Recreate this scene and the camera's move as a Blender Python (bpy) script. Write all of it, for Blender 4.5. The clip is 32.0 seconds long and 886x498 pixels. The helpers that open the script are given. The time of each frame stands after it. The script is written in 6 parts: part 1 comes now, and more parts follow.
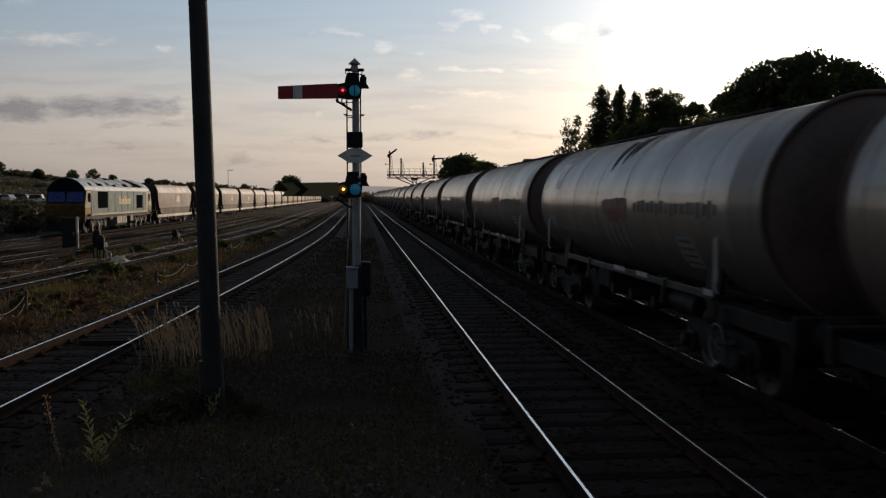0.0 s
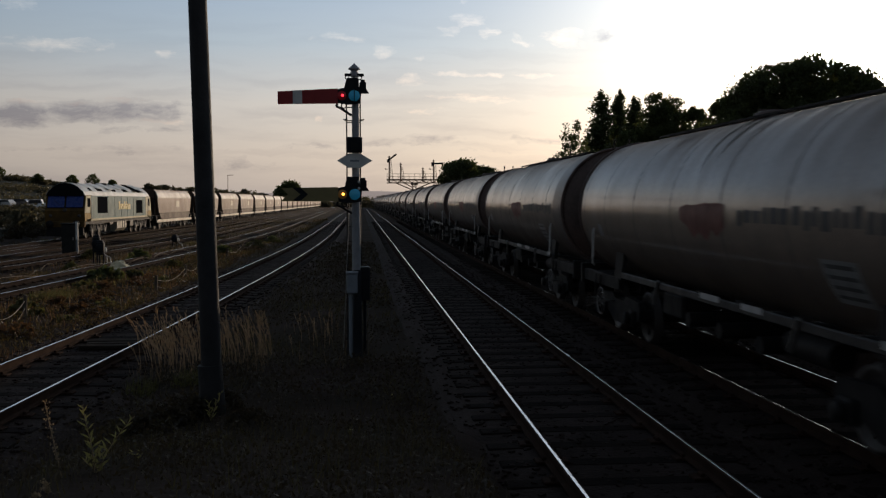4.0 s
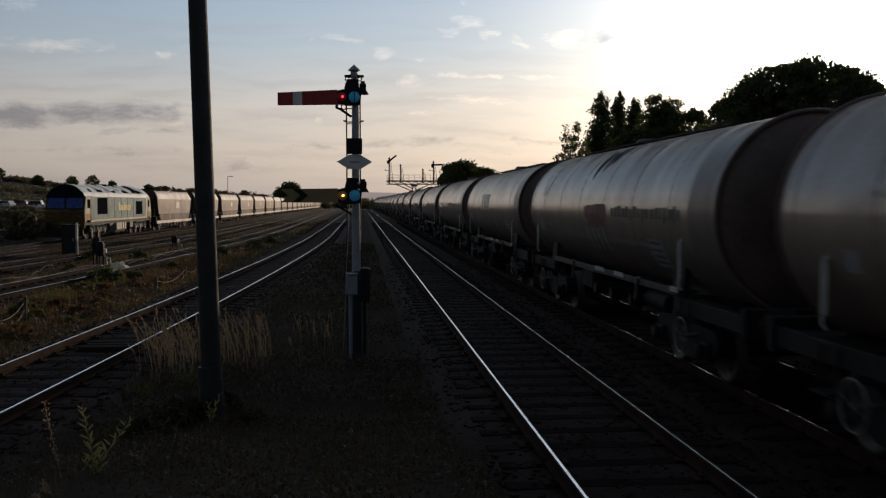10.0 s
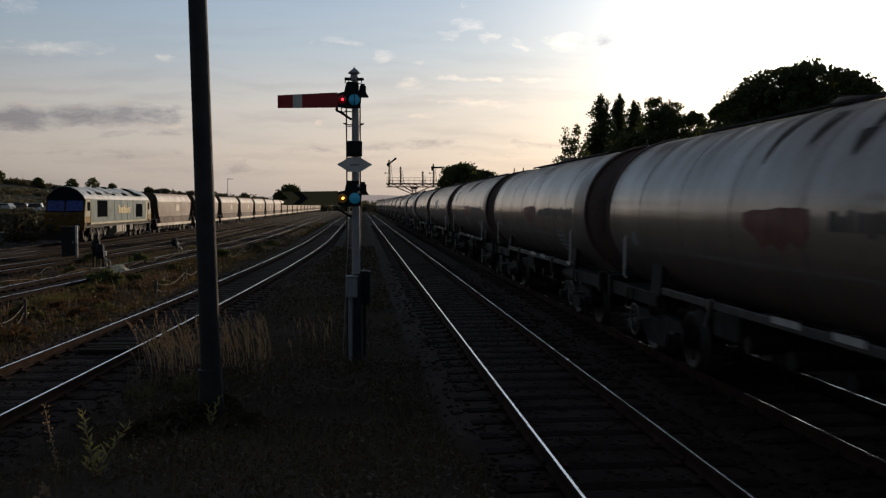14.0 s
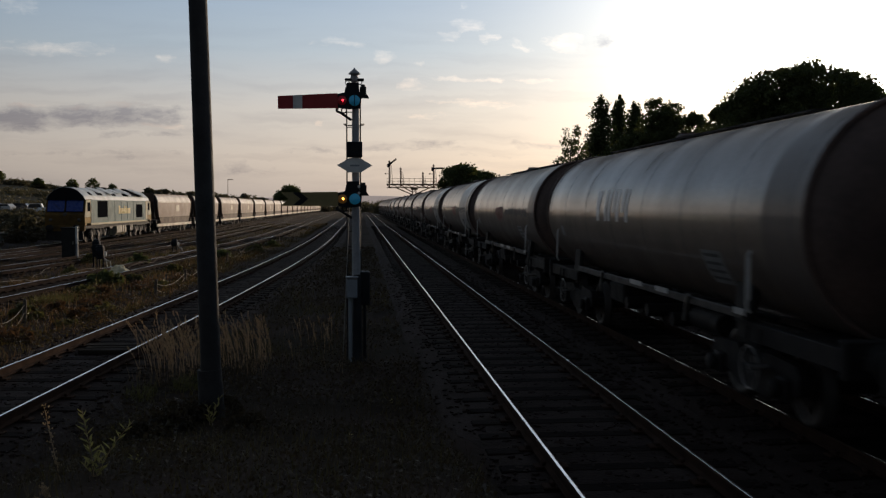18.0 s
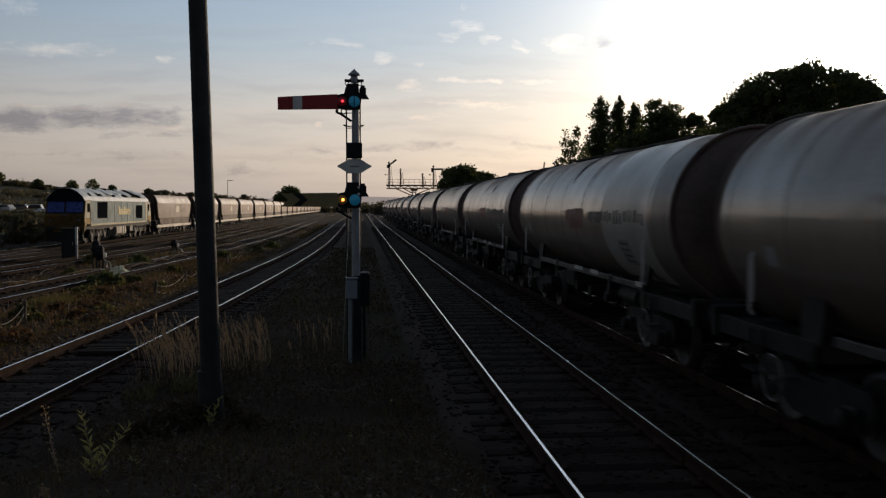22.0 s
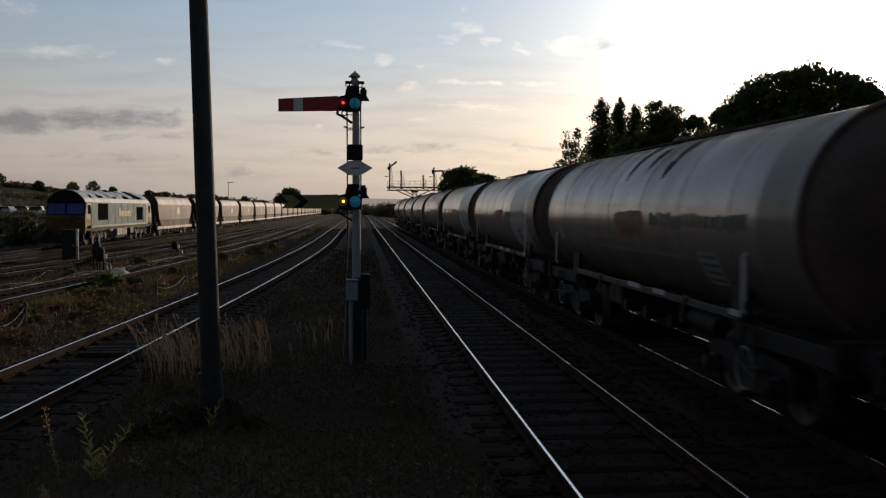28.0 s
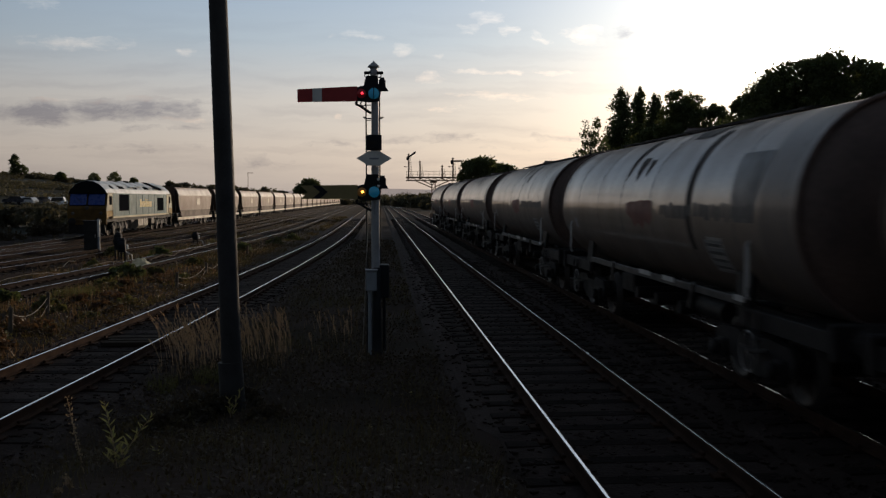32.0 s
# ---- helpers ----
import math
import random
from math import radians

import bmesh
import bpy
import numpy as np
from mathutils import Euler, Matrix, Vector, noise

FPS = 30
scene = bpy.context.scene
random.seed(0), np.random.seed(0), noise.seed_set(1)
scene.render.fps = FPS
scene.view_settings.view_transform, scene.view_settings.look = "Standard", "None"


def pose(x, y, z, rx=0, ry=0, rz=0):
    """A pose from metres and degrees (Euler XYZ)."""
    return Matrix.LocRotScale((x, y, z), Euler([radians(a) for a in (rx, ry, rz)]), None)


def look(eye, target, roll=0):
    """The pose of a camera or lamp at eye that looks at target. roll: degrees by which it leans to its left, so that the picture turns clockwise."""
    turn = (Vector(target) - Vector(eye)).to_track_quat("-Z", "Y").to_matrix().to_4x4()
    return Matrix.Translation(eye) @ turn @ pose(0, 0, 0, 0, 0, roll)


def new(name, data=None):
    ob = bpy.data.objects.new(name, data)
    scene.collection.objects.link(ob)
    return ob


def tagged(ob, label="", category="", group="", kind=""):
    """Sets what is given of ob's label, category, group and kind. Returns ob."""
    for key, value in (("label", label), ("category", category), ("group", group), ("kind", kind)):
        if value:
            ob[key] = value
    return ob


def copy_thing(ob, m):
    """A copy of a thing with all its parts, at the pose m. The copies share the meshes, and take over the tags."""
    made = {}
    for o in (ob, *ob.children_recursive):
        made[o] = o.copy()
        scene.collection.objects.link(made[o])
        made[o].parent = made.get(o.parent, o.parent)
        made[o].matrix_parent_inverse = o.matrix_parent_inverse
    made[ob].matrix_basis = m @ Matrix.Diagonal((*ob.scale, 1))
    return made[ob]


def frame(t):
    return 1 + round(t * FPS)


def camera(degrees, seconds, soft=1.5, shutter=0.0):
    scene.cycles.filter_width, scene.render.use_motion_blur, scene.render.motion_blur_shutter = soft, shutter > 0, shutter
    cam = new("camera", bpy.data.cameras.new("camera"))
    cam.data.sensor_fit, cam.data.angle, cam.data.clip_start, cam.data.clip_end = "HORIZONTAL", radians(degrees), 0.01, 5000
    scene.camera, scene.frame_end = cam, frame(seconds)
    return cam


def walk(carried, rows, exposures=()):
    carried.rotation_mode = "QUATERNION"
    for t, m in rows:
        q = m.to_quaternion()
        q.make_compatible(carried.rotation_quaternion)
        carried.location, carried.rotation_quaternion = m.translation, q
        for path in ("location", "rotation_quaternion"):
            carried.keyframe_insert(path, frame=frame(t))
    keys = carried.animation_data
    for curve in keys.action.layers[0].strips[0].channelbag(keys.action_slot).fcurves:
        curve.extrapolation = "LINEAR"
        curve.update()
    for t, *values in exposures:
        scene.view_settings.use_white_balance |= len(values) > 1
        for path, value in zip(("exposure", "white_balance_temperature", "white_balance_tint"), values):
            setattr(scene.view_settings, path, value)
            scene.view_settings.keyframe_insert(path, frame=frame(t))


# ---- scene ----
SECONDS = 32.0
EYE_Z = 2.6
cam = camera(50.04, SECONDS, soft=1.3, shutter=0.5)
# seconds, heading right of the line's direction, downward tilt, lean
TURNS = [
    (0, 4.942, 3.184, -0.031), (0.5, 4.957, 3.080, -0.044), (1, 4.927, 3.070, -0.024), (1.5, 4.919, 3.130, -0.032), (2, 4.947, 3.033, -0.049), 
    (2.5, 4.951, 2.921, -0.068), (3, 4.942, 2.860, -0.116), (3.5, 4.952, 2.874, -0.090), (5.5, 4.970, 2.917, -0.047), (6, 4.970, 2.913, -0.040), 
    (6.5, 4.968, 2.869, -0.058), (7, 4.967, 2.829, -0.060), (7.5, 4.968, 2.865, -0.056), (8, 4.960, 2.872, -0.042), (8.5, 4.964, 2.920, -0.022), 
    (9, 4.976, 2.874, -0.030), (9.5, 4.975, 2.910, 0.012), (10, 4.971, 2.814, -0.036), (10.5, 4.969, 2.723, -0.056), (11, 4.976, 2.764, -0.048), 
    (11.5, 4.987, 2.723, -0.054), (12, 4.982, 2.754, -0.023), (12.5, 4.994, 2.651, -0.024), (13, 4.987, 2.597, -0.059), (13.5, 4.980, 2.650, -0.029), 
    (14, 4.977, 2.650, -0.017), (14.5, 4.973, 2.664, -0.068), (16.5, 4.978, 2.629, -0.011), (17, 4.978, 2.530, -0.000), (17.5, 4.984, 2.595, 0.014), 
    (18, 4.971, 2.603, 0.026), (18.5, 4.971, 2.715, 0.061), (19, 4.985, 2.641, 0.030), (19.5, 4.988, 2.662, 0.016), (20, 5.000, 2.574, 0.000), 
    (20.5, 4.988, 2.587, 0.019), (21, 4.971, 2.627, 0.018), (21.5, 4.967, 2.563, -0.025), (22, 4.983, 2.548, 0.024), (22.5, 4.974, 2.516, -0.044), 
    (23, 4.974, 2.503, -0.049), (23.5, 4.973, 2.523, 0.003), (24, 4.974, 2.532, 0.008), (24.5, 4.969, 2.541, -0.009), (25, 4.979, 2.482, 0.022), 
    (25.5, 4.976, 2.444, -0.024), (27.5, 4.975, 2.473, 0.019), (28, 4.951, 2.440, 0.040), (28.5, 4.949, 2.468, -0.011), (29, 4.926, 2.513, -0.040), 
    (29.5, 4.929, 2.515, -0.041), (30, 4.877, 2.523, -0.030), (30.5, 4.746, 2.590, -0.101), (31, 4.518, 2.743, -0.107), (31.5, 4.250, 2.883, -0.092), 
    (32, 3.801, 3.032, -0.074),
]
EXPOSURE = 0.0
walk(cam, [(t, pose(0, 0, EYE_Z, 90 - tilt, 0, -yaw) @ pose(0, 0, 0, 0, 0, lean)) for t, yaw, tilt, lean in TURNS],
     exposures=[(0.0, EXPOSURE, 6500, 10), (SECONDS, EXPOSURE, 6500, 10)])

# ---- light ----
SUN_AZ, SUN_EL = radians(30.0), radians(10.0)
SUN_DIR = Vector((math.sin(SUN_AZ) * math.cos(SUN_EL), math.cos(SUN_AZ) * math.cos(SUN_EL), math.sin(SUN_EL)))
sun_data = bpy.data.lights.new("sun", "SUN")
sun_data.energy, sun_data.angle, sun_data.color = 1.85, radians(0.6), (1.0, 0.76, 0.53)
sun = new("sun", sun_data)
sun.matrix_world = look(SUN_DIR * 100, (0, 0, 0))


def link(nt, a, b):
    nt.links.new(a, b)


def math_node(nt, op, a, b=None, clamp=False):
    n = nt.nodes.new("ShaderNodeMath")
    n.operation, n.use_clamp = op, clamp
    for i, v in enumerate((a, b)):
        if v is None:
            continue
        if isinstance(v, (int, float)):
            n.inputs[i].default_value = v
        else:
            nt.links.new(v, n.inputs[i])
    return n.outputs[0]


def mix_rgb(nt, fac, a, b, blend="MIX"):
    n = nt.nodes.new("ShaderNodeMix")
    n.data_type, n.blend_type = "RGBA", blend
    for sock, v in ((n.inputs[0], fac), (n.inputs[6], a), (n.inputs[7], b)):
        if isinstance(v, (int, float)):
            sock.default_value = v
        elif isinstance(v, tuple):
            sock.default_value = (*v[:3], 1)
        else:
            nt.links.new(v, sock)
    return n.outputs[2]


def ramp(nt, fac, stops):
    n = nt.nodes.new("ShaderNodeValToRGB")
    els = n.color_ramp.elements
    while len(els) < len(stops):
        els.new(0.5)
    for e, (pos, col) in zip(els, stops):
        e.position = pos
        e.color = (col, col, col, 1) if isinstance(col, (int, float)) else (*col[:3], 1)
    nt.links.new(fac, n.inputs[0])
    return n.outputs[0]


def make_sky():
    """Evening sky: clear-air scattering, the bright haze round the low sun and thin drifting cloud banks."""
    w = bpy.data.worlds.new("evening_sky")
    scene.world = w
    w.use_nodes = True
    nt = w.node_tree
    nt.nodes.clear()
    out = nt.nodes.new("ShaderNodeOutputWorld")
    bg = nt.nodes.new("ShaderNodeBackground")
    link(nt, bg.outputs[0], out.inputs[0])
    sky = nt.nodes.new("ShaderNodeTexSky")
    sky.sky_type, sky.sun_disc = "NISHITA", False
    sky.sun_elevation, sky.sun_rotation = SUN_EL, SUN_AZ
    sky.air_density, sky.dust_density, sky.ozone_density = 1.0, 2.0, 1.0
    co = nt.nodes.new("ShaderNodeTexCoord")
    sep = nt.nodes.new("ShaderNodeSeparateXYZ")
    link(nt, co.outputs["Generated"], sep.inputs[0])
    x, y, z = sep.outputs
    # haze aureole about the sun
    dot = nt.nodes.new("ShaderNodeVectorMath")
    dot.operation = "DOT_PRODUCT"
    link(nt, co.outputs["Generated"], dot.inputs[0])
    dot.inputs[1].default_value = SUN_DIR
    c = math_node(nt, "MAXIMUM", dot.outputs["Value"], 0.0)
    glow = math_node(nt, "ADD", math_node(nt, "MULTIPLY", math_node(nt, "POWER", c, 40.0), GLOW_WIDE),
                     math_node(nt, "MULTIPLY", math_node(nt, "POWER", c, 260.0), GLOW_NEAR))
    base = mix_rgb(nt, 1.0, sky.outputs[0], (SKY_GAIN, SKY_GAIN, SKY_GAIN), "MULTIPLY")
    # even veil of high thin cloud, bluish overhead and warm near the horizon
    veil = ramp(nt, math_node(nt, "MAXIMUM", z, 0.0), VEIL)
    base = mix_rgb(nt, VEIL_MIX, base, veil)
    # the sky opposite the low sun is dimmer
    dim = ramp(nt, math_node(nt, "MULTIPLY", math_node(nt, "ADD", dot.outputs["Value"], 1.0), 0.5), [(0.0, 0.32), (0.5, 0.46), (0.82, 0.80), (0.93, 1.06), (1.0, 1.2)])
    base = mix_rgb(nt, 1.0, base, dim, "MULTIPLY")
    gl = nt.nodes.new("ShaderNodeVectorMath")
    gl.operation = "SCALE"
    gl.inputs[0].default_value = (1.0, 0.95, 0.86)
    link(nt, glow, gl.inputs["Scale"])
    base = mix_rgb(nt, 1.0, base, gl.outputs[0], "ADD")
    # cloud banks, placed by tangent coordinates ahead of the viewer
    yy = math_node(nt, "MAXIMUM", y, 0.05)
    u, v = math_node(nt, "DIVIDE", x, yy), math_node(nt, "DIVIDE", z, yy)
    warp = nt.nodes.new("ShaderNodeTexNoise")
    warp.inputs["Scale"].default_value, warp.inputs["Detail"].default_value, warp.inputs["Roughness"].default_value = 11.0, 5.0, 0.65
    link(nt, co.outputs["Generated"], warp.inputs["Vector"])
    wsep = nt.nodes.new("ShaderNodeSeparateColor")
    link(nt, warp.outputs["Color"], wsep.inputs[0])
    u = math_node(nt, "ADD", u, math_node(nt, "MULTIPLY", math_node(nt, "SUBTRACT", wsep.outputs[0], 0.5), 0.07))
    v = math_node(nt, "ADD", v, math_node(nt, "MULTIPLY", math_node(nt, "SUBTRACT", wsep.outputs[1], 0.5), 0.022))
    comb = nt.nodes.new("ShaderNodeCombineXYZ")
    link(nt, math_node(nt, "MULTIPLY", u, 34.0), comb.inputs[0])
    link(nt, math_node(nt, "MULTIPLY", v, 95.0), comb.inputs[1])
    tex = nt.nodes.new("ShaderNodeTexNoise")
    tex.inputs["Scale"].default_value, tex.inputs["Detail"].default_value, tex.inputs["Roughness"].default_value = 1.0, 6.0, 0.62
    link(nt, comb.outputs[0], tex.inputs["Vector"])
    wob = math_node(nt, "SUBTRACT", tex.outputs[0], 0.5)
    # faint streaks low over the horizon
    comb2 = nt.nodes.new("ShaderNodeCombineXYZ")
    link(nt, math_node(nt, "MULTIPLY", u, 7.0), comb2.inputs[0])
    link(nt, math_node(nt, "MULTIPLY", v, 75.0), comb2.inputs[1])
    streak = nt.nodes.new("ShaderNodeTexNoise")
    streak.inputs["Scale"].default_value, streak.inputs["Detail"].default_value = 1.0, 4.0
    link(nt, comb2.outputs[0], streak.inputs["Vector"])
    band = ramp(nt, math_node(nt, "MULTIPLY", v, 4.0), [(0.0, 0.2), (0.15, 1.0), (0.45, 0.8), (0.8, 0.15)])
    amt = math_node(nt, "MULTIPLY", ramp(nt, streak.outputs[0], [(0.45, 0.0), (0.75, 1.0)]), math_node(nt, "MULTIPLY", band, 0.62))
    base = mix_rgb(nt, amt, base, mix_rgb(nt, 1.0, base, (0.72, 0.72, 0.76), "MULTIPLY"))
    for kind, colour in (("dark", CLOUD_DARK), ("bright", CLOUD_BRIGHT)):
        total = None
        for u0, v0, a, b, s in DARK_CLOUDS if kind == "dark" else BRIGHT_CLOUDS:
            du = math_node(nt, "DIVIDE", math_node(nt, "SUBTRACT", u, u0), a * 1.35)
            dv = math_node(nt, "DIVIDE", math_node(nt, "SUBTRACT", v, v0), b * 1.6)
            r2 = math_node(nt, "ADD", math_node(nt, "MULTIPLY", du, du), math_node(nt, "MULTIPLY", dv, dv))
            val = math_node(nt, "MAXIMUM", math_node(nt, "MULTIPLY", math_node(nt, "SUBTRACT", 1.0, r2), s), -1.0)
            total = val if total is None else math_node(nt, "MAXIMUM", total, val)
        m = math_node(nt, "ADD", math_node(nt, "SUBTRACT", total, 0.35), math_node(nt, "MULTIPLY", wob, 3.4))
        m = ramp(nt, math_node(nt, "MULTIPLY", m, 0.62), [(0.0, 0.0), (0.4, 0.4), (1.0, 1.0)])
        m = math_node(nt, "MULTIPLY", m, math_node(nt, "ADD", 0.25, math_node(nt, "MULTIPLY", tex.outputs[0], 1.5)), clamp=True)
        base = mix_rgb(nt, math_node(nt, "MULTIPLY", m, 0.85 if kind == "dark" else 0.8), base, mix_rgb(nt, 1.0, base, colour, "MULTIPLY"))
    link(nt, base, bg.inputs[0])
    bg.inputs[1].default_value = 1.0


GLOW_WIDE, GLOW_NEAR, SKY_GAIN, VEIL_MIX = 1.25, 7.0, 0.085, 0.86
VEIL = [(0.0, (0.46, 0.41, 0.39)), (0.05, (0.61, 0.535, 0.485)), (0.10, (0.61, 0.575, 0.55)), (0.16, (0.44, 0.52, 0.60)), (0.24, (0.32, 0.44, 0.60)), (1.0, (0.132, 0.158, 0.200))]
CLOUD_DARK, CLOUD_BRIGHT = (0.50, 0.51, 0.59), (1.70, 1.46, 1.28)
# sideways and upward tangents of the middle, half sizes, strength
BRIGHT_CLOUDS = [
    (-0.25, 0.1005, 0.045, 0.0030, 0.7), (-0.33, 0.1005, 0.030, 0.0030, 0.7), (-0.20, 0.079, 0.050, 0.0022, 0.5),
    (-0.306, 0.159, 0.049, 0.0054, 1.1), (-0.337, 0.163, 0.027, 0.0048, 0.7), (-0.344, 0.202, 0.023, 0.0071, 0.9), (-0.189, 0.149, 0.010, 0.0042, 0.7),
    (-0.026, 0.167, 0.018, 0.0042, 0.7), (0.018, 0.153, 0.017, 0.0054, 1.0), (0.049, 0.124, 0.014, 0.0048, 1.0), (0.114, 0.190, 0.016, 0.0060, 1.1),
    (0.137, 0.177, 0.012, 0.0048, 1.1), (0.089, 0.177, 0.013, 0.0054, 0.8), (0.174, 0.170, 0.016, 0.0048, 0.9), (0.104, 0.208, 0.007, 0.0036, 0.9),
    (0.219, 0.173, 0.028, 0.0077, 0.8), (0.059, 0.146, 0.007, 0.0030, 0.7), (0.126, 0.107, 0.048, 0.0036, 0.8), (0.077, 0.092, 0.030, 0.0030, 0.6),
    (0.132, 0.133, 0.067, 0.0024, 0.7), (-0.046, 0.088, 0.036, 0.0024, 0.4),
]
DARK_CLOUDS = [
    (-0.238, 0.090, 0.060, 0.0100, 1.9), (-0.285, 0.092, 0.040, 0.0090, 1.9), (-0.341, 0.088, 0.046, 0.0110, 1.9), (-0.046, 0.058, 0.042, 0.0030, 0.7),
    (0.063, 0.063, 0.045, 0.0048, 1.0), (-0.116, 0.041, 0.030, 0.0054, 0.7), (0.187, 0.066, 0.023, 0.0042, 0.9), (0.258, 0.176, 0.014, 0.0054, 1.1),
    (0.132, 0.052, 0.024, 0.0024, 0.6), (-0.224, 0.071, 0.044, 0.0030, 0.6), (-0.280, 0.052, 0.077, 0.0036, 0.5), (0.031, 0.061, 0.024, 0.0036, 0.6),
    (-0.179, 0.054, 0.037, 0.0030, 0.5),
]
make_sky()

# ---- materials ----


def material(name, colour, rough=0.8, metal=0.0, spots=None, scale=3.0, amount=0.35, fine=40.0, bump=0.15, spec=0.4, random_tint=0.0, coat=0.0, island=False):
    """A surface with two scales of colour variation, fine relief and uneven gloss."""
    m = bpy.data.materials.new(name)
    m.use_nodes = True
    nt = m.node_tree
    b = nt.nodes["Principled BSDF"]
    co = nt.nodes.new("ShaderNodeTexCoord").outputs["Object"]
    n1, n2 = nt.nodes.new("ShaderNodeTexNoise"), nt.nodes.new("ShaderNodeTexNoise")
    for n, s, d in ((n1, scale, 5.0), (n2, fine, 3.0)):
        n.inputs["Scale"].default_value, n.inputs["Detail"].default_value = s, d
        link(nt, co, n.inputs["Vector"])
    spots = spots or tuple(c * 0.45 for c in colour)
    f1 = ramp(nt, n1.outputs[0], [(0.35, 0.0), (0.68, 1.0)])
    col = mix_rgb(nt, math_node(nt, "MULTIPLY", f1, amount), colour, spots)
    f2 = math_node(nt, "MULTIPLY", math_node(nt, "SUBTRACT", n2.outputs[0], 0.5), amount)
    grain = math_node(nt, "ADD", 1.0, f2)
    if random_tint:
        rnd = nt.nodes.new("ShaderNodeNewGeometry").outputs["Random Per Island"] if island else nt.nodes.new("ShaderNodeObjectInfo").outputs["Random"]
        grain = math_node(nt, "MULTIPLY", grain, math_node(nt, "ADD", 1.0 - random_tint / 2, math_node(nt, "MULTIPLY", rnd, random_tint)))
    sc = nt.nodes.new("ShaderNodeVectorMath")
    sc.operation = "SCALE"
    link(nt, col, sc.inputs[0])
    link(nt, grain, sc.inputs["Scale"])
    link(nt, sc.outputs[0], b.inputs["Base Color"])
    link(nt, math_node(nt, "ADD", rough - 0.08, math_node(nt, "MULTIPLY", f1, 0.16), clamp=True), b.inputs["Roughness"])
    b.inputs["Metallic"].default_value = metal
    b.inputs["Specular IOR Level"].default_value = spec
    b.inputs["Coat Weight"].default_value = coat
    if bump:
        bp = nt.nodes.new("ShaderNodeBump")
        bp.inputs["Strength"].default_value, bp.inputs["Distance"].default_value = bump, 0.02
        link(nt, n2.outputs[0], bp.inputs["Height"])
        link(nt, bp.outputs[0], b.inputs["Normal"])
    return m


def glow_material(name, colour, strength):
    m = bpy.data.materials.new(name)
    m.use_nodes = True
    b = m.node_tree.nodes["Principled BSDF"]
    b.inputs["Base Color"].default_value = (*colour, 1)
    b.inputs["Emission Color"].default_value = (*colour, 1)
    b.inputs["Emission Strength"].default_value = strength
    return m


def leaf_material(name, colour, tint=0.7, spots=None, amount=0.5):
    m = material(name, colour, 0.6, spots=spots, scale=0.6, amount=amount, fine=9.0, bump=0.0, spec=0.25, random_tint=tint, island=True)
    b = m.node_tree.nodes["Principled BSDF"]
    nt = m.node_tree
    tr = nt.nodes.new("ShaderNodeBsdfTranslucent")
    tr.inputs[0].default_value = (colour[0] * 1.2, colour[1] * 1.15, colour[2] * 0.8, 1)
    mx = nt.nodes.new("ShaderNodeMixShader")
    mx.inputs[0].default_value = 0.45
    link(nt, b.outputs[0], mx.inputs[1])
    link(nt, tr.outputs[0], mx.inputs[2])
    link(nt, mx.outputs[0], nt.nodes["Material Output"].inputs[0])
    return m


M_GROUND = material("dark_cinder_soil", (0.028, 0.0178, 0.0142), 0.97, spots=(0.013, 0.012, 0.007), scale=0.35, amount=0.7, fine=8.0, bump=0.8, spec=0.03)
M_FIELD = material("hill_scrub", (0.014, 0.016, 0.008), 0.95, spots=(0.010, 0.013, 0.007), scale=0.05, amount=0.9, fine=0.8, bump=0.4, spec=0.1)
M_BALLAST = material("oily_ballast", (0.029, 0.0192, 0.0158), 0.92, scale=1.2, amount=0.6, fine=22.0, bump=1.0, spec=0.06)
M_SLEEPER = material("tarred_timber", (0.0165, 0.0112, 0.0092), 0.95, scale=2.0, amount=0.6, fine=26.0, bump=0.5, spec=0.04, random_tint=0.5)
M_RAIL = material("rusty_rail_steel", (0.038, 0.020, 0.013), 0.94, spots=(0.019, 0.012, 0.010), scale=3.0, amount=0.6, fine=40.0, spec=0.05)
M_RAILOLD = material("dark_siding_rail_steel", (0.028, 0.017, 0.013), 0.95, spots=(0.015, 0.011, 0.009), scale=3.0, amount=0.6, fine=40.0, spec=0.05)
M_RAILTOP = material("polished_rail_head", (0.88, 0.85, 0.81), 0.22, 1.0, scale=2.0, amount=0.15, fine=60.0, bump=0.02)
M_RAILDULL = material("dull_siding_rail_head", (0.76, 0.67, 0.59), 0.20, 1.0, scale=2.0, amount=0.4, fine=60.0, bump=0.05)
M_BLACK = material("sooty_black_steel", (0.022, 0.019, 0.018), 0.7, scale=3.0, amount=0.5, spec=0.15)
M_WHEEL = material("brake_dusted_wheel", (0.038, 0.030, 0.026), 0.65, scale=4.0, amount=0.5)
M_BRIGHT = material("bare_steel", (0.42, 0.40, 0.38), 0.42, 0.8, scale=6.0, amount=0.4)
M_DULL = material("dull_worn_steel", (0.20, 0.185, 0.175), 0.5, 0.5, scale=6.0, amount=0.5)
M_WHITE = material("weathered_white_paint", (0.62, 0.61, 0.58), 0.55, scale=5.0, amount=0.3)
M_GREYBOX = material("grey_enamel", (0.22, 0.24, 0.265), 0.5, scale=5.0, amount=0.3)
M_POLE = material("creosoted_pole", (0.030, 0.028, 0.028), 0.75, scale=4.0, amount=0.5, fine=30.0, bump=0.4, spec=0.3)
M_RED = material("signal_red_enamel", (0.30, 0.020, 0.022), 0.5, scale=6.0, amount=0.25)
M_YELLOW = material("signal_yellow_enamel", (0.23, 0.18, 0.075), 0.5, scale=6.0, amount=0.25)
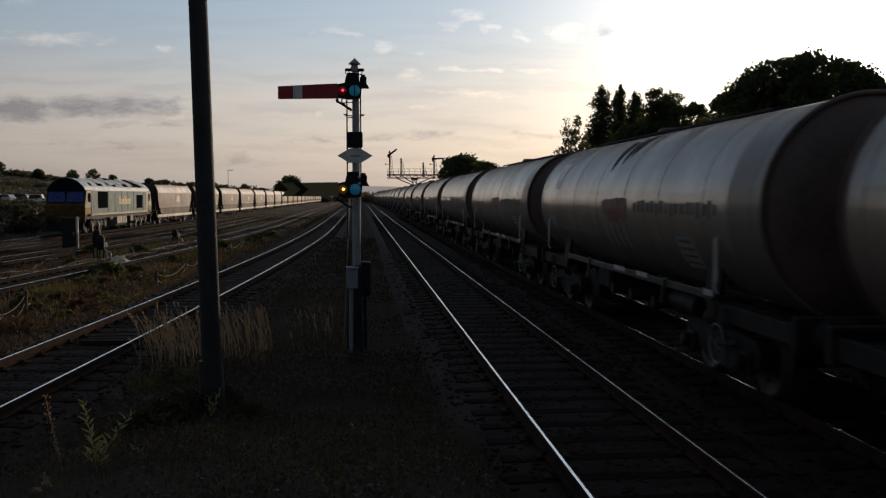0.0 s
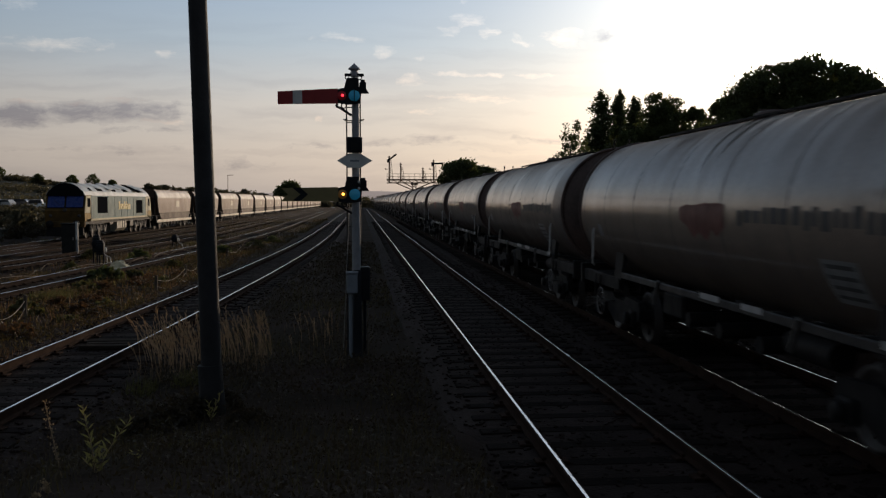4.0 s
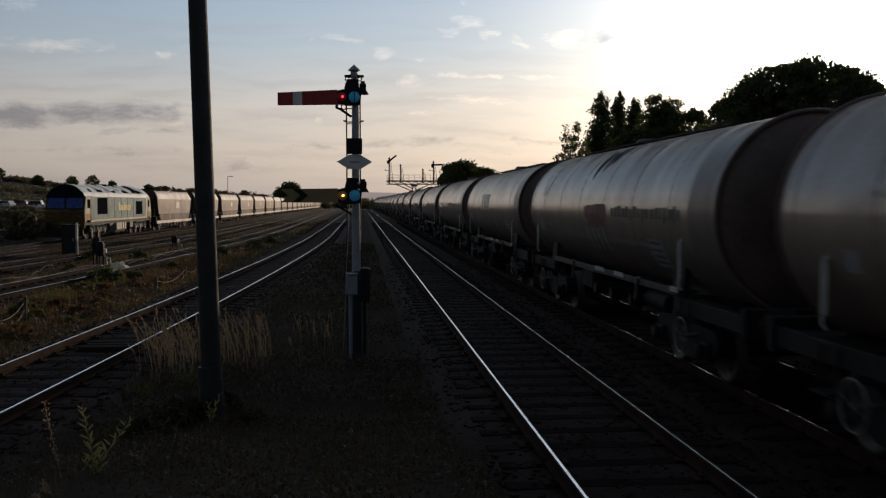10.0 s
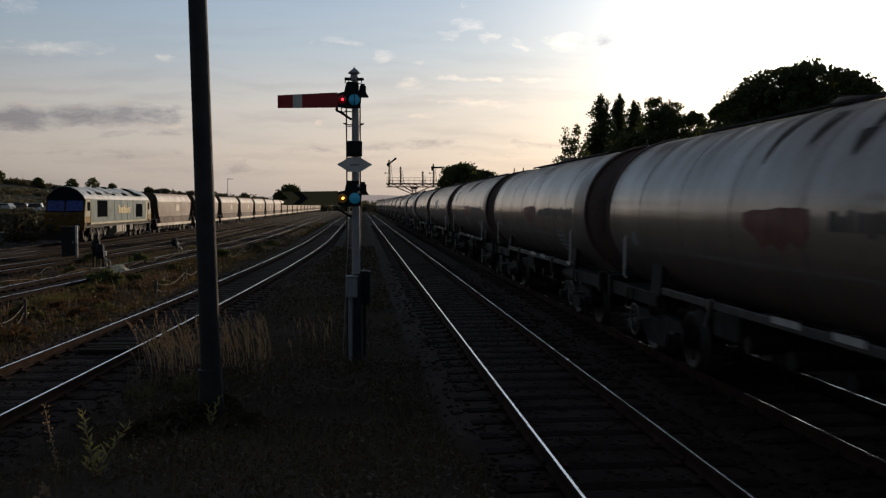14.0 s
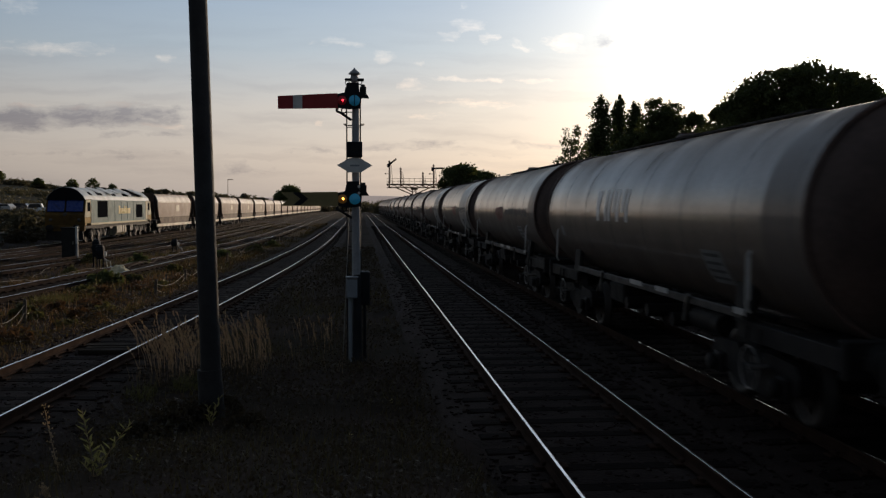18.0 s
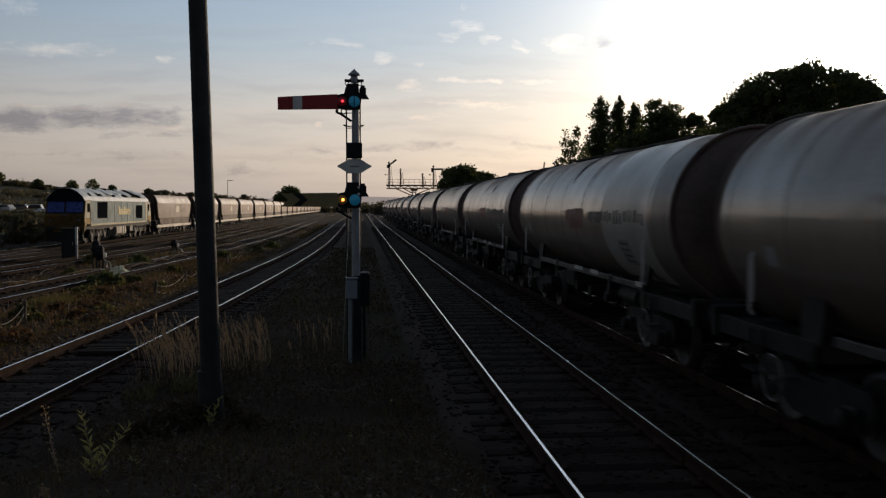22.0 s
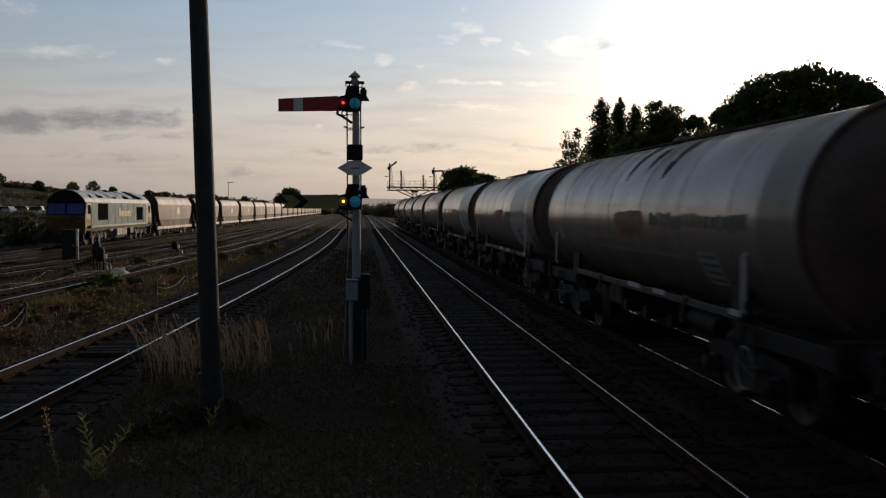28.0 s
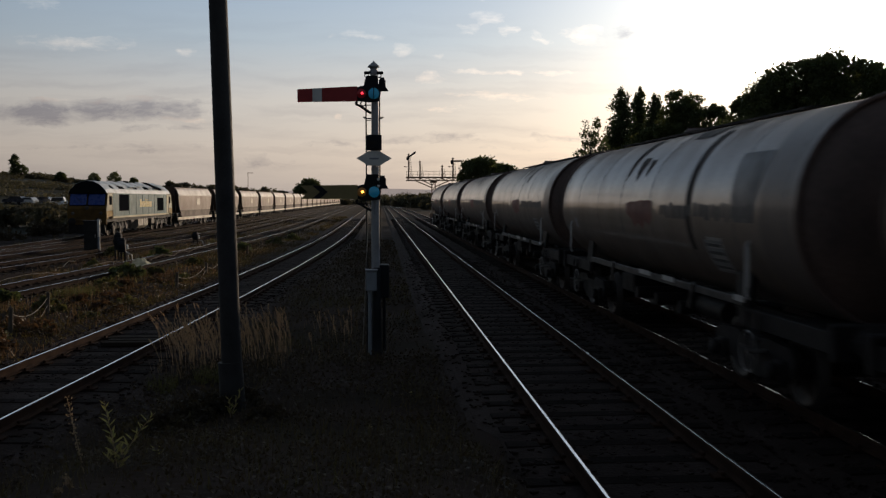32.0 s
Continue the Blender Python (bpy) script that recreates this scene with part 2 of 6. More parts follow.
M_SIGBLACK = material("signal_black_paint", (0.014, 0.015, 0.018), 0.6, scale=6.0, amount=0.3, spec=0.15)
M_POST = material("grey_painted_post", (0.29, 0.29, 0.30), 0.55, scale=5.0, amount=0.45, fine=30.0)
M_BLUE = material("blue_spectacle_glass", (0.07, 0.62, 0.95), 0.12, scale=8.0, amount=0.1, bump=0.0, spec=0.6)
M_REDLAMP = glow_material("red_lamp", (1.0, 0.03, 0.05), 3.0)
M_YELLAMP = glow_material("amber_lamp", (1.0, 0.42, 0.05), 6.0)
M_REDGLASS = material("dim_red_glass", (0.45, 0.03, 0.04), 0.2, amount=0.1, bump=0.0)
M_AMBGLASS = material("dim_amber_glass", (0.62, 0.27, 0.06), 0.2, amount=0.1, bump=0.0)
M_TANKEND = material("grimy_tank_end", (0.125, 0.083, 0.068), 0.6, spots=(0.03, 0.022, 0.02), scale=1.0, amount=0.7, fine=14.0, spec=0.35)
M_WAGONRED = material("faded_orange_red_panel", (0.185, 0.060, 0.044), 0.6, scale=4.0, amount=0.5)
M_LOGO = material("pale_logo_paint", (0.80, 0.79, 0.77), 0.4, amount=0.25)
M_MARK = material("off_white_marking", (0.27, 0.265, 0.255), 0.6, scale=6.0, amount=0.4)
M_DARKMARK = material("dark_stencil_marking", (0.075, 0.07, 0.066), 0.6, amount=0.2)
M_LOCOGREEN = material("locomotive_grey_green_paint", (0.085, 0.155, 0.155), 0.55, spots=(0.060, 0.095, 0.092), scale=1.5, amount=0.4, spec=0.15)
M_LOCOROOF = material("locomotive_pale_roof", (0.52, 0.54, 0.52), 0.5, spots=(0.28, 0.28, 0.26), scale=1.2, amount=0.5)
M_LOCOYELLOW = material("locomotive_yellow_paint", (0.36, 0.22, 0.05), 0.65, scale=2.0, amount=0.35, spec=0.2)
M_LOCODARK = material("dark_grille", (0.012, 0.013, 0.015), 0.7, scale=5.0, amount=0.3, spec=0.0)
# blue of the reflected sky is put into the glass colour
M_GLASS = material("sky_tinted_cab_glass", (0.012, 0.035, 0.20), 0.30, scale=4.0, amount=0.1, bump=0.0, spec=0.5)
# cab-end yellow with the shade of the front put into its colour
M_LOCOFRONT = material("shaded_blotchy_yellow_paint", (0.135, 0.076, 0.022), 0.75, spots=(0.035, 0.025, 0.015), scale=1.6, amount=0.7, spec=0.1)
M_LOCOCREAM = material("cream_cab_paint", (0.46, 0.41, 0.27), 0.6, scale=2.0, amount=0.3, spec=0.2)
M_FUELTANK = material("cream_fuel_tank_paint", (0.36, 0.32, 0.25), 0.6, spots=(0.08, 0.065, 0.05), scale=1.5, amount=0.8)
M_HOPPERTOP = material("pale_hopper_top", (0.58, 0.52, 0.47), 0.6, spots=(0.31, 0.25, 0.21), scale=0.8, amount=0.5, fine=12.0, random_tint=0.2)
M_SILL = material("pale_cream_sill", (0.68, 0.60, 0.47), 0.6, spots=(0.28, 0.20, 0.14), scale=1.0, amount=0.5)
M_LETTER = material("yellow_lettering", (0.50, 0.40, 0.12), 0.5, amount=0.2)
M_HOPPER = material("pale_grey_hopper_side", (0.46, 0.365, 0.30), 0.68, spots=(0.28, 0.205, 0.16), scale=0.5, amount=0.5, fine=12.0, spec=0.2, random_tint=0.25)
M_HOPPERLOW = material("coal_stained_hopper_base", (0.105, 0.060, 0.038), 0.75, scale=1.2, amount=0.6)
M_CABINET = material("grey_relay_cabinet_paint", (0.024, 0.023, 0.022), 0.7, scale=3.0, amount=0.5, spec=0.15)
M_STAKE = material("weathered_stake", (0.09, 0.07, 0.05), 0.85, scale=6.0, amount=0.6)
M_ROPE = material("pale_cable", (0.20, 0.17, 0.13), 0.8, scale=6.0, amount=0.4)
M_BARK = material("grey_brown_bark", (0.06, 0.05, 0.04), 0.9, scale=3.0, amount=0.6, bump=0.6)
M_LEAF = leaf_material("dark_summer_foliage", (0.080, 0.095, 0.038))
M_POPLAR = leaf_material("poplar_foliage", (0.075, 0.092, 0.042))
M_WEED = leaf_material("weed_leaf", (0.40, 0.34, 0.16))
M_GRASS = leaf_material("dry_grass", (0.128, 0.080, 0.049), 0.9, (0.070, 0.034, 0.023), 0.9)
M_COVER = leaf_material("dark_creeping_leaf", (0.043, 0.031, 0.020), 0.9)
M_CLUMP = leaf_material("grey_dry_stalk", (0.20, 0.135, 0.095), 0.9)
M_SHRUB = leaf_material("olive_shrub_leaf", (0.095, 0.090, 0.038), 0.9)
M_HERB = leaf_material("olive_and_russet_herb", (0.054, 0.043, 0.020), 1.0, (0.058, 0.027, 0.017), 0.9)
# greyer leaf for far growth, with distance haze mixed into the colour
M_HILL = leaf_material("haze_tinted_scrub", (0.088, 0.080, 0.056), 0.25)
M_STALK = leaf_material("dark_thin_stalk", (0.060, 0.047, 0.034), 0.9)
M_GREENGRASS = leaf_material("rough_green_grass", (0.078, 0.068, 0.028), 0.9, (0.075, 0.036, 0.022), 0.8)
M_TIMBER = material("grey_crossing_timber", (0.034, 0.026, 0.020), 0.95, scale=3.0, amount=0.5, fine=24.0, spec=0.04)
M_CARWHITE = material("white_car_paint", (0.55, 0.55, 0.55), 0.3, amount=0.1, coat=0.5)
M_CARGLASS = material("dark_car_window", (0.02, 0.024, 0.03), 0.2, amount=0.1, bump=0.0)
M_CARDARK = material("dark_blue_car_paint", (0.02, 0.025, 0.04), 0.3, amount=0.1, coat=0.5)
M_BAG = material("pale_torn_sacking", (0.72, 0.62, 0.40), 0.85, scale=5.0, amount=0.5)
M_GRABRAIL = material("pale_grab_rail_paint", (0.44, 0.42, 0.40), 0.45, scale=6.0, amount=0.35)
M_SOLEBAR = material("dusty_grey_side_rail", (0.034, 0.029, 0.026), 0.6, scale=3.0, amount=0.5)
M_RUNGEAR = material("dusty_dark_running_gear", (0.085, 0.072, 0.062), 0.65, scale=4.0, amount=0.6)
M_PLUME = leaf_material("russet_grass_plume", (0.36, 0.24, 0.17), 0.9, (0.18, 0.10, 0.07), 0.8)
M_WILLOWHERB = leaf_material("yellow_green_willowherb_leaf", (0.27, 0.25, 0.11), 0.9, (0.20, 0.12, 0.07), 0.8)
M_DOCK = leaf_material("rust_brown_dock_seed", (0.27, 0.20, 0.15), 0.8)
M_RUSSET = leaf_material("russet_seeding_herb", (0.088, 0.050, 0.031), 0.8, (0.055, 0.044, 0.022), 0.8)
M_GIRDER = material("rusty_gantry_steel", (0.26, 0.175, 0.12), 0.8, scale=2.0, amount=0.5)


def tank_material():
    """Warm grey tank paint, glossy on the flanks; dull brown grime lies on the crown and runs down in streaks, the
    belly is darkened for shade and mirrored ground.
    """
    m = material("weathered_grey_tank_paint", (0.290, 0.214, 0.160), 0.42, spots=(0.172, 0.126, 0.094), scale=0.8, amount=0.6, fine=18.0, bump=0.03, spec=0.5, random_tint=0.30)
    nt = m.node_tree
    b = nt.nodes["Principled BSDF"]
    sep = nt.nodes.new("ShaderNodeSeparateXYZ")
    co = nt.nodes.new("ShaderNodeTexCoord").outputs["Object"]
    link(nt, co, sep.inputs[0])
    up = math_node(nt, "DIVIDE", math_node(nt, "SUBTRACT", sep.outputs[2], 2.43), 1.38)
    # streaks: fine along the barrel, long down the flank
    warp = nt.nodes.new("ShaderNodeCombineXYZ")
    for i, k in enumerate((0.4, 2.6, 0.45)):
        link(nt, math_node(nt, "MULTIPLY", sep.outputs[i], k), warp.inputs[i])
    runs = nt.nodes.new("ShaderNodeTexNoise")
    runs.inputs["Scale"].default_value, runs.inputs["Detail"].default_value, runs.inputs["Roughness"].default_value = 1.0, 5.0, 0.6
    rnd = nt.nodes.new("ShaderNodeObjectInfo").outputs["Random"]
    shift = nt.nodes.new("ShaderNodeVectorMath")
    shift.operation = "ADD"
    link(nt, warp.outputs[0], shift.inputs[0])
    off = nt.nodes.new("ShaderNodeCombineXYZ")
    link(nt, math_node(nt, "MULTIPLY", rnd, 60.0), off.inputs[1])
    link(nt, off.outputs[0], shift.inputs[1])
    link(nt, shift.outputs[0], runs.inputs["Vector"])
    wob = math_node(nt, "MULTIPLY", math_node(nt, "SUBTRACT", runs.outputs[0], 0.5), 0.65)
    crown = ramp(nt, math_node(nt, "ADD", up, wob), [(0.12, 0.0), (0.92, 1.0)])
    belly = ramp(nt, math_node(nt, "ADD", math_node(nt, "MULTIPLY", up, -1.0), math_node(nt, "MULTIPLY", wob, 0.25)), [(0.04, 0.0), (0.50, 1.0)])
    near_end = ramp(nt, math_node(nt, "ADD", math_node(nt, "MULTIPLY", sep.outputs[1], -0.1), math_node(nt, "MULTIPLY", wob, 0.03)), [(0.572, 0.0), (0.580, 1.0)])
    col = b.inputs["Base Color"].links[0].from_socket
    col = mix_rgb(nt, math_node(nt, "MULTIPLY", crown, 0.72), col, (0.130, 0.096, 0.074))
    # lower half painted darker, standing in for shade and the dark ground it mirrors
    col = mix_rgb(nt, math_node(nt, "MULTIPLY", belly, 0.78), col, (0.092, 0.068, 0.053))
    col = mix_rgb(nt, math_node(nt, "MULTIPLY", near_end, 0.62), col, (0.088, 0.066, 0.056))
    link(nt, col, b.inputs["Base Color"])
    rough = b.inputs["Roughness"].links[0].from_socket
    dull = math_node(nt, "MAXIMUM", crown, math_node(nt, "MAXIMUM", math_node(nt, "MULTIPLY", belly, 0.55), math_node(nt, "MULTIPLY", near_end, 0.7)))
    link(nt, math_node(nt, "ADD", rough, math_node(nt, "MULTIPLY", dull, 0.35), clamp=True), b.inputs["Roughness"])
    link(nt, math_node(nt, "MULTIPLY", math_node(nt, "SUBTRACT", 1.0, dull), 0.85, clamp=True), b.inputs["Coat Weight"])
    b.inputs["Coat Roughness"].default_value = 0.11
    return m


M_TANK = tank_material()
M_TANKPALE = material("pale_repainted_tank_band", (0.40, 0.36, 0.32), 0.38, scale=1.0, amount=0.4, bump=0.03)
M_SEAM = material("dark_weld_seam", (0.11, 0.096, 0.088), 0.5, amount=0.4)
M_OIL = material("spilt_oil_stain", (0.045, 0.036, 0.031), 0.78, scale=3.0, amount=0.4, bump=0.02, spec=0.15)

# ---- mesh helpers ----


class Shape:
    """Gathers simple solids into one mesh."""

    def __init__(self):
        self.v, self.f, self.mi, self.sm = [], [], [], []

    def add(self, verts, faces, slot=0, smooth=False):
        n = len(self.v)
        self.v.extend(tuple(p) for p in verts)
        self.f.extend(tuple(i + n for i in q) for q in faces)
        self.mi.extend([slot] * len(faces))
        self.sm.extend([smooth] * len(faces))
        return self

    def box(self, c, s, m=None, slot=0, bevel=0.0):
        """A box of full size s about c; bevel cuts its long edges."""
        hx, hy, hz = (d / 2 for d in s)
        b = min(bevel, hx * 0.9, hy * 0.9, hz * 0.9)
        if b <= 0:
            vs = [(sx * hx, sy * hy, sz * hz) for sz in (-1, 1) for sx, sy in ((-1, -1), (1, -1), (1, 1), (-1, 1))]
            fs = [(3, 2, 1, 0), (4, 5, 6, 7)] + [(i, (i + 1) % 4, 4 + (i + 1) % 4, 4 + i) for i in range(4)]
        else:
            vs, fs = [], []
            ring = [(-hx + b, -hy), (hx - b, -hy), (hx, -hy + b), (hx, hy - b), (hx - b, hy), (-hx + b, hy), (-hx, hy - b), (-hx, -hy + b)]
            inner = [(px * (1 - b / hx), py * (1 - b / hy)) for px, py in ring]
            for z, rr in ((-hz, inner), (-hz + b, ring), (hz - b, ring), (hz, inner)):
                vs += [(px, py, z) for px, py in rr]
            fs = [tuple(range(7, -1, -1)), tuple(range(24, 32))]
            for k in range(3):
                fs += [(k * 8 + i, k * 8 + (i + 1) % 8, k * 8 + 8 + (i + 1) % 8, k * 8 + 8 + i) for i in range(8)]
        m = Matrix.Translation(c) if m is None else Matrix.Translation(c) @ m
        return self.add([m @ Vector(p) for p in vs], fs, slot)

    def rod(self, a, b, r, r2=None, seg=10, slot=0, caps=True, smooth=True):
        a, b = Vector(a), Vector(b)
        q = (b - a).to_track_quat("Z", "Y")
        r2 = r if r2 is None else r2
        vs = []
        for p, rr in ((a, r), (b, r2)):
            vs += [p + q @ Vector((rr * math.cos(2 * math.pi * i / seg), rr * math.sin(2 * math.pi * i / seg), 0)) for i in range(seg)]
        self.add(vs, [(i, (i + 1) % seg, seg + (i + 1) % seg, seg + i) for i in range(seg)], slot, smooth)
        if caps:
            self.add(vs, [tuple(range(seg - 1, -1, -1)), tuple(range(seg, 2 * seg))], slot)
        return self

    def tube(self, pts, r, seg=6, slot=0):
        for a, b in zip(pts, pts[1:]):
            self.rod(a, b, r, seg=seg, slot=slot)
        return self

    def pipe(self, pts, radii, seg=6, slot=0):
        """One unbroken bent tube through points, with a radius at each."""
        vs, n = [], len(pts)
        for i, p in enumerate(pts):
            d = Vector(pts[min(n - 1, i + 1)]) - Vector(pts[max(0, i - 1)])
            q = d.to_track_quat("Z", "Y")
            vs += [Vector(p) + q @ Vector((radii[i] * math.cos(2 * math.pi * k / seg), radii[i] * math.sin(2 * math.pi * k / seg), 0)) for k in range(seg)]
        fs = [(i * seg + k, i * seg + (k + 1) % seg, (i + 1) * seg + (k + 1) % seg, (i + 1) * seg + k) for i in range(n - 1) for k in range(seg)]
        fs += [tuple(range(seg - 1, -1, -1)), tuple(range((n - 1) * seg, n * seg))]
        return self.add(vs, fs, slot, True)

    def lathe(self, profile, axis="Y", seg=32, c=(0, 0, 0), slot=0, smooth=True):
        """Turns (radius, along) pairs about an axis."""
        vs = []
        for r, l in profile:
            for i in range(seg):
                a = 2 * math.pi * i / seg
                u, w = r * math.cos(a), r * math.sin(a)
                p = {"Y": (u, l, w), "Z": (u, w, l), "X": (l, u, w)}[axis]
                vs.append((p[0] + c[0], p[1] + c[1], p[2] + c[2]))
        fs = []
        for k in range(len(profile) - 1):
            fs += [(k * seg + i, k * seg + (i + 1) % seg, (k + 1) * seg + (i + 1) % seg, (k + 1) * seg + i) for i in range(seg)]
        return self.add(vs, fs, slot, smooth)

    def ring(self, c, R, r, axis="X", seg=20, tseg=6, slot=0):
        vs, fs = [], []
        for i in range(seg):
            a = 2 * math.pi * i / seg
            for j in range(tseg):
                b = 2 * math.pi * j / tseg
                d, w = R + r * math.cos(b), r * math.sin(b)
                u, v = d * math.cos(a), d * math.sin(a)
                p = {"X": (w, u, v), "Y": (u, w, v), "Z": (u, v, w)}[axis]
                vs.append((p[0] + c[0], p[1] + c[1], p[2] + c[2]))
                fs.append((i * tseg + j, ((i + 1) % seg) * tseg + j, ((i + 1) % seg) * tseg + (j + 1) % tseg, i * tseg + (j + 1) % tseg))
        return self.add(vs, fs, slot, True)

    def prism(self, outline, a, b, axis="Y", slot=0, smooth=False):
        """Extrudes a closed outline of pairs from a to b along an axis."""
        n = len(outline)
        put = {"Y": lambda p, l: (p[0], l, p[1]), "X": lambda p, l: (l, p[0], p[1]), "Z": lambda p, l: (p[0], p[1], l)}[axis]
        vs = [put(p, a) for p in outline] + [put(p, b) for p in outline]
        self.add(vs, [(i, (i + 1) % n, n + (i + 1) % n, n + i) for i in range(n)], slot, smooth)
        return self.add(vs, [tuple(range(n - 1, -1, -1)), tuple(range(n, 2 * n))], slot)

    def sweep(self, profile, path, slots=None, closed=True):
        """Sweeps a cross section (sideways, up) along path points (x, y, z), kept upright."""
        n = len(profile)
        vs = []
        for i, p in enumerate(path):
            a, b = Vector(path[max(0, i - 1)]), Vector(path[min(len(path) - 1, i + 1)])
            d = (b - a).normalized()
            s = Vector((d.y, -d.x, 0)).normalized()
            vs += [Vector(p) + s * u + Vector((0, 0, w)) for u, w in profile]
        m = n if closed else n - 1
        for k in range(len(path) - 1):
            for i in range(m):
                self.f.append(tuple(len(self.v) + q for q in (k * n + i, k * n + (i + 1) % n, (k + 1) * n + (i + 1) % n, (k + 1) * n + i)))
                self.mi.append(slots[i] if slots else 0)
                self.sm.append(False)
        self.v.extend(tuple(p) for p in vs)
        return self

    def mesh(self, name, mats):
        me = bpy.data.meshes.new(name)
        me.from_pydata(self.v, [], self.f)
        for m in mats if isinstance(mats, (list, tuple)) else [mats]:
            me.materials.append(m)
        me.polygons.foreach_set("material_index", self.mi)
        me.polygons.foreach_set("use_smooth", self.sm)
        me.validate()
        me.update()
        return me


def part(name, shape, mats, parent, label="", at=None):
    """Links a shape as one mesh object under a thing or a part."""
    ob = new(name, shape if isinstance(shape, bpy.types.Mesh) else shape.mesh(name, mats))
    ob.parent = parent
    if at is not None:
        ob.matrix_basis = at
    return tagged(ob, label) if label else ob


def thing(name, label, category, at=None, group="", kind=""):
    ob = new(name)
    ob.empty_display_size = 0.3
    if at is not None:
        ob.matrix_basis = at
    return tagged(ob, label, category, group, kind)


def solid(name, shape, mats, label, category, at=None, group="", kind=""):
    ob = new(name, shape if isinstance(shape, bpy.types.Mesh) else shape.mesh(name, mats))
    if at is not None:
        ob.matrix_basis = at
    return tagged(ob, label, category, group, kind)


def raw_mesh(name, co, faces_per, mat):
    """A mesh from an array of corner points, faces_per corners to a face."""
    n = len(co)
    me = bpy.data.meshes.new(name)
    me.vertices.add(n)
    me.vertices.foreach_set("co", np.asarray(co, dtype=np.float32).ravel())
    me.loops.add(n)
    me.loops.foreach_set("vertex_index", np.arange(n, dtype=np.int32))
    k = n // faces_per
    me.polygons.add(k)
    me.polygons.foreach_set("loop_start", np.arange(k, dtype=np.int32) * faces_per)
    me.materials.append(mat)
    me.update()
    me.validate()
    return me


# ---- the lie of the land ----


def smooth(a, b, x):
    t = min(1.0, max(0.0, (x - a) / (b - a)))
    return t * t * (3 - 2 * t)


def near_line(y):
    return 2.73


def train_line(y):
    return 6.05


def branch_line(y):
    return -3.05 - 4.7e-4 * max(0.0, 80 - max(y, -60)) ** 2


def third_line(y):
    return -8.2 - 7e-4 * max(0.0, 90 - max(y, -10)) ** 2 - 0.006 * max(0, y - 110)


def fourth_line(y):
    return -12.6 - 9e-4 * max(0.0, 90 - max(y, -10)) ** 2 - 0.004 * max(0, y - 110)


def fifth_line(y):
    return -16.1 - 5e-4 * max(0.0, 110 - max(y, -10)) ** 2


def yard_line(y):
    return -18.5 - 1.6 * (max(0.0, 190 - max(y, 84)) / 103) ** 2


def ground_z(x, y):
    z = -0.30
    # the bank on which the viewer stands, falling away ahead
    z += 1.25 * (1 - smooth(3.0, 13.0, y)) * (1 - smooth(0.6, 1.6, x)) * smooth(-3.6, -2.2, x)
    z += 0.10 * (1 - smooth(10, 24, y)) * smooth(-3.4, -2.4, x) * (1 - smooth(0.8, 1.8, x))
    # grassy strip beyond the branch
    z += 0.12 * smooth(-4.8 - 2.2, -8.0, x) * (1 - smooth(60, 90, y)) * smooth(-12.0, -9.5, x)
    # ridge added out of sight behind the tank train to block low sun beneath it
    z += 3.0 * smooth(8.3, 9.9, x) * (1 - smooth(12, 17, x)) * (1 - smooth(130, 145, y))
    # hillside beyond the yard
    z += 9.5 * smooth(-36, -110, x) * smooth(90, 300, y) * (1 - 0.3 * smooth(300, 700, y)) * (1 - smooth(1200, 2600, y))
    z += 6.0 * smooth(60, 140, x) * smooth(0, 120, y)
    if y < 400 and abs(x) < 200:
        z += 0.05 * noise.noise(Vector((x * 0.7, y * 0.7, 0)))
    return z


def build_ground():
    xs = [-3000, -1500, -800, -500, -350, -250, -190, -150] + list(np.arange(-120, -30, 6)) + list(np.arange(-30, -8, 1.0)) + list(np.arange(-8, 9, 0.4)) + [9.2, 9.9, 10.8, 12.0, 13.5] + list(range(15, 40, 3)) + list(range(40, 160, 10)) + [200, 300, 500, 900, 1600, 3000]
    ys = [-400, -150, -60, -20, -8] + list(np.arange(-4, 40, 0.5)) + list(np.arange(40, 110, 2.5)) + list(range(110, 400, 10)) + [450, 520, 600, 700, 850, 1000, 1300, 1700, 2300, 3200, 4500]
    sh = Shape()
    vs = [(x, y, ground_z(x, y)) for y in ys for x in xs]
    n = len(xs)
    fs, sl = [], []
    for j in range(len(ys) - 1):
        for i in range(n - 1):
            fs.append((j * n + i, j * n + i + 1, (j + 1) * n + i + 1, (j + 1) * n + i))
            sl.append(1 if xs[i] < -31 or xs[i] > 22 or ys[j] > 500 else 0)
    sh.add(vs, fs, 0, True)
    sh.mi = sl
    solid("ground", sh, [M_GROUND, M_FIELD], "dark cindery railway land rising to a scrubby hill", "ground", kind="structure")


build_ground()

# ---- the tracks ----
RAIL = [(-0.009, 0.0), (-0.017, -0.0018), (-0.034, -0.010), (-0.035, -0.03), (-0.010, -0.045), (-0.010, -0.115), (-0.06, -0.135), (-0.06, -0.15), (0.06, -0.15), (0.06, -0.135), (0.010, -0.115), (0.010, -0.045), (0.035, -0.03), (0.034, -0.010), (0.017, -0.0018), (0.009, 0.0)]
RAIL_SLOTS = [1] + [0] * 13 + [1, 1]


def path_points(line, y0, y1, off=0.0, z=0.0):
    ys, y = [], y0
    while y < y1:
        ys.append(y)
        y += 1.5 if y < 40 else (4 if y < 120 else 12)
    ys.append(y1)
    pts = []
    for y in ys:
        d = (line(y + 0.5) - line(y - 0.5))
        k = math.hypot(1, d)
        pts.append((line(y) + off / k, y - off * d / k, z))
    return pts


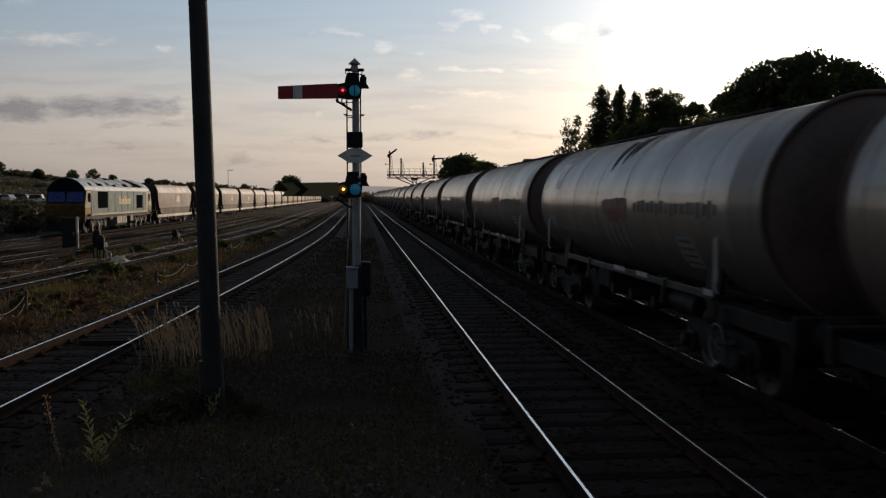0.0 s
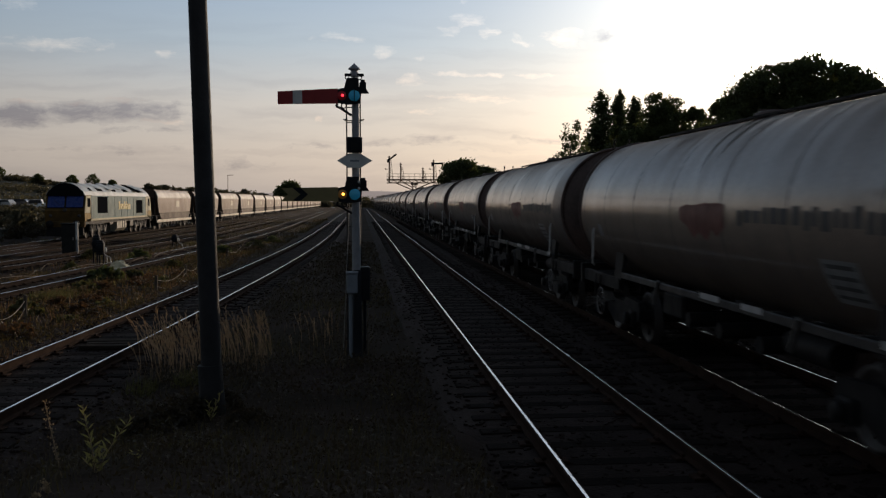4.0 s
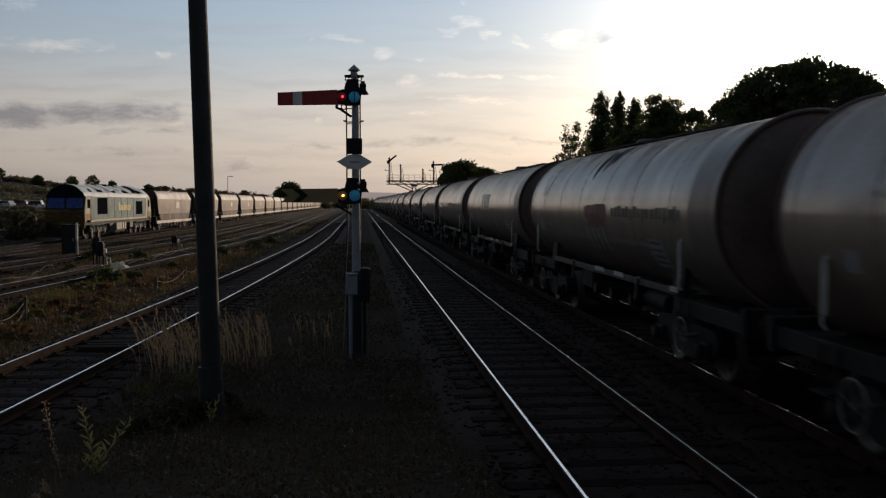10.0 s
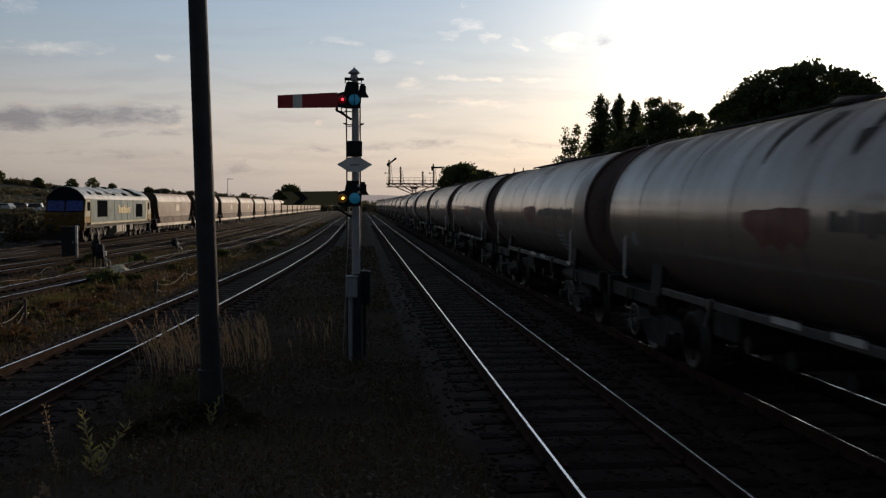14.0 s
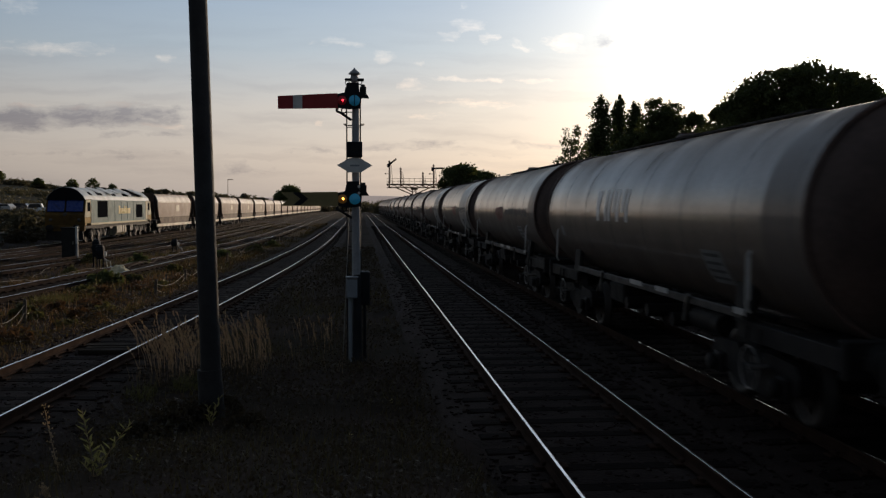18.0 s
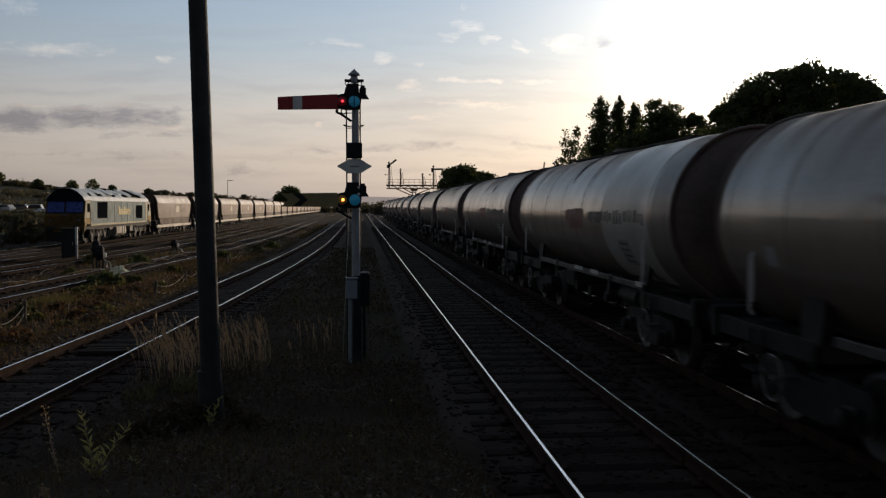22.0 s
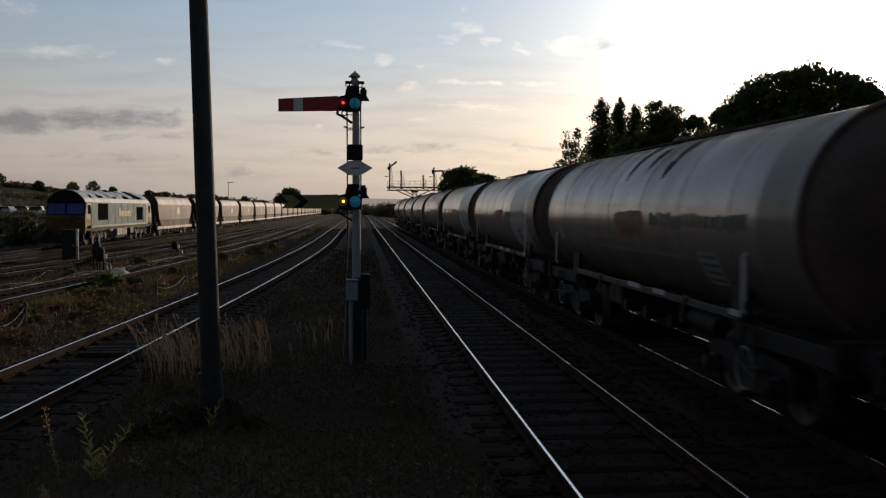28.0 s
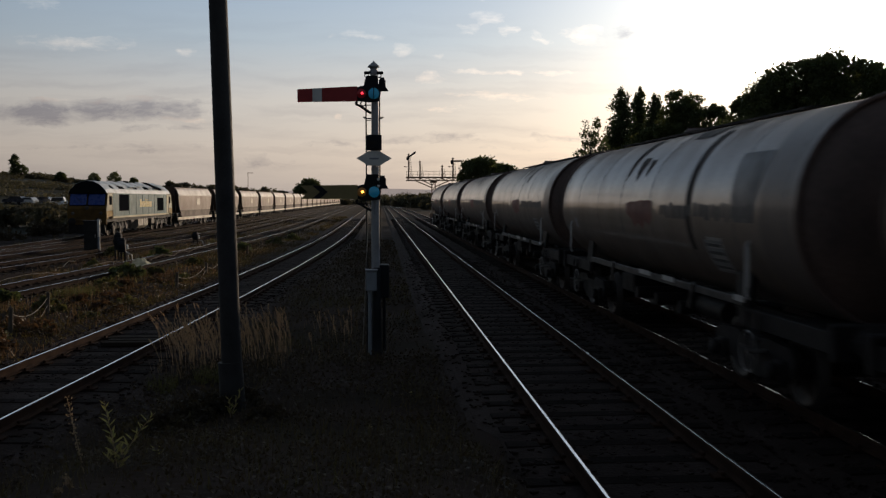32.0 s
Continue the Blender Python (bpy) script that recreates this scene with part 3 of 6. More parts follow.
def build_track(label, line, y0, y1, top, near_end, shoulder=-0.5, group="railway tracks"):
    tr = thing("railway_track", label, "railway track", group=group, kind="structure")
    for off in (-0.7525, 0.7525):
        part("rail", Shape().sweep(RAIL, path_points(line, y0, y1, off), RAIL_SLOTS), [M_RAIL if shoulder < -0.4 else M_RAILOLD, top], tr)
    bed = Shape().sweep([(-2.3, shoulder), (-1.55, -0.20), (-0.9, -0.182), (-0.60, -0.178), (0.60, -0.178), (0.9, -0.182), (1.55, -0.20), (2.3, shoulder)], path_points(line, y0, y1), closed=False)
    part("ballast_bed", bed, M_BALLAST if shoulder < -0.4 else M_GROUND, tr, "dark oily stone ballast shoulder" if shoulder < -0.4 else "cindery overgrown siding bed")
    # loose stones on the shoulders where the camera is near
    rng = random.Random(sum(map(ord, label)))
    stones = Shape()
    for _ in range(5200):
        y = rng.uniform(max(y0, 4), 45)
        if rng.random() < (y - 4) / 60:
            continue
        o = rng.uniform(-1.7, 1.7)
        if abs(abs(o) - 0.7525) < 0.1:
            continue
        s = rng.uniform(0.014, 0.038)
        zz = -0.18 - max(0, abs(o) - 1.5) * 0.35
        a = rng.uniform(0, 3)
        q = Matrix.Rotation(a, 4, "Z") @ Matrix.Rotation(rng.uniform(-0.5, 0.5), 4, "X")
        vs = [(sx * s * rng.uniform(0.7, 1.2), sy * s * rng.uniform(0.6, 1.0), sz * s * 0.35) for sz in (-1, 1) for sx, sy in ((-1, -1), (1, -1), (1, 1), (-1, 1))]
        m = Matrix.Translation((line(y) + o, y, zz)) @ q
        stones.add([m @ Vector(p) for p in vs], [(4, 5, 6, 7)] + [(i, (i + 1) % 4, 4 + (i + 1) % 4, 4 + i) for i in range(4)])
    tagged(part("ballast_stones", stones, M_BALLAST, tr), kind="stuff")
    # sleepers with rail chairs: the near ones singly, the far ones joined
    one = Shape().box((0, 0, -0.235), (2.6, 0.25, 0.13), bevel=0.012)
    for off in (-0.7525, 0.7525):
        one.box((off, 0, -0.155), (0.36, 0.18, 0.03), slot=1, bevel=0.008)
        for s in (-1, 1):
            one.box((off + s * 0.085, 0, -0.125), (0.045, 0.12, 0.05), slot=1, bevel=0.01)
    me = one.mesh("sleeper", [M_SLEEPER, M_RAIL if shoulder < -0.4 else M_RAILOLD])
    far = Shape()
    y = y0 + 0.3
    while y < min(y1, 260):
        ang = -math.atan(line(y + 0.5) - line(y - 0.5))
        m = Matrix.Translation((line(y) + rng.uniform(-0.03, 0.03), y, -0.004 * rng.random())) @ Matrix.Rotation(ang + rng.uniform(-0.012, 0.012), 4, "Z")
        if 4 < y < near_end:
            part("sleeper", me, None, tr, at=m)
        elif y < 130:
            far.add([m @ Vector(p) for p in ((-1.3, -0.12, -0.17), (1.3, -0.12, -0.17), (1.3, 0.12, -0.17), (-1.3, 0.12, -0.17), (-1.3, -0.12, -0.25), (1.3, -0.12, -0.25))], [(0, 1, 2, 3), (4, 5, 1, 0)])
        y += 0.72
    if far.f:
        tagged(part("far_sleepers", far, M_SLEEPER, tr), kind="stuff")
    return tr


build_track("main line with shining rail heads on tarred sleepers", near_line, -20, 900, M_RAILTOP, 90)
build_track("main line under the tank train, oily ballast", train_line, -40, 900, M_RAILTOP, 40)
build_track("curving branch line with rust-brown rails", branch_line, -10, 700, M_RAILTOP, 90)
build_track("siding with dull rails beside rough grass", third_line, 10, 520, M_RAILTOP, 60, -0.3)
build_track("siding with rusty rails in weeds", fourth_line, 16, 520, M_RAILDULL, 60, -0.3)
build_track("weedy siding beside the parked coal train", fifth_line, 20, 420, M_RAILDULL, 30, -0.3)
build_track("yard track under the parked coal train", yard_line, 20, 620, M_RAILDULL, 30, -0.3)


# ---- the tank train ----
PITCH, BARREL, RADIUS, AXIS_Z = 15.6, 13.7, 1.38, 2.43


def bogie(parent, y, wheel_r=0.46, base=1.0, gauge=0.7525):
    sh = Shape()
    for s in (-1, 1):
        x = s * 1.02
        outline = [(-1.35, 0.62), (-1.25, 0.76), (-0.45, 0.80), (-0.30, 0.70), (0.30, 0.70), (0.45, 0.80), (1.25, 0.76), (1.35, 0.62), (1.30, 0.42), (0.72, 0.40), (0.40, 0.26), (-0.40, 0.26), (-0.72, 0.40), (-1.30, 0.42)]
        sh.prism([(p, q) for p, q in outline], x - 0.06, x + 0.06, "X")
        for a in (-base, base):
            sh.box((x + s * 0.07, a, 0.46), (0.16, 0.30, 0.28), bevel=0.03)
            sh.lathe([(0.0, 0.0), (0.11, 0.0), (0.11, 0.06), (0.06, 0.10), (0.0, 0.10)], "X", 12, (x + s * 0.14 - (0.1 if s < 0 else 0), a, 0.46))
        for a in (-0.16, 0.0, 0.16):
            sh.rod((x, a, 0.32), (x, a, 0.66), 0.06, seg=8)
    sh.box((0, 0, 0.62), (2.0, 0.45, 0.24), bevel=0.03)
    for a in (-1.3, 1.3):
        sh.box((0, a, 0.56), (2.0, 0.10, 0.12))
    for a in (-base + 0.42, base - 0.42):
        sh.box((0, a, 0.40), (1.7, 0.10, 0.14))
    b = part("bogie", sh, M_BLACK, parent, "black cast bogie", at=pose(0, y, 0))
    ws = Shape()
    for s in (-1, 1):
        x = s * gauge
        prof = [(0.0, -0.05), (0.10, -0.07), (0.16, -0.03), (0.36, -0.02), (0.40, -0.065), (wheel_r, -0.065), (wheel_r, 0.04), (wheel_r + 0.03, 0.05), (wheel_r + 0.03, 0.075), (0.40, 0.075), (0.36, 0.02), (0.0, 0.03)]
        ws.lathe([(r, (l if s < 0 else -l)) for r, l in prof], "X", 26, (x, 0, 0))
        for k in range(5):
            a = 2 * math.pi * k / 5
            ws.box((x + s * 0.045, 0.26 * math.cos(a), 0.26 * math.sin(a)), (0.02, 0.07, 0.07))
    ws.rod((-1.0, 0, 0), (1.0, 0, 0), 0.085, seg=12)
    me = ws.mesh("wheelset", M_WHEEL)
    for a in (-base, base):
        part("wheelset", me, None, b, at=pose(0, a, wheel_r))
    return b


def build_tank_wagon(at, variant):
    w = thing("tank_wagon", {0: "grimy grey bogie oil tank wagon rolling in the train", 1: "grey oil tank wagon with an orange-red panel and stencils",
                             2: "grey oil tank wagon with large pale lettering shapes", 3: "grey oil tank wagon with a pale repainted band",
                             4: "grey oil tank wagon with black oil spilt from its hatch",
                             5: "grey oil tank wagon with a black oil curtain down its flank"}[variant], "tank wagon", at, group="tank wagons of the moving train")
    h = BARREL / 2
    dish = [(0.0, h + 0.36), (0.5, h + 0.335), (0.9, h + 0.26), (1.15, h + 0.16), (1.30, h + 0.06), (RADIUS - 0.01, h - 0.02)]
    prof = [(r, -l) for r, l in dish]
    bands = [-h + 0.35, -4.9, -2.95, -1.0, 1.0, 2.95, 4.9, h - 0.35]
    side = [(RADIUS, -h)]
    side.append((RADIUS, h))
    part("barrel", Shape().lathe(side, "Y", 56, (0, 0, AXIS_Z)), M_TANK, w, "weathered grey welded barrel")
    for b in bands:
        part("weld_seam", Shape().lathe([(RADIUS, b - 0.018), (RADIUS + 0.005, b - 0.008), (RADIUS + 0.005, b + 0.008), (RADIUS, b + 0.018)], "Y", 40, (0, 0, AXIS_Z)), M_SEAM, w)
    for s in (-1, 1):
        sh = Shape().lathe([(r, s * l) for r, l in dish], "Y", 48, (0, 0, AXIS_Z))
        sh.ring((0, s * (h + 0.02), AXIS_Z), RADIUS + 0.01, 0.03, "Y", 48, 6)
        part("barrel_end", sh, M_TANKEND, w, "grimy brown dished end")
    # top walkway, hatch and rail
    sh = Shape()
    for x in (-0.32, 0.32):
        sh.box((x, 0, AXIS_Z + RADIUS + 0.005), (0.05, 9.6, 0.03))
    for k in range(33):
        sh.box((0, -4.8 + 0.3 * k, AXIS_Z + RADIUS + 0.022), (0.6, 0.05, 0.02))
    for k in range(9):
        for x in (-0.32, 0.32):
            sh.rod((x, -4.8 + 1.2 * k, AXIS_Z + RADIUS - 0.06), (x, -4.8 + 1.2 * k, AXIS_Z + RADIUS + 0.012), 0.02, seg=5)
    part("walkway", sh, M_BLACK, w, "steel roof walkway")
    sh = Shape().lathe([(0.0, 0.09), (0.26, 0.09), (0.30, 0.06), (0.30, -0.08)], "Z", 18, (0, 0.4, AXIS_Z + RADIUS))
    sh.box((0.0, 0.4, AXIS_Z + RADIUS + 0.10), (0.5, 0.06, 0.04)).rod((0.2, 1.0, AXIS_Z + RADIUS - 0.05), (0.2, 1.0, AXIS_Z + RADIUS + 0.08), 0.07)
    part("hatch", sh, M_TANKEND, w, "bolted filling hatch")
    # underframe
    for s in (-1, 1):
        part("end_platform", Shape().box((0, s * (h - 0.2), 1.02), (2.1, 1.9, 0.14), bevel=0.02), M_BLACK, w, "black end platform")
        part("headstock", Shape().box((0, s * (h + 0.55), 1.04), (2.45, 0.14, 0.42), bevel=0.02), M_BLACK, w)
        part("bogie_pivot", Shape().box((0, s * 4.85, 0.93), (0.5, 0.5, 0.22), bevel=0.03), M_BLACK, w)
        for x in (-1.12, 1.12):
            part("solebar", Shape().box((x, s * (h - 0.9), 1.02), (0.10, 2.76, 0.24), bevel=0.01), M_BLACK, w)
            part("saddle_plate", Shape().prism([(x - 0.04, 1.10), (x + 0.04, 1.10), (x * 0.93 + 0.04, 1.95), (x * 0.93 - 0.04, 1.95)], s * (h - 1.9), s * (h - 2.4), "Y"), M_BLACK, w)
    sh = Shape()
    for x in (-1.28, 1.28):
        sh.box((x, -0.6, 1.24), (0.05, 9.0, 0.11), bevel=0.01)
        for y in (-3.0, -1.5, 0, 1.5, 3.0):
            sh.box((x * 0.93, y, 1.28), (0.2, 0.06, 0.08))
    part("side_rail", sh, M_SOLEBAR, w, "longitudinal side rail below the barrel")
    for y, l in ((-0.5, 0.7), (-1.9, 0.6), (-5.0, 0.35)):
        part("plate", Shape().box((-1.312, y, 1.28), (0.012, l, 0.08)), M_GRABRAIL, w, "small pale plate")
    for y, t in ((-3.2, 0.32), (1.7, 0.32)):
        part("strut", Shape().rod((-1.33, y, 1.32), (-1.28, y + t, 0.92), 0.03, seg=6), M_BRIGHT, w, "bare steel diagonal strut")
    sh = Shape()
    for y in (-1.2, 0.2, 1.5):
        sh.rod((-0.9, y, 0.72), (0.9, y, 0.72), 0.12, seg=10)
    sh.box((-0.6, 2.4, 0.85), (0.5, 1.0, 0.4), bevel=0.04).rod((0, -4.6, 0.85), (0, 4.6, 0.85), 0.06, seg=8).rod((-0.5, -2.6, 0.78), (-0.5, -1.4, 0.78), 0.18, seg=14)
    part("brake_gear", sh, M_BLACK, w, "brake cylinder, rods and drain pipes")
    # hand rails and steps at both ends
    for y in (-5.35, 5.85):
        for s in (-1, 1):
            sh = Shape()
            x = s * 1.36
            sh.tube([(x * 0.97, y, 1.30), (x, y, 1.36), (x, y, 1.98), (x - s * 0.05, y, 2.06), (x - s * 0.16, y, 2.07)], 0.022)
            sh.box((x - s * 0.01, y, 1.72), (0.012, 0.13, 0.52), bevel=0.004)
            part("hand_rail", sh, M_GRABRAIL, w, "pale grab rail with a flat plate")
            sh = Shape().box((s * 1.22, y + 0.15, 0.62), (0.18, 0.4, 0.03))
            for d in (-0.18, 0.18):
                sh.rod((s * 1.22, y + 0.15 + d, 0.62), (s * 1.2, y + 0.15 + d, 1.1), 0.018, seg=5)
            part("step", sh, M_BLACK, w)
    # ladder at the end
    sh = Shape()
    for x in (-0.62, -0.30):
        sh.tube([(x, h + 0.42, 1.2), (x, h + 0.42, 3.3), (x, h + 0.1, AXIS_Z + RADIUS + 0.1)], 0.02, 5)
    for k in range(8):
        sh.rod((-0.62, h + 0.42, 1.35 + 0.28 * k), (-0.30, h + 0.42, 1.35 + 0.28 * k), 0.014, seg=5)
    part("ladder", sh, M_BLACK, w)
    for s, y in ((-1, h - 1.6), (1, h - 1.6), (-1, -h + 1.45), (1, -h + 1.45)):
        sh = Shape().ring((s * 1.34, y, 0.64), 0.26, 0.014, "X", 24, 5)
        for k in range(3):
            a = math.pi * k / 3 + 0.3
            sh.rod((s * 1.34, y - 0.25 * math.cos(a), 0.64 - 0.25 * math.sin(a)), (s * 1.34, y + 0.25 * math.cos(a), 0.64 + 0.25 * math.sin(a)), 0.0045, seg=5)
        sh.rod((s * 1.05, y, 0.64), (s * 1.36, y, 0.64), 0.025, seg=8)
        part("handwheel", sh, M_DULL, w, "bare steel brake handwheel")
    # buffers and coupling
    for s in (-1, 1):
        for x in (-0.87, 0.87):
            sh = Shape().lathe([(0.0, s * (h + 0.93)), (0.24, s * (h + 0.93)), (0.25, s * (h + 0.90)), (0.10, s * (h + 0.88)), (0.10, s * (h + 0.72)), (0.15, s * (h + 0.72)), (0.17, s * (h + 0.6))], "Y", 18, (x, 0, 1.05))
            part("buffer", sh, M_BLACK, w)
        sh = Shape().rod((0, s * (h + 0.6), 1.0), (0, s * (h + 0.9), 0.9), 0.05, seg=8).rod((0.25, s * (h + 0.6), 0.9), (0.2, s * (h + 0.85), 0.5), 0.03, seg=6)
        part("coupling", sh, M_BLACK, w)
    for y in (-4.85, 4.85):
        bogie(w, y)

    def patch(name, y0, y1, a0, a1, mat, lift, label, segs=5, taper=0.0):
        """A thin curved panel on the barrel's flank between two heights, given as angles."""
        s = Shape()
        vs = []
        for i in range(segs + 1):
            a = math.pi - radians(a0 + (a1 - a0) * i / segs)
            k = taper * (1 - i / segs) ** 1.5 * (y1 - y0) / 2
            for y in (y0 + k, y1 - k):
                r = RADIUS + lift
                vs.append((r * math.cos(a), y, AXIS_Z + r * math.sin(a)))
        s.add(vs, [(2 * i + 1, 2 * i, 2 * i + 2, 2 * i + 3) for i in range(segs)], 0, True)
        part(name, s, mat, w, label)

    def ragged_panel():
        """Red panel whose lower edge breaks into uneven tongues."""
        s, r = Shape(), RADIUS + 0.008
        edges = [-1.15, -0.88, -0.70, -0.45, -0.22, 0.05, 0.25, 0.55]
        lows = [-7, -13, -9, -16, -11, -15, -8, -4]
        tops = [5, 6, 5.5, 6, 5, 4.5, 5, 3]
        vs = []
        for k in range(8):
            for j in range(5):
                a = math.pi - radians(lows[k] + (tops[k] - lows[k]) * j / 4)
                vs.append((r * math.cos(a), edges[k], AXIS_Z + r * math.sin(a)))
        s.add(vs, [(5 * k + j, 5 * k + j + 1, 5 * k + j + 6, 5 * k + j + 5) for k in range(7) for j in range(4)], 0, True)
        part("warning_panel", s, M_WAGONRED, w, "faded red panel with a ragged lower edge")

    rng = random.Random(40 + variant)
    if variant != 2:
        ragged_panel()
        y = -1.6
        while y > -5.5:
            wd = rng.uniform(0.09, 0.2)
            patch("stencil_bar", y - wd, y, -4 if rng.random() < 0.7 else -6, rng.uniform(2, 5), M_DARKMARK, 0.008, "unreadable dark stencil bar", 2)
            y -= wd + rng.uniform(0.05, 0.11)
    if variant == 1:
        for k in range(4):
            y = -0.9 + 0.42 * k
            patch("graffiti_stroke", y, y + 0.16, -34, -14, M_MARK, 0.009, "pale sprayed stroke", 4, 0.5)
        patch("paint_smear", 4.6, 5.3, 14, 42, M_TANKPALE, 0.007, "pale smear of paint", 6, 0.4)
    if variant == 2:
        patch("logo_mark", 1.72, 2.05, -5, 20, M_LOGO, 0.008, "pale drop-shaped mark", 6, 0.5)
        for y in (1.0, 0.42, -0.18):
            patch("logo_stroke", y, y + 0.15, -5, 20, M_LOGO, 0.008, "pale lettering stroke", 6)
            patch("logo_stroke", y + 0.26, y + 0.40, 2 if y < 0.9 else -5, 20, M_LOGO, 0.008, "pale lettering stroke", 5)
    if variant == 3:
        patch("repainted_band", -5.65, -2.7, -55, 84, M_TANKPALE, 0.007, "pale repainted band", 20)
    if variant == 5:
        patch("oil_curtain", -3.22, -2.92, -26, 60, M_OIL, 0.0075, "black curtain of dried oil", 14, 0.35)
        patch("oil_curtain", -2.90, -1.15, 56, 84, M_OIL, 0.0075, "dark spill below the hatch", 8, 0.5)
        patch("oil_curtain", -5.75, -4.75, -6, 34, M_SEAM, 0.0075, "dark brown greasy patch", 8, 0.3)
        patch("paint_smear", -4.35, -3.75, -38, -16, M_TANKPALE, 0.0075, "pale wiped smear", 5, 0.3)
    patch("data_panel", -4.35, -3.6, -40, -18, M_MARK, 0.009, "pale unreadable data panel", 3)
    for k in range(4):
        patch("stencil_bar", -4.28, -3.68, -37 + 5 * k, -35 + 5 * k, M_DARKMARK, 0.011, "unreadable dark stencil bar", 1)
    patch("hazard_plate", 5.2, 5.5, -22, -12, M_MARK, 0.008, "small pale plate", 2)
    for k in range({0: 2, 1: 3, 2: 1, 3: 3, 4: 7, 5: 3}[variant]):
        y = rng.uniform(-3.0, 0.8)
        wd = rng.uniform(0.05, 0.45)
        low = rng.uniform(18, 55)
        patch("oil_streak", y, y + wd, low, rng.uniform(low + 14, 86), M_OIL, 0.0085 + 0.001 * k, "dark run of spilt oil", 9, 0.95)
    return w


WAGONS = []
FIRST_END = 8.85
prototypes = {}
order = random.Random(11)
for k in range(-1, 27):
    y = FIRST_END + PITCH * k - BARREL / 2
    variant = {1: 1, 7: 1, 8: 2, 9: 4, 11: 1, 12: 2, 14: 3, 15: 3, 16: 4, 17: 4, 19: 4, 20: 3, 22: 5}.get(k, 0 if k < 19 else order.choice([0, 3, 4]))
    at = pose(train_line(0), y, 0)
    if variant not in prototypes:
        wagon = prototypes[variant] = build_tank_wagon(at, variant)
    else:
        wagon = copy_thing(prototypes[variant], at)
    WAGONS.append((wagon, y))

# ---- the semaphore signal ----


def build_signal():
    X, Y = -0.10, 17.5
    z0 = ground_z(X, Y) - 0.05
    s = thing("semaphore_signal", "two-armed semaphore signal with red and yellow arms on a grey post", "railway signal", pose(X, Y, 0))
    part("post", Shape().lathe([(0.078, 1.32), (0.076, 2.0), (0.072, 3.0), (0.068, 4.0), (0.062, 4.80)], "Z", 18, (0.02, 0, 0)), M_POST, s, "weathered grey tubular post")
    part("post_base", Shape().lathe([(0.17, z0), (0.17, z0 + 0.06), (0.10, z0 + 0.14), (0.088, 0.3), (0.084, 1.34), (0.0, 1.34)], "Z", 18, (0.03, 0, 0)), M_SIGBLACK, s, "black-painted lower post")
    fin = Shape().lathe([(0.0, 5.115), (0.02, 5.09), (0.10, 5.02), (0.115, 4.995), (0.07, 4.985), (0.06, 4.95), (0.075, 4.94), (0.075, 4.87), (0.055, 4.85)], "Z", 12)
    part("finial", fin, M_POST, s, "grey pyramid cap")
    top = Shape().box((0.0, 0, 4.895), (0.35, 0.10, 0.045), bevel=0.01)
    for x in (-0.13, 0.10):
        top.ring((x, 0, 4.845), 0.035, 0.009, "Y", 12, 5)
    part("cross_bar", top, M_SIGBLACK, s)
    # ladder behind the post
    lad = Shape()
    for x in (-0.145, 0.105):
        lad.rod((x, 0.32, z0), (x, 0.16, 4.75), 0.013, seg=6)
    for k in range(17):
        z = 0.2 + 0.275 * k
        y = 0.32 - 0.16 * (z - z0) / (4.75 - z0)
        lad.rod((-0.145, y, z), (0.105, y, z), 0.009, seg=5)
    part("ladder", lad, M_SIGBLACK, s)
    part("safety_hoop", Shape().tube([(0.105, 0.17, 4.1), (0.17, 0.35, 4.12), (0.14, 0.6, 4.12), (-0.02, 0.7, 4.12), (-0.17, 0.6, 4.12), (-0.2, 0.35, 4.12), (-0.145, 0.17, 4.1)], 0.012), M_SIGBLACK, s)

    def head(zc, arm_mat, fish, glow, glass):
        tilt = 1.3 if not fish else 0.6
        hx, y = -0.30, -0.13
        cast = [(-0.33, -0.13), (-0.10, -0.16), (0.11, -0.14), (0.13, 0.06), (0.09, 0.16), (0.075, 0.32), (-0.13, 0.32), (-0.165, 0.22), (-0.18, 0.14), (-0.24, 0.13), (-0.33, 0.10)]
        part("spectacle_casting", Shape().prism([(a, zc + b) for a, b in cast], y - 0.015, y + 0.03), M_SIGBLACK, s, "black cast spectacle plate")
        for x, r, m, nm, lb in ((-0.225, 0.088, glass, "spectacle_lens", "lit coloured spectacle"), (-0.0, 0.105, M_BLUE, "spectacle_lens", "blue glass spectacle")):
            part(nm, Shape().lathe([(0.0, y - 0.035), (r * 0.7, y - 0.03), (r, y - 0.017)], "Y", 24, (x, 0, zc)), m, s, lb)
            part("lens_rim", Shape().ring((x, y - 0.018, zc), r + 0.008, 0.012, "Y", 24, 6), M_SIGBLACK, s)
        if not fish:
            part("divider", Shape().box((0.0, y - 0.04, zc), (0.012, 0.012, 0.2)), M_SIGBLACK, s)
        part("lamp", Shape().lathe([(0.0, y - 0.05), (0.016, y - 0.045), (0.024, y - 0.032)], "Y", 14, (-0.212, 0, zc + 0.002)), glow, s, "glowing signal lamp")
        arm = Shape()
        if not fish:
            pts = [(-0.30, -0.145), (-0.30, 0.125), (-0.42, 0.120), (-1.37, 0.065), (-1.37, -0.165)]
        else:
            pts = [(-0.30, -0.13), (-0.30, 0.13), (-1.33, 0.115), (-1.20, 0.0), (-1.33, -0.125)]
        arm.prism([(a, zc + b) for a, b in pts], y - 0.032, y - 0.018)
        arm.box((-0.8, y - 0.012, zc - 0.04), (1.0, 0.02, 0.03))
        a = part("arm", arm, arm_mat, s, "yellow fishtailed arm" if fish else "red square-ended arm")
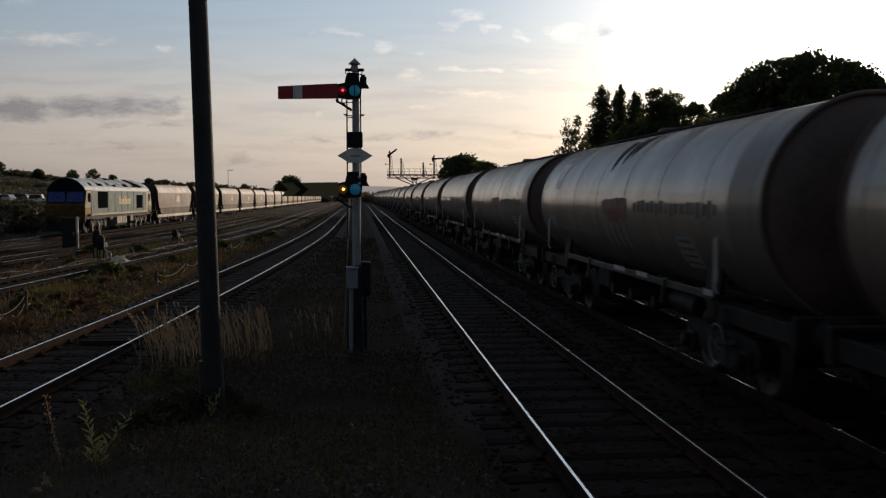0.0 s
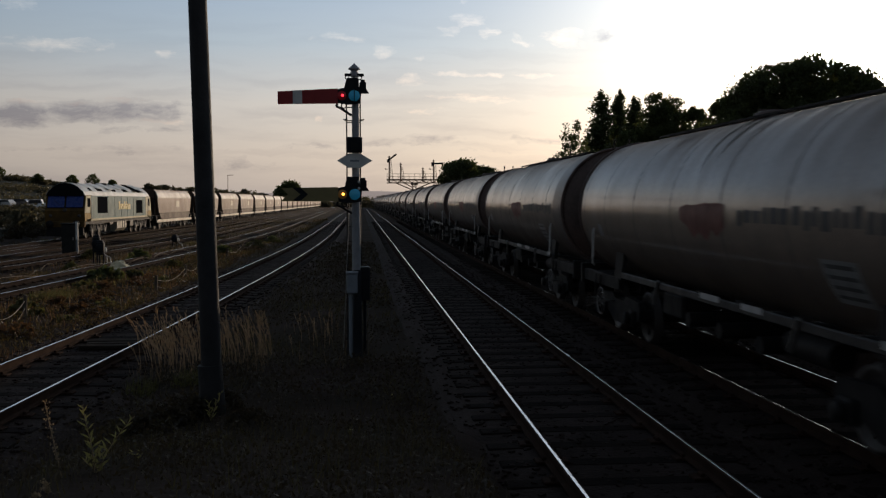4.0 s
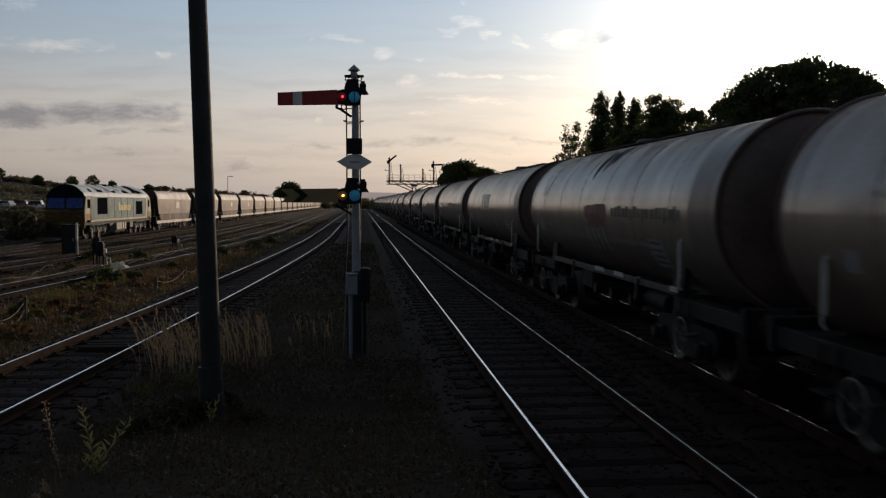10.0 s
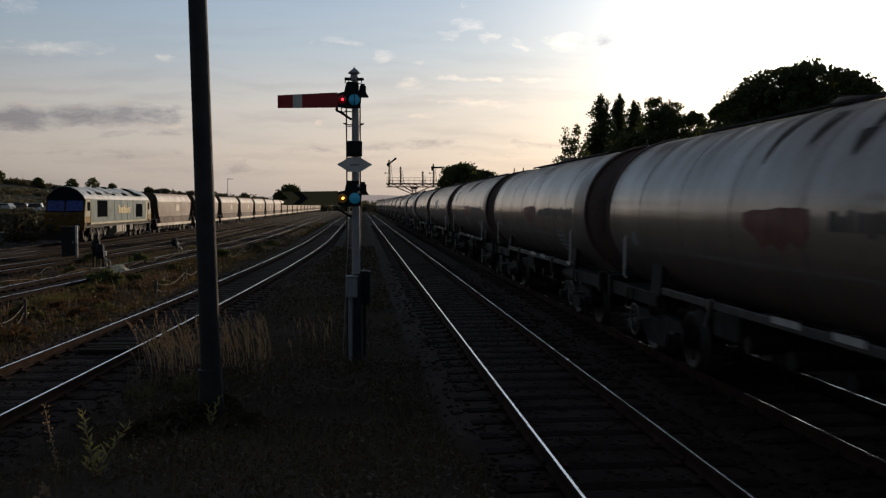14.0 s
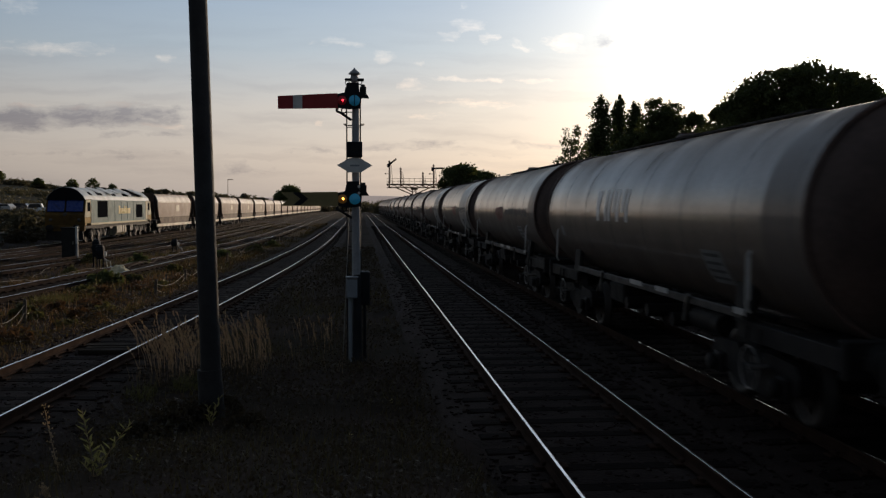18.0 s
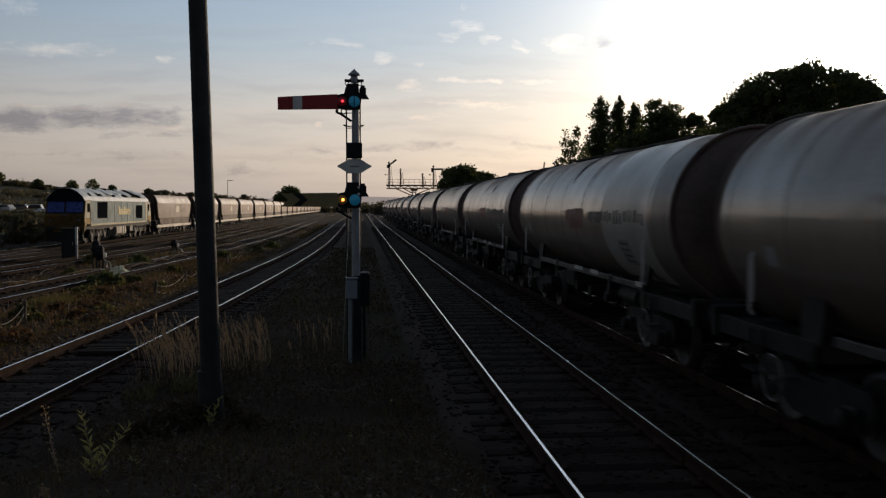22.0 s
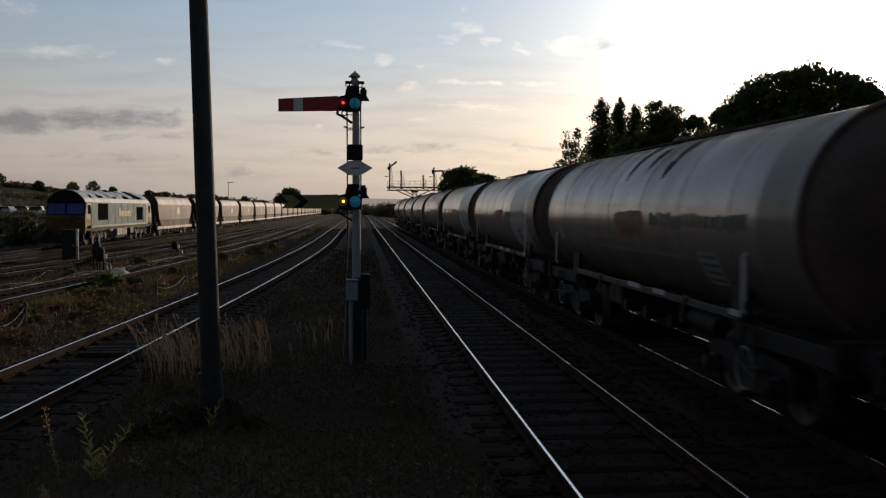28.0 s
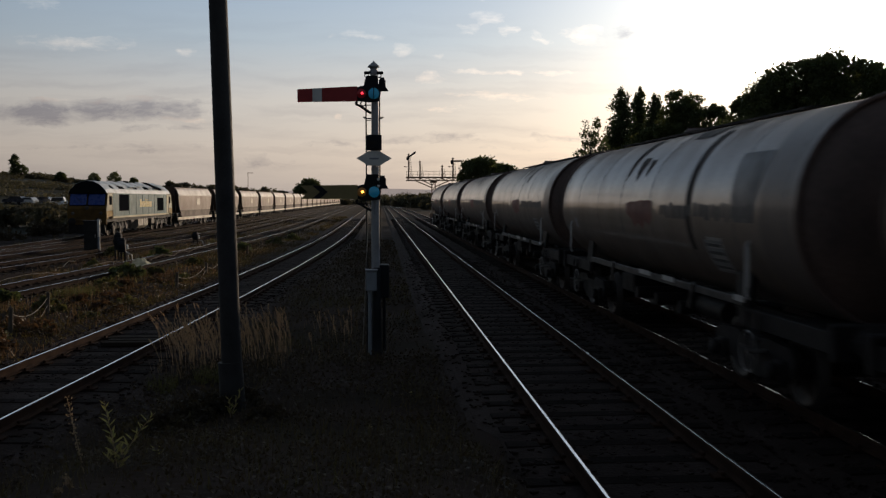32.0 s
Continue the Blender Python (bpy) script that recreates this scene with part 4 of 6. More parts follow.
        if fish:
            part("chevron", Shape().prism([(p, zc + q) for p, q in ((-1.12, 0.116), (-0.98, 0.118), (-0.84, 0.0), (-0.98, -0.118), (-1.12, -0.118), (-0.98, 0.0))], y - 0.040, y - 0.034), M_SIGBLACK, a, "black chevron")
        else:
            part("stripe", Shape().prism([(p, zc + q) for p, q in ((-1.10, -0.158), (-0.935, -0.155), (-0.935, 0.090), (-1.10, 0.080))], y - 0.040, y - 0.034), M_WHITE, a, "white stripe")
        # lamp case, drive rod and stop
        part("lamp_case", Shape().box((0.155, -0.02, zc + 0.16), (0.12, 0.18, 0.20), bevel=0.015).prism([(0.08, zc + 0.06), (0.26, zc + 0.06), (0.21, zc + 0.14), (0.10, zc + 0.14)], -0.12, 0.06).rod((0.155, -0.02, zc + 0.25), (0.155, -0.02, zc + 0.30), 0.04, seg=10), M_SIGBLACK, s, "black lamp case")
        part("balance_lever", Shape().tube([(-0.30, y, zc - 0.14), (-0.33, y, zc - 0.19), (-0.24, y, zc - 0.23), (-0.06, 0.0, zc - 0.34)], 0.024).ring((-0.19, y, zc - 0.18), 0.045, 0.012, "Y", 14, 5).rod((0.07, 0.06, zc - 0.1), (0.06, 0.08, zc - 1.6), 0.010, seg=5), M_SIGBLACK, s)

    head(4.505, M_RED, False, M_REDLAMP, M_REDGLASS)
    head(2.725, M_YELLOW, True, M_YELLAMP, M_AMBGLASS)
    part("repeater_box", Shape().box((-0.0, -0.13, 3.62), (0.28, 0.16, 0.28), bevel=0.015).box((0.0, -0.22, 3.62), (0.20, 0.02, 0.20)), M_SIGBLACK, s, "black repeater box")
    part("box_panel", Shape().box((-0.01, -0.235, 3.615), (0.13, 0.008, 0.06)), M_CABINET, s)
    d = part("diamond_plate", Shape().prism([(-0.32, 3.335), (-0.11, 3.205), (0.11, 3.205), (0.32, 3.335), (0.10, 3.465), (-0.10, 3.465)], -0.155, -0.14), M_WHITE, s, "white hexagonal plate with an unreadable bar")
    part("plate_bar", Shape().box((0.0, -0.16, 3.330), (0.17, 0.006, 0.030)), M_GREYBOX, d)
    for z in (2.95, 2.83):
        part("reflector", Shape().lathe([(0.0, -0.17), (0.022, -0.17), (0.026, -0.16)], "Y", 12, (0.075, 0, z)), M_WHITE, s)
    part("telephone_box", Shape().box((-0.06, -0.17, 1.10), (0.20, 0.18, 0.36), bevel=0.02).box((-0.06, -0.17, 1.30), (0.23, 0.22, 0.03), bevel=0.008), M_GREYBOX, s, "grey telephone case")
    part("cable_duct", Shape().rod((-0.09, -0.12, z0), (-0.09, -0.12, 0.92), 0.035, seg=10), M_GREYBOX, s, "grey conduit")
    part("location_box", Shape().box((0.17, 0.12, 1.08), (0.20, 0.30, 0.62), bevel=0.02).rod((0.17, 0.12, z0), (0.17, 0.12, 0.8), 0.03), M_SIGBLACK, s, "black equipment case")
    part("stay_wire", Shape().rod((-0.24, 0.5, z0), (-0.10, 0.1, 2.6), 0.008, seg=5).rod((0.10, 0.10, 0.3), (0.08, 0.10, 2.4), 0.012, seg=5), M_BRIGHT, s)


build_signal()


def build_pole():
    y = 12.6
    z0 = ground_z(-1.94, y) - 0.3
    a = Vector((0, 0, 0))
    sh = Shape().lathe([(0.0, 8.2), (0.10, 8.19)] + [(0.113 + 0.0016 * i, 8.1 - 8.1 * i / 14) for i in range(15)], "Z", 22)
    pole = thing("timber_pole", "black creosoted timber pole leaning slightly among dry grass", "pole", pose(-1.94, y, z0, -0.7, -1.5, 0))
    part("shaft", sh, M_POLE, pole)
    part("base_collar", Shape().rod(a + Vector((0, 0, 0.3)), a + Vector((-0.02, 0, 0.95)), 0.165, 0.158, 18), M_POLE, pole, "thicker protective sleeve")


build_pole()


# ---- the far signal gantry ----


def build_gantry():
    y = 150.0
    g = thing("signal_gantry", "rusty bracket signal gantry over the main lines", "signal gantry", pose(0, 0, 0.3))
    col = Shape().box((8.2, y, 2.4), (0.14, 0.42, 5.4)).box((8.75, y, 2.4), (0.14, 0.42, 5.4)).box((8.48, y, 5.0), (1.1, 0.6, 0.34), bevel=0.03).box((8.48, y, -0.4), (1.3, 0.9, 0.8), bevel=0.05)
    for k in range(6):
        col.rod((8.2, y, 0.3 + 0.8 * k), (8.75, y, 1.1 + 0.8 * k), 0.04, seg=5).rod((8.75, y, 0.3 + 0.8 * k), (8.2, y, 1.1 + 0.8 * k), 0.04, seg=5)
    part("column", col, M_GIRDER, g, "latticed steel column")
    for yy in (y - 0.5, y + 0.5):
        girder = Shape().box((8.1, yy, 5.62), (7.9, 0.12, 0.14)).box((8.1, yy, 5.16), (7.9, 0.12, 0.14))
        for k in range(14):
            a, b = 4.15 + 7.9 * k / 14, 4.15 + 7.9 * (k + 1) / 14
            girder.rod((a, yy, 5.2 if k % 2 else 5.58), (b, yy, 5.58 if k % 2 else 5.2), 0.045, seg=5)
        part("girder", girder, M_GIRDER, g, "latticed deck girder")
    part("deck", Shape().box((8.1, y, 5.72), (8.0, 1.3, 0.07)), M_GIRDER, g, "riveted steel deck")
    for x, z in ((5.6, 4.05), (6.9, 4.45), (11.0, 4.2)):
        part("brace", Shape().rod((8.2 if x < 8 else 8.75, y, z), (x, y, 5.15), 0.09, seg=6), M_GIRDER, g)
    rail = Shape()
    for k in range(10):
        rail.rod((4.2 + 0.86 * k, y - 0.6, 5.7), (4.2 + 0.86 * k, y - 0.6, 6.6), 0.026, seg=5)
    for z in (6.15, 6.6):
        rail.rod((4.2, y - 0.6, z), (11.95, y - 0.6, z), 0.026, seg=5)
    part("hand_rail", rail, M_GIRDER, g)
    for x, z, arm in ((4.55, 9.15, 38), (6.35, 8.05, None), (9.85, 7.35, None), (11.55, 8.55, 2)):
        post = Shape().rod((x, y, 5.3), (x, y, z), 0.12, 0.09, 8).lathe([(0.0, z + 0.34), (0.07, z + 0.22), (0.19, z + 0.06), (0.19, z), (0.06, z - 0.04)], "Z", 8, (x, y, 0))
        post.box((x, y, 6.0), (0.30, 0.28, 0.3), bevel=0.04)
        if arm is None:
            post.box((x, y, z - 0.35), (0.30, 0.26, 0.26), bevel=0.05)
        d = part("doll_post", post, M_GIRDER, g, "short signal post on the deck")
        if arm is not None:
            m = Matrix.Translation((x, y - 0.15, z - 0.35)) @ Matrix.Rotation(-radians(arm), 4, "Y")
            sh = Shape()
            sh.box((0.72, 0.0, 0.0), (1.45, 0.04, 0.27), bevel=0.01).box((-0.14, 0.0, -0.02), (0.46, 0.07, 0.46), bevel=0.06)
            sh.v = [tuple(m @ Vector(q)) for q in sh.v]
            part("arm", sh, M_SIGBLACK, d, "semaphore arm seen from behind")
            part("lamp_case", Shape().box((x - 0.16, y + 0.05, z - 0.55), (0.34, 0.3, 0.48), bevel=0.05).rod((x - 0.16, y + 0.05, z - 0.32), (x - 0.16, y + 0.05, z - 0.18), 0.07, seg=8), M_SIGBLACK, d)
            part("bracket", Shape().rod((x, y, 7.35), (x - 0.55, y, 7.30), 0.035, seg=5).box((x - 0.6, y, 7.36), (0.2, 0.2, 0.2), bevel=0.03), M_GIRDER, d)
        lad = Shape()
        for o in (0.0, 0.32):
            lad.rod((x + 0.30 + o, y + 0.55, 5.72), (x + 0.10 + o * 0.6, y + 0.22, z - 0.35), 0.03, seg=5)
        for k in range(int((z - 6.2) / 0.35)):
            f = (0.35 * k + 0.2) / (z - 6.07)
            lad.rod((x + 0.30 - 0.2 * f, y + 0.55 - 0.33 * f, 5.92 + 0.35 * k), (x + 0.62 - 0.328 * f, y + 0.55 - 0.33 * f, 5.92 + 0.35 * k), 0.022, seg=4)
        part("ladder", lad, M_GIRDER, d)


build_gantry()


# ---- the parked locomotive and coal hoppers ----


def loco_bogie(parent, y, axles=(-1.7, 0.0, 1.7), r=0.53):
    sh, boxes, springs = Shape(), [], []
    for s in (-1, 1):
        x = s * 1.12
        sh.prism([(-2.3, 0.62), (-2.2, 0.86), (2.2, 0.86), (2.3, 0.62), (1.9, 0.50), (-1.9, 0.50)], x - 0.06, x + 0.06, "X")
        for a in axles:
            boxes.append(Shape().box((x + s * 0.05, a, 0.55), (0.16, 0.40, 0.42), bevel=0.05))
            for d in (-0.38, 0.38):
                springs.append(Shape().rod((x + s * 0.05, a + d, 0.60), (x + s * 0.05, a + d, 0.95), 0.09, seg=8))
        sh.rod((x + s * 0.08, -1.5, 0.98), (x + s * 0.08, 1.5, 0.98), 0.05, seg=6)
    sh.box((0, 0, 0.72), (2.1, 3.6, 0.3))
    b = part("bogie", sh, M_BLACK, parent, "black three-axle bogie", at=pose(0, y, 0))
    for q in boxes:
        part("axle_box", q, M_RUNGEAR, b, "dusty dark axle box")
    for q in springs:
        part("spring", q, M_RUNGEAR, b)
    ws = Shape()
    for s in (-1, 1):
        ws.lathe([(0.0, -0.05), (0.12, -0.06), (0.44, -0.02), (0.46, -0.065), (r, -0.065), (r, 0.065), (0.0, 0.06)] if s < 0 else [(0.0, 0.05), (0.12, 0.06), (0.44, 0.02), (0.46, 0.065), (r, 0.065), (r, -0.065), (0.0, -0.06)], "X", 22, (s * 0.7525, 0, 0))
    ws.rod((-0.7, 0, 0), (0.7, 0, 0), 0.1, seg=10)
    me = ws.mesh("wheelset", M_BLACK)
    for a in axles:
        part("wheelset", me, None, b, at=pose(0, a, r))


def build_loco():
    """Heavy diesel, cab towards the viewer; local y runs from the cab (negative) to the far end."""
    yc = 77.5
    lo = thing("diesel_locomotive", "grey-green diesel freight locomotive with yellow cab front, parked", "locomotive", pose(yard_line(yc), yc, 0))
    L = 10.3
    W = 1.32
    roof = [(-W, 3.02), (-1.18, 3.30), (-0.80, 3.66), (-0.42, 3.84), (0.0, 3.90), (0.42, 3.84), (0.80, 3.66), (1.18, 3.30), (W, 3.02)]
    body = [(-W, 1.18), (W, 1.18)] + [(W, 3.00), (-W, 3.00)]
    part("body_side", Shape().prism([(-W, 1.24), (W, 1.24), (W, 3.02), (-W, 3.02)], -L + 1.9, L - 1.4), M_LOCOGREEN, lo, "grey-green panelled body side")
    part("skirt_stripe", Shape().prism([(-W - 0.012, 1.24), (W + 0.012, 1.24), (W + 0.012, 1.38), (-W - 0.012, 1.38)], -L + 0.35, L - 0.3), M_LOCOCREAM, lo, "cream lower stripe")
    part("roof", Shape().prism(roof + [], -L + 0.15, L - 0.5, smooth=False), M_LOCOROOF, lo, "pale weathered curved roof")
    # roof hatches, fans, exhaust
    for y, sx, sy in ((-5.6, 0.9, 1.1), (-2.6, 1.1, 1.5), (0.2, 0.8, 1.2), (2.8, 1.2, 1.6), (5.4, 1.3, 1.8), (7.6, 1.3, 1.5)):
        part("roof_panel", Shape().box((0.66, y, 3.735), (sx, sy, 0.03), Matrix.Rotation(radians(25), 4, "Y"), bevel=0.015), M_LOCODARK if y == 5.4 else M_LOCOROOF, lo, "roof access panel")
    part("exhaust", Shape().box((0, -0.8, 3.95), (0.5, 0.9, 0.16), bevel=0.03), M_LOCODARK, lo)
    part("horn", Shape().rod((0.4, -8.6, 3.9), (0.4, -9.1, 3.92), 0.03, 0.07, 8), M_LOCODARK, lo)
    part("aerial", Shape().rod((0.0, -8.2, 3.88), (0.0, -8.2, 4.1), 0.02, seg=5), M_LOCODARK, lo)
    # cabs
    for end, face in ((-1, M_LOCOYELLOW), (1, M_LOCOGREEN)):
        def e(y):
            return end * y
        prof = [(e(L - 1.9), 1.22), (e(L + 0.05), 1.22), (e(L + 0.12), 1.95), (e(L + 0.02), 2.12), (e(L - 0.32), 3.05), (e(L - 1.9), 3.05)]
        if end < 0:
            prof = prof[::-1]
        part("cab", Shape().prism([(p, q) for p, q in prof], -W + 0.005, W - 0.005, "X"), M_LOCOFRONT, lo, "blotchy yellow cab end, darkened for shade")
        part("cab_roof_front", Shape().prism([(x * 0.985, z - 0.02) for x, z in roof], e(L - 0.40), e(L - 0.10)), M_LOCODARK, lo, "dark cab roof edge")
        sl = math.atan2(0.34, 0.93)
        for x in (-0.62, 0.62):
            m = Matrix.Rotation(-end * -sl, 4, "X")
            win = part("windscreen", Shape().box((x, e(L - 0.105), 2.58), (1.12, 0.05, 0.84), Matrix.Rotation(end * sl, 4, "X"), bevel=0.02), M_GLASS, lo, "windscreen with the sky's blue reflection painted in")
            part("frame", Shape().box((x, e(L - 0.125), 2.58), (1.20, 0.05, 0.92), Matrix.Rotation(end * sl, 4, "X"), bevel=0.02), M_LOCODARK, win)
        part("wiper", Shape().rod((-0.3, e(L + 0.0), 2.3), (-0.75, e(L - 0.07), 2.75), 0.015, seg=5), M_BLACK, lo)
        for x in (-0.95, 0.95):
            part("headlight", Shape().lathe([(0.0, e(L + 0.15)), (0.10, e(L + 0.14)), (0.12, e(L + 0.09))], "Y", 14, (x, 0, 1.62)), M_RUNGEAR, lo, "unlit headlight")
            buf = Shape().lathe([(0.0, e(L + 0.62)), (0.25, e(L + 0.62)), (0.26, e(L + 0.58)), (0.11, e(L + 0.56)), (0.12, e(L + 0.05))], "Y", 16, (x * 0.92, 0, 1.06))
            part("buffer", buf, M_BLACK, lo)
        part("headlight", Shape().lathe([(0.0, e(L + 0.13)), (0.13, e(L + 0.12)), (0.15, e(L + 0.06))], "Y", 14, (0, 0, 2.0)), M_RUNGEAR, lo)
        part("snow_plough", Shape().prism([(-1.2, 0.85), (-1.25, 0.28), (0.0, 0.18), (1.25, 0.28), (1.2, 0.85)], e(L + 0.02), e(L + 0.16)), M_BLACK, lo, "black plough and buffer beam")
        part("buffer_beam", Shape().box((0, e(L - 0.05), 1.03), (2.6, 0.3, 0.42), bevel=0.03), M_LOCOFRONT if end < 0 else M_BLACK, lo)
        part("coupling", Shape().rod((0, e(L + 0.1), 1.0), (0, e(L + 0.5), 0.8), 0.05, seg=6), M_BLACK, lo)
        for s in (-1, 1):
            up = [(e(L - 1.42), 1.80), (e(L + 0.06), 1.80), (e(L - 0.02), 2.12), (e(L - 0.33), 3.0), (e(L - 1.42), 3.0)]
            low = [(e(L - 1.42), 1.24), (e(L + 0.03), 1.24), (e(L + 0.08), 1.78), (e(L - 1.42), 1.78)]
            for nm, pts, mt, lb in (("cab_side", up, M_LOCOCREAM, "cream upper cab side"), ("cab_side", low, M_LOCOYELLOW, "yellow lower cab side")):
                part(nm, Shape().prism(pts if end > 0 else pts[::-1], s * W - 0.012, s * W + 0.012, "X"), mt, lo, lb)
            part("cab_side_window", Shape().box((s * (W + 0.012), e(L - 0.92), 2.52), (0.03, 0.66, 0.62), bevel=0.01), M_LOCODARK, lo, "dark cab side window")
            d = part("cab_door", Shape().box((s * (W + 0.002), e(L - 1.75), 2.2), (0.03, 0.62, 1.60), bevel=0.01), M_LOCOCREAM if end > 0 else M_LOCOGREEN, lo, "cab door")
            part("handle", Shape().rod((s * (W + 0.05), e(L - 1.38), 1.35), (s * (W + 0.05), e(L - 1.38), 2.6), 0.02, seg=5), M_BRIGHT, d)
            for k in range(3):
                part("cab_step", Shape().box((s * 1.2, e(L - 1.75), 0.35 + 0.3 * k), (0.2, 0.5, 0.04)), M_BLACK, lo)
    for s in (-1, 1):
        for y0, y1, z0, z1 in ((-7.1, -4.5, 1.75, 2.95), (4.7, 6.9, 1.62, 2.72)):
            g = part("grille", Shape().box((s * (W + 0.01), (y0 + y1) / 2, (z0 + z1) / 2), (0.03, y1 - y0, z1 - z0)), M_LOCODARK, lo, "dark louvred grille")
            for k in range(7):
                part("louvre", Shape().box((s * (W + 0.028), (y0 + y1) / 2, z0 + 0.1 + k * (z1 - z0 - 0.2) / 6), (0.012, y1 - y0 - 0.1, 0.04)), M_LOCODARK, g)
        for y in (-4.3, -2.3, -0.3, 1.7, 3.7, 7.2):
            part("panel_strip", Shape().box((s * (W + 0.008), y, 2.2), (0.02, 0.05, 1.56)), M_LOCOGREEN, lo)
        y = -1.2
        for k, w in enumerate((0.42, 0.22, 0.30, 0.30, 0.16, 0.34, 0.28, 0.16, 0.16, 0.30, 0.30, 0.22)):
            h = 0.62 if k in (0, 5, 7) else 0.44
            w *= 1.2
            part("lettering_bar", Shape().box((s * (W + 0.02), y + w / 2, 1.98 + h / 2), (0.012, w * 0.8, h)), M_LETTER, lo, "yellow unreadable lettering bar")
            y += w
        part("fuel_tank", Shape().prism([(s * 0.3, 0.30), (s * 1.05, 0.30), (s * 1.26, 0.52), (s * 1.26, 1.05), (s * 0.3, 1.05)][::s], -1.5, 1.5), M_FUELTANK, lo, "cream fuel tank")
        for yy in (0.2, 0.9):
            part("tank_strap", Shape().box((s * 1.265, yy, 0.79), (0.03, 0.12, 0.52)), M_BLACK, lo)
        part("air_tank", Shape().rod((s * 1.05, -3.4, 0.95), (s * 1.05, -2.5, 0.95), 0.16, seg=12), M_RUNGEAR, lo)
        part("battery_box", Shape().box((s * 1.08, 3.2, 0.82), (0.4, 1.1, 0.5), bevel=0.03), M_RUNGEAR, lo)
        for k, yy in enumerate((-8.2, -7.4, -3.6, 4.3, 8.1)):
            part("sand_pipe", Shape().tube([(s * 1.22, yy, 1.05), (s * 1.24, yy + 0.08, 0.6), (s * 1.05, yy + 0.22, 0.22)], 0.03, 6), M_BRIGHT if k % 2 else M_RUNGEAR, lo)
        for yy, ln in ((-8.1, 0.5), (-5.6, 1.3), (-1.6, 0.9), (2.0, 1.4), (6.6, 1.1)):
            part("roof_vent", Shape().box((s * 1.02, yy, 3.47), (0.30, ln, 0.05), Matrix.Rotation(radians(s * 42), 4, "Y"), bevel=0.015), M_LOCODARK, lo, "dark roof-edge vent")
    part("frame", Shape().box((0, 0, 1.12), (2.5, 2 * L - 0.4, 0.2)), M_BLACK, lo, "black main frame")
    for y in (-6.6, 6.6):
        loco_bogie(lo, y)


build_loco()


def build_hopper(at):
    w = thing("hopper_wagon", "empty pale grey bogie coal hopper with stained sides, parked", "hopper wagon", at, group="coal hoppers of the parked train")
    h = 7.74

    def skin(s, rows):
        """One side sheet; rows of half width, height and how far the curved end is cut back."""
        sh = Shape()
        n = len(rows)
        vs = [(s * (x - d), e * (h - cut), z) for d in (0.0, 0.06) for e in (-1, 1) for x, z, cut in rows]
        fs = []
        for i in range(n - 1):
            fs += [(i, i + 1, n + i + 1, n + i), (2 * n + i, 3 * n + i, 3 * n + i + 1, 2 * n + i + 1), (i, 2 * n + i, 2 * n + i + 1, i + 1), (n + i, n + i + 1, 3 * n + i + 1, 3 * n + i)]
        fs += [(0, n, 3 * n, 2 * n), (n - 1, 3 * n - 1, 4 * n - 1, 2 * n - 1)]
        return sh.add(vs, fs if s < 0 else [f[::-1] for f in fs])

    for s in (-1, 1):
        part("hopper_side", skin(s, [(1.31, 1.52, 0.95), (1.33, 2.0, 0.62), (1.34, 2.5, 0.40), (1.34, 2.92, 0.34)]), M_HOPPER, w, "pale beige-grey side sheet")
        part("top_slope", skin(s, [(1.37, 2.90, 0.34), (1.36, 3.02, 0.36), (1.18, 3.42, 0.52), (0.98, 3.66, 0.80)]), M_HOPPERTOP, w, "paler inward-sloping top sheet")
        part("stained_band", skin(s, [(1.335, 0.94, 1.5), (1.335, 1.25, 1.25), (1.335, 1.54, 0.97)]), M_HOPPERLOW, w, "brown coal-stained lower band")
        part("top_rail", Shape().rod((s * 1.0, -h + 0.4, 3.63), (s * 1.0, h - 0.4, 3.63), 0.06, seg=8), M_HOPPER, w)
        end = [(-1.2, 1.3), (-1.26, 2.95), (-1.12, 3.48), (-0.9, 3.72), (0, 3.80), (0.9, 3.72), (1.12, 3.48), (1.26, 2.95), (1.2, 1.3)]
        a = Shape()
        n = len(end)
        y0, y1 = s * (h - 1.8), s * (h - 0.95)
        vs = [(x, y0 if z < 2 else y1, z) for x, z in end] + [(x, (y0 if z < 2 else y1) - s * 0.08, z) for x, z in end]
        a.add(vs, [tuple(range(n)), tuple(range(2 * n - 1, n - 1, -1))] + [(i, n + i, n + (i + 1) % n, (i + 1) % n) for i in range(n)])
        part("end_slope", a, M_HOPPERLOW, w, "dark sloping end sheet")
        part("end_frame", Shape().rod((-1.1, s * (h - 0.05), 1.2), (-1.0, s * (h - 0.5), 3.4), 0.05, seg=6).rod((1.1, s * (h - 0.05), 1.2), (1.0, s * (h - 0.5), 3.4), 0.05, seg=6).box((0, s * (h - 0.1), 1.1), (2.5, 0.2, 0.35)), M_BLACK, w)
        for x in (-0.87, 0.87):
            part("buffer", Shape().lathe([(0.0, s * (h + 0.85)), (0.24, s * (h + 0.85)), (0.24, s * (h + 0.8)), (0.11, s * (h + 0.78)), (0.12, s * h)], "Y", 12, (x, 0, 1.05)), M_BLACK, w)
        part("coupling", Shape().rod((0, s * h, 1.0), (0, s * (h + 0.95), 0.95), 0.06, seg=6), M_BLACK, w)
        part("data_panel", Shape().box((s * 1.352, 0.9, 2.35), (0.012, 1.5, 0.62)), M_SILL, w, "pale unreadable panel")
    part("underframe", Shape().box((0, 0, 1.12), (2.2, 2 * h - 0.2, 0.24)), M_HOPPERLOW, w)
